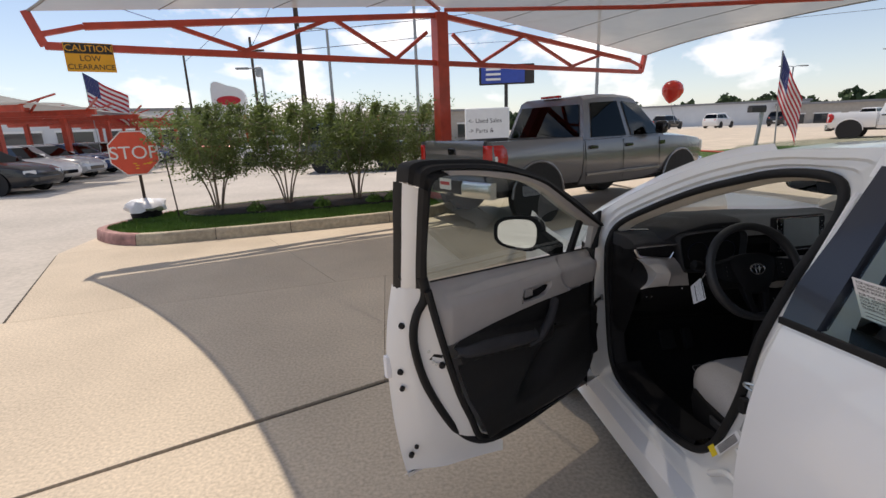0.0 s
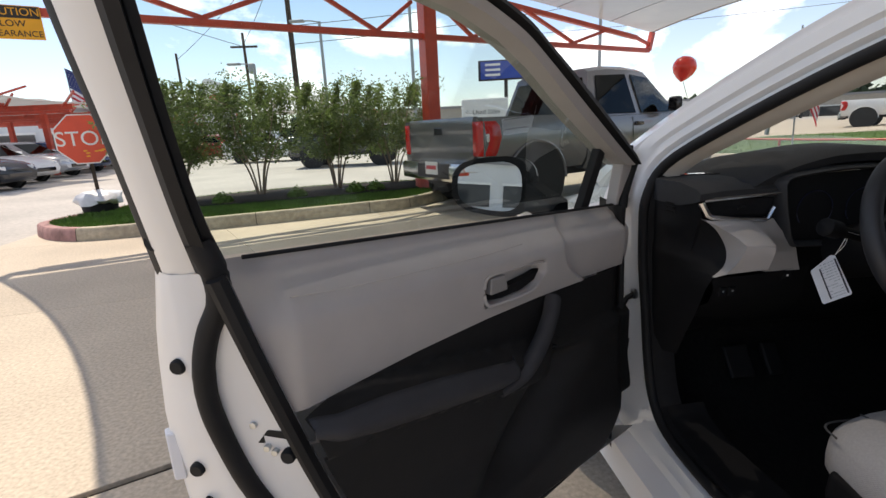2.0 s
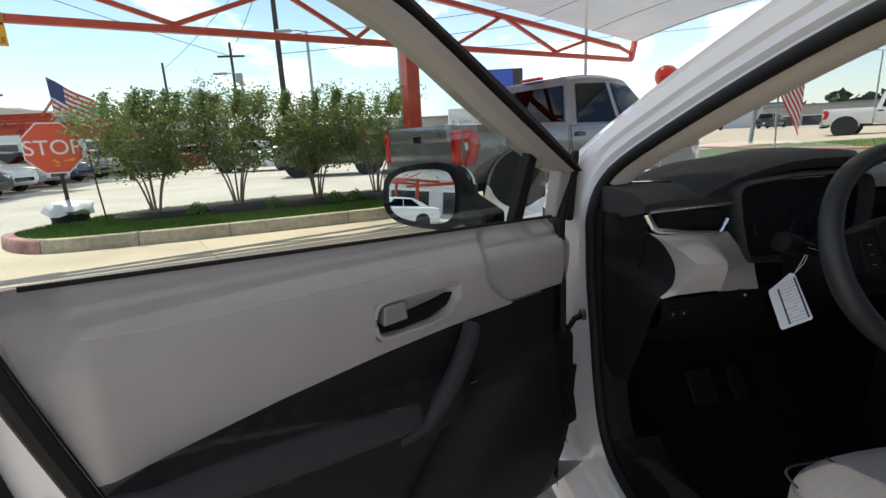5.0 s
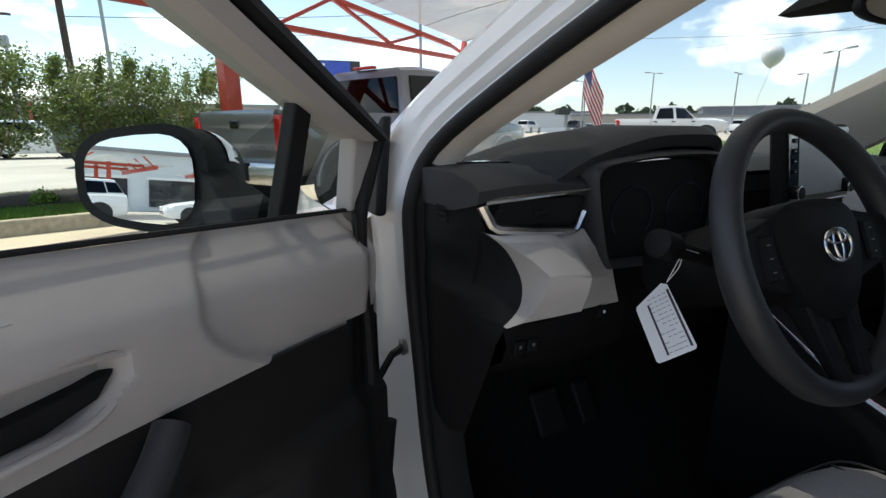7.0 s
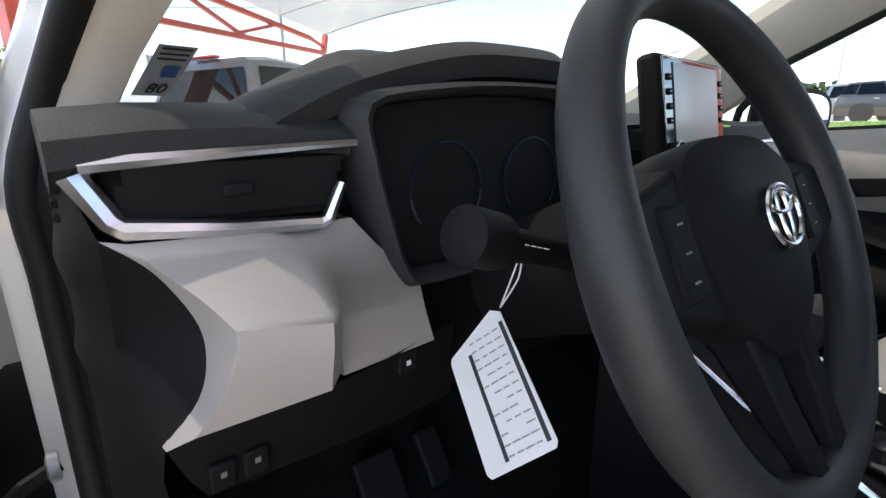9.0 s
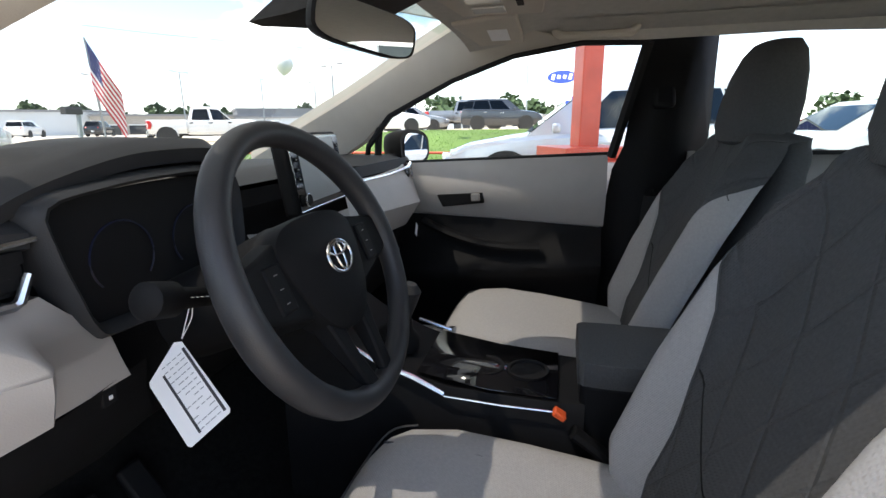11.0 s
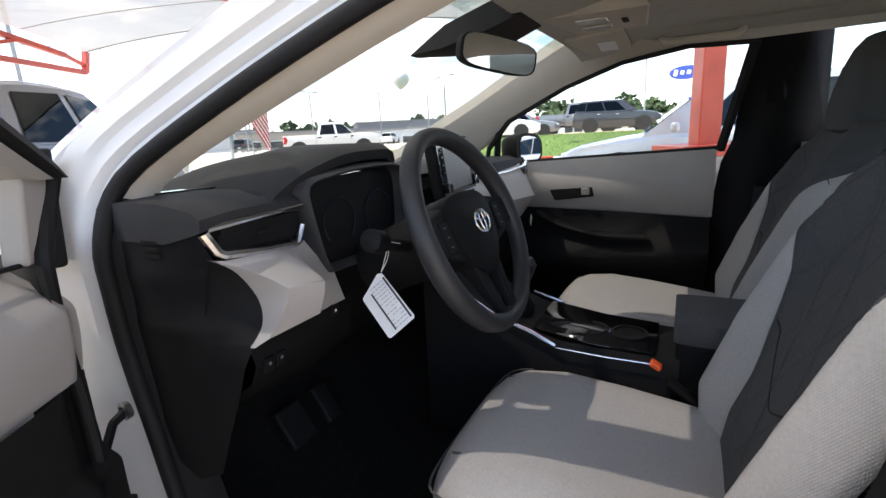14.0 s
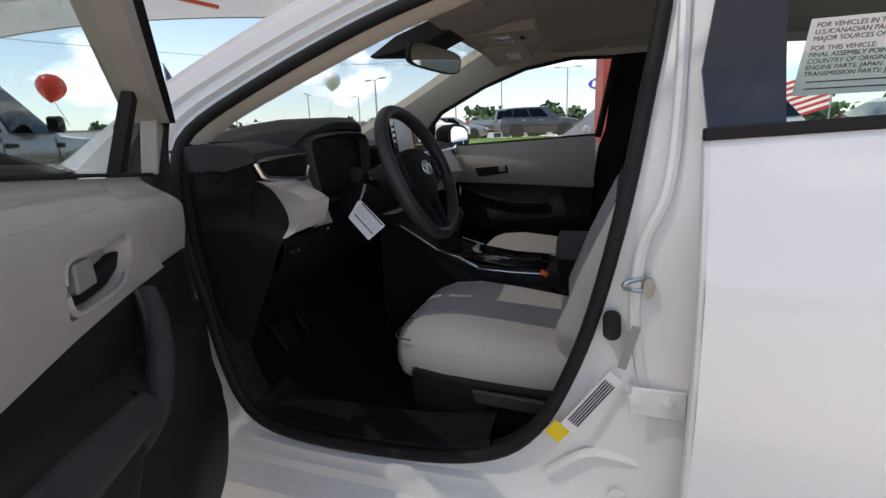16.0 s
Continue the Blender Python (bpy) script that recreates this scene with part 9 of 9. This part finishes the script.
# ---- buildings and distance ----
def building(x, y, w, d, h, yaw, wall, label, bays=6, base_z=0.0, sign=None):
    top = thing("building", (x, y, base_z), label, "building")
    m = Matrix.Translation((x, y, base_z)) @ Matrix.Rotation(radians(yaw), 4, "Z")
    part("wall", boxed((w, d, h), m @ Matrix.Translation((0, 0, h / 2))), wall, top, smooth=False)
    part("roof", boxed((w + 0.5, d + 0.5, 0.3), m @ Matrix.Translation((0, 0, h + 0.15))), M_ROOFGREY, top, smooth=False)
    for k in range(bays):
        px = -w / 2 + (k + 0.5) * w / bays
        win = part("window", boxed((w / bays * 0.72, 0.12, h * 0.48), m @ Matrix.Translation((px, -d / 2 - 0.04, h * 0.32))), M_DARKGLASS, top, smooth=False)
        part("frame", boxed((w / bays * 0.78, 0.10, h * 0.05), m @ Matrix.Translation((px, -d / 2 - 0.08, h * 0.58))), M_SIGNWHITE, win, smooth=False)
    return top


building(52, 84, 34, 16, 3.6, -35, M_WALL, "long pale metal-clad dealership hall", 0)
building(70, 66, 24, 14, 3.0, -38, M_WALLTAN, "tan dealership building with dark shop windows", 6)
building(92, 58, 20, 14, 4.4, -50, M_ROOFGREY, "grey dealership building with tall dark windows", 5)
building(84, 38, 40, 14, 2.6, -72, M_WALL, "pale grey dealership building with large windows", 10)
building(96, 14, 20, 12, 2.6, -84, M_WALLTAN, "low tan building beyond the far car lot", 5)
building(4, 70, 20, 10, 3.6, 0, M_WALLTAN, "low tan building behind the shrubs", 6)
building(-34, 62, 26, 12, 4.5, 20, M_WALL, "pale building beyond the far canopies", 6)
building(-50, -10, 36, 10, 4.6, 95, M_WALL, "white dealership building across the lot", 7)
building(6, -26, 34, 10, 5.0, 180, M_WALL, "white dealership building behind the car", 8)
tent = thing("peaked_canopy", (-6.8, 40, 0), "white peaked fabric canopy behind the shrubs", "canopy")
bm = bmesh.new()
base_r = [Vector((-6.8 + sx * 4.6, 40 + sy * 4.0, 2.9)) for sx, sy in ((-1, -1), (1, -1), (1, 1), (-1, 1))]
apex = bm.verts.new((-7.3, 40, 4.75))
bv = [bm.verts.new(p) for p in base_r]
for k in range(4):
    bm.faces.new((bv[k], bv[(k + 1) % 4], apex))
part("roof_cloth", bm, M_BAG, tent, smooth=False)
for p in base_r:
    bm = bmesh.new()
    tube(bm, [(p.x, p.y, 0), (p.x, p.y, 2.9)], 0.09, seg=6)
    part("post", bm, M_RED, tent)

# far tree line as one belt of leafy clumps
rng = random.Random(21)
v, f = [], []
def clump(c, r):
    for _ in range(46):
        d = Vector((rng.gauss(0, 1), rng.gauss(0, 1), rng.gauss(0, 0.8))).normalized() * (r * rng.uniform(0.55, 1.05))
        p = c + d
        s = rng.uniform(0.5, 1.1)
        a = Vector((rng.gauss(0, 1), rng.gauss(0, 1), rng.gauss(0, 1))).normalized() * s
        b = a.cross(Vector((rng.gauss(0, 1), rng.gauss(0, 1), rng.gauss(0, 1)))).normalized() * s
        i = len(v)
        v.extend((p - a, p + b, p + a, p - b))
        f.append((i, i + 1, i + 2, i + 3))
for k in range(230):
    a = radians(rng.uniform(-75, 130))
    R = rng.uniform(120, 165)
    hgt = rng.uniform(2.5, 6.0) * (1.25 if 70 < math.degrees(a) < 120 else 0.9)
    x, y = R * math.sin(a), R * math.cos(a)
    for q in range(3):
        clump(Vector((x + rng.uniform(-4, 4), y + rng.uniform(-4, 4), land(x, y) + hgt * (0.25 + 0.3 * q))), hgt * (0.65 - 0.13 * q))
me = bpy.data.meshes.new("far_woods")
me.from_pydata(v, [], f)
me.materials.append(M_WOODS)
tagged(new("far_woods", me), "dark green belt of trees on the horizon", "trees", kind="stuff")
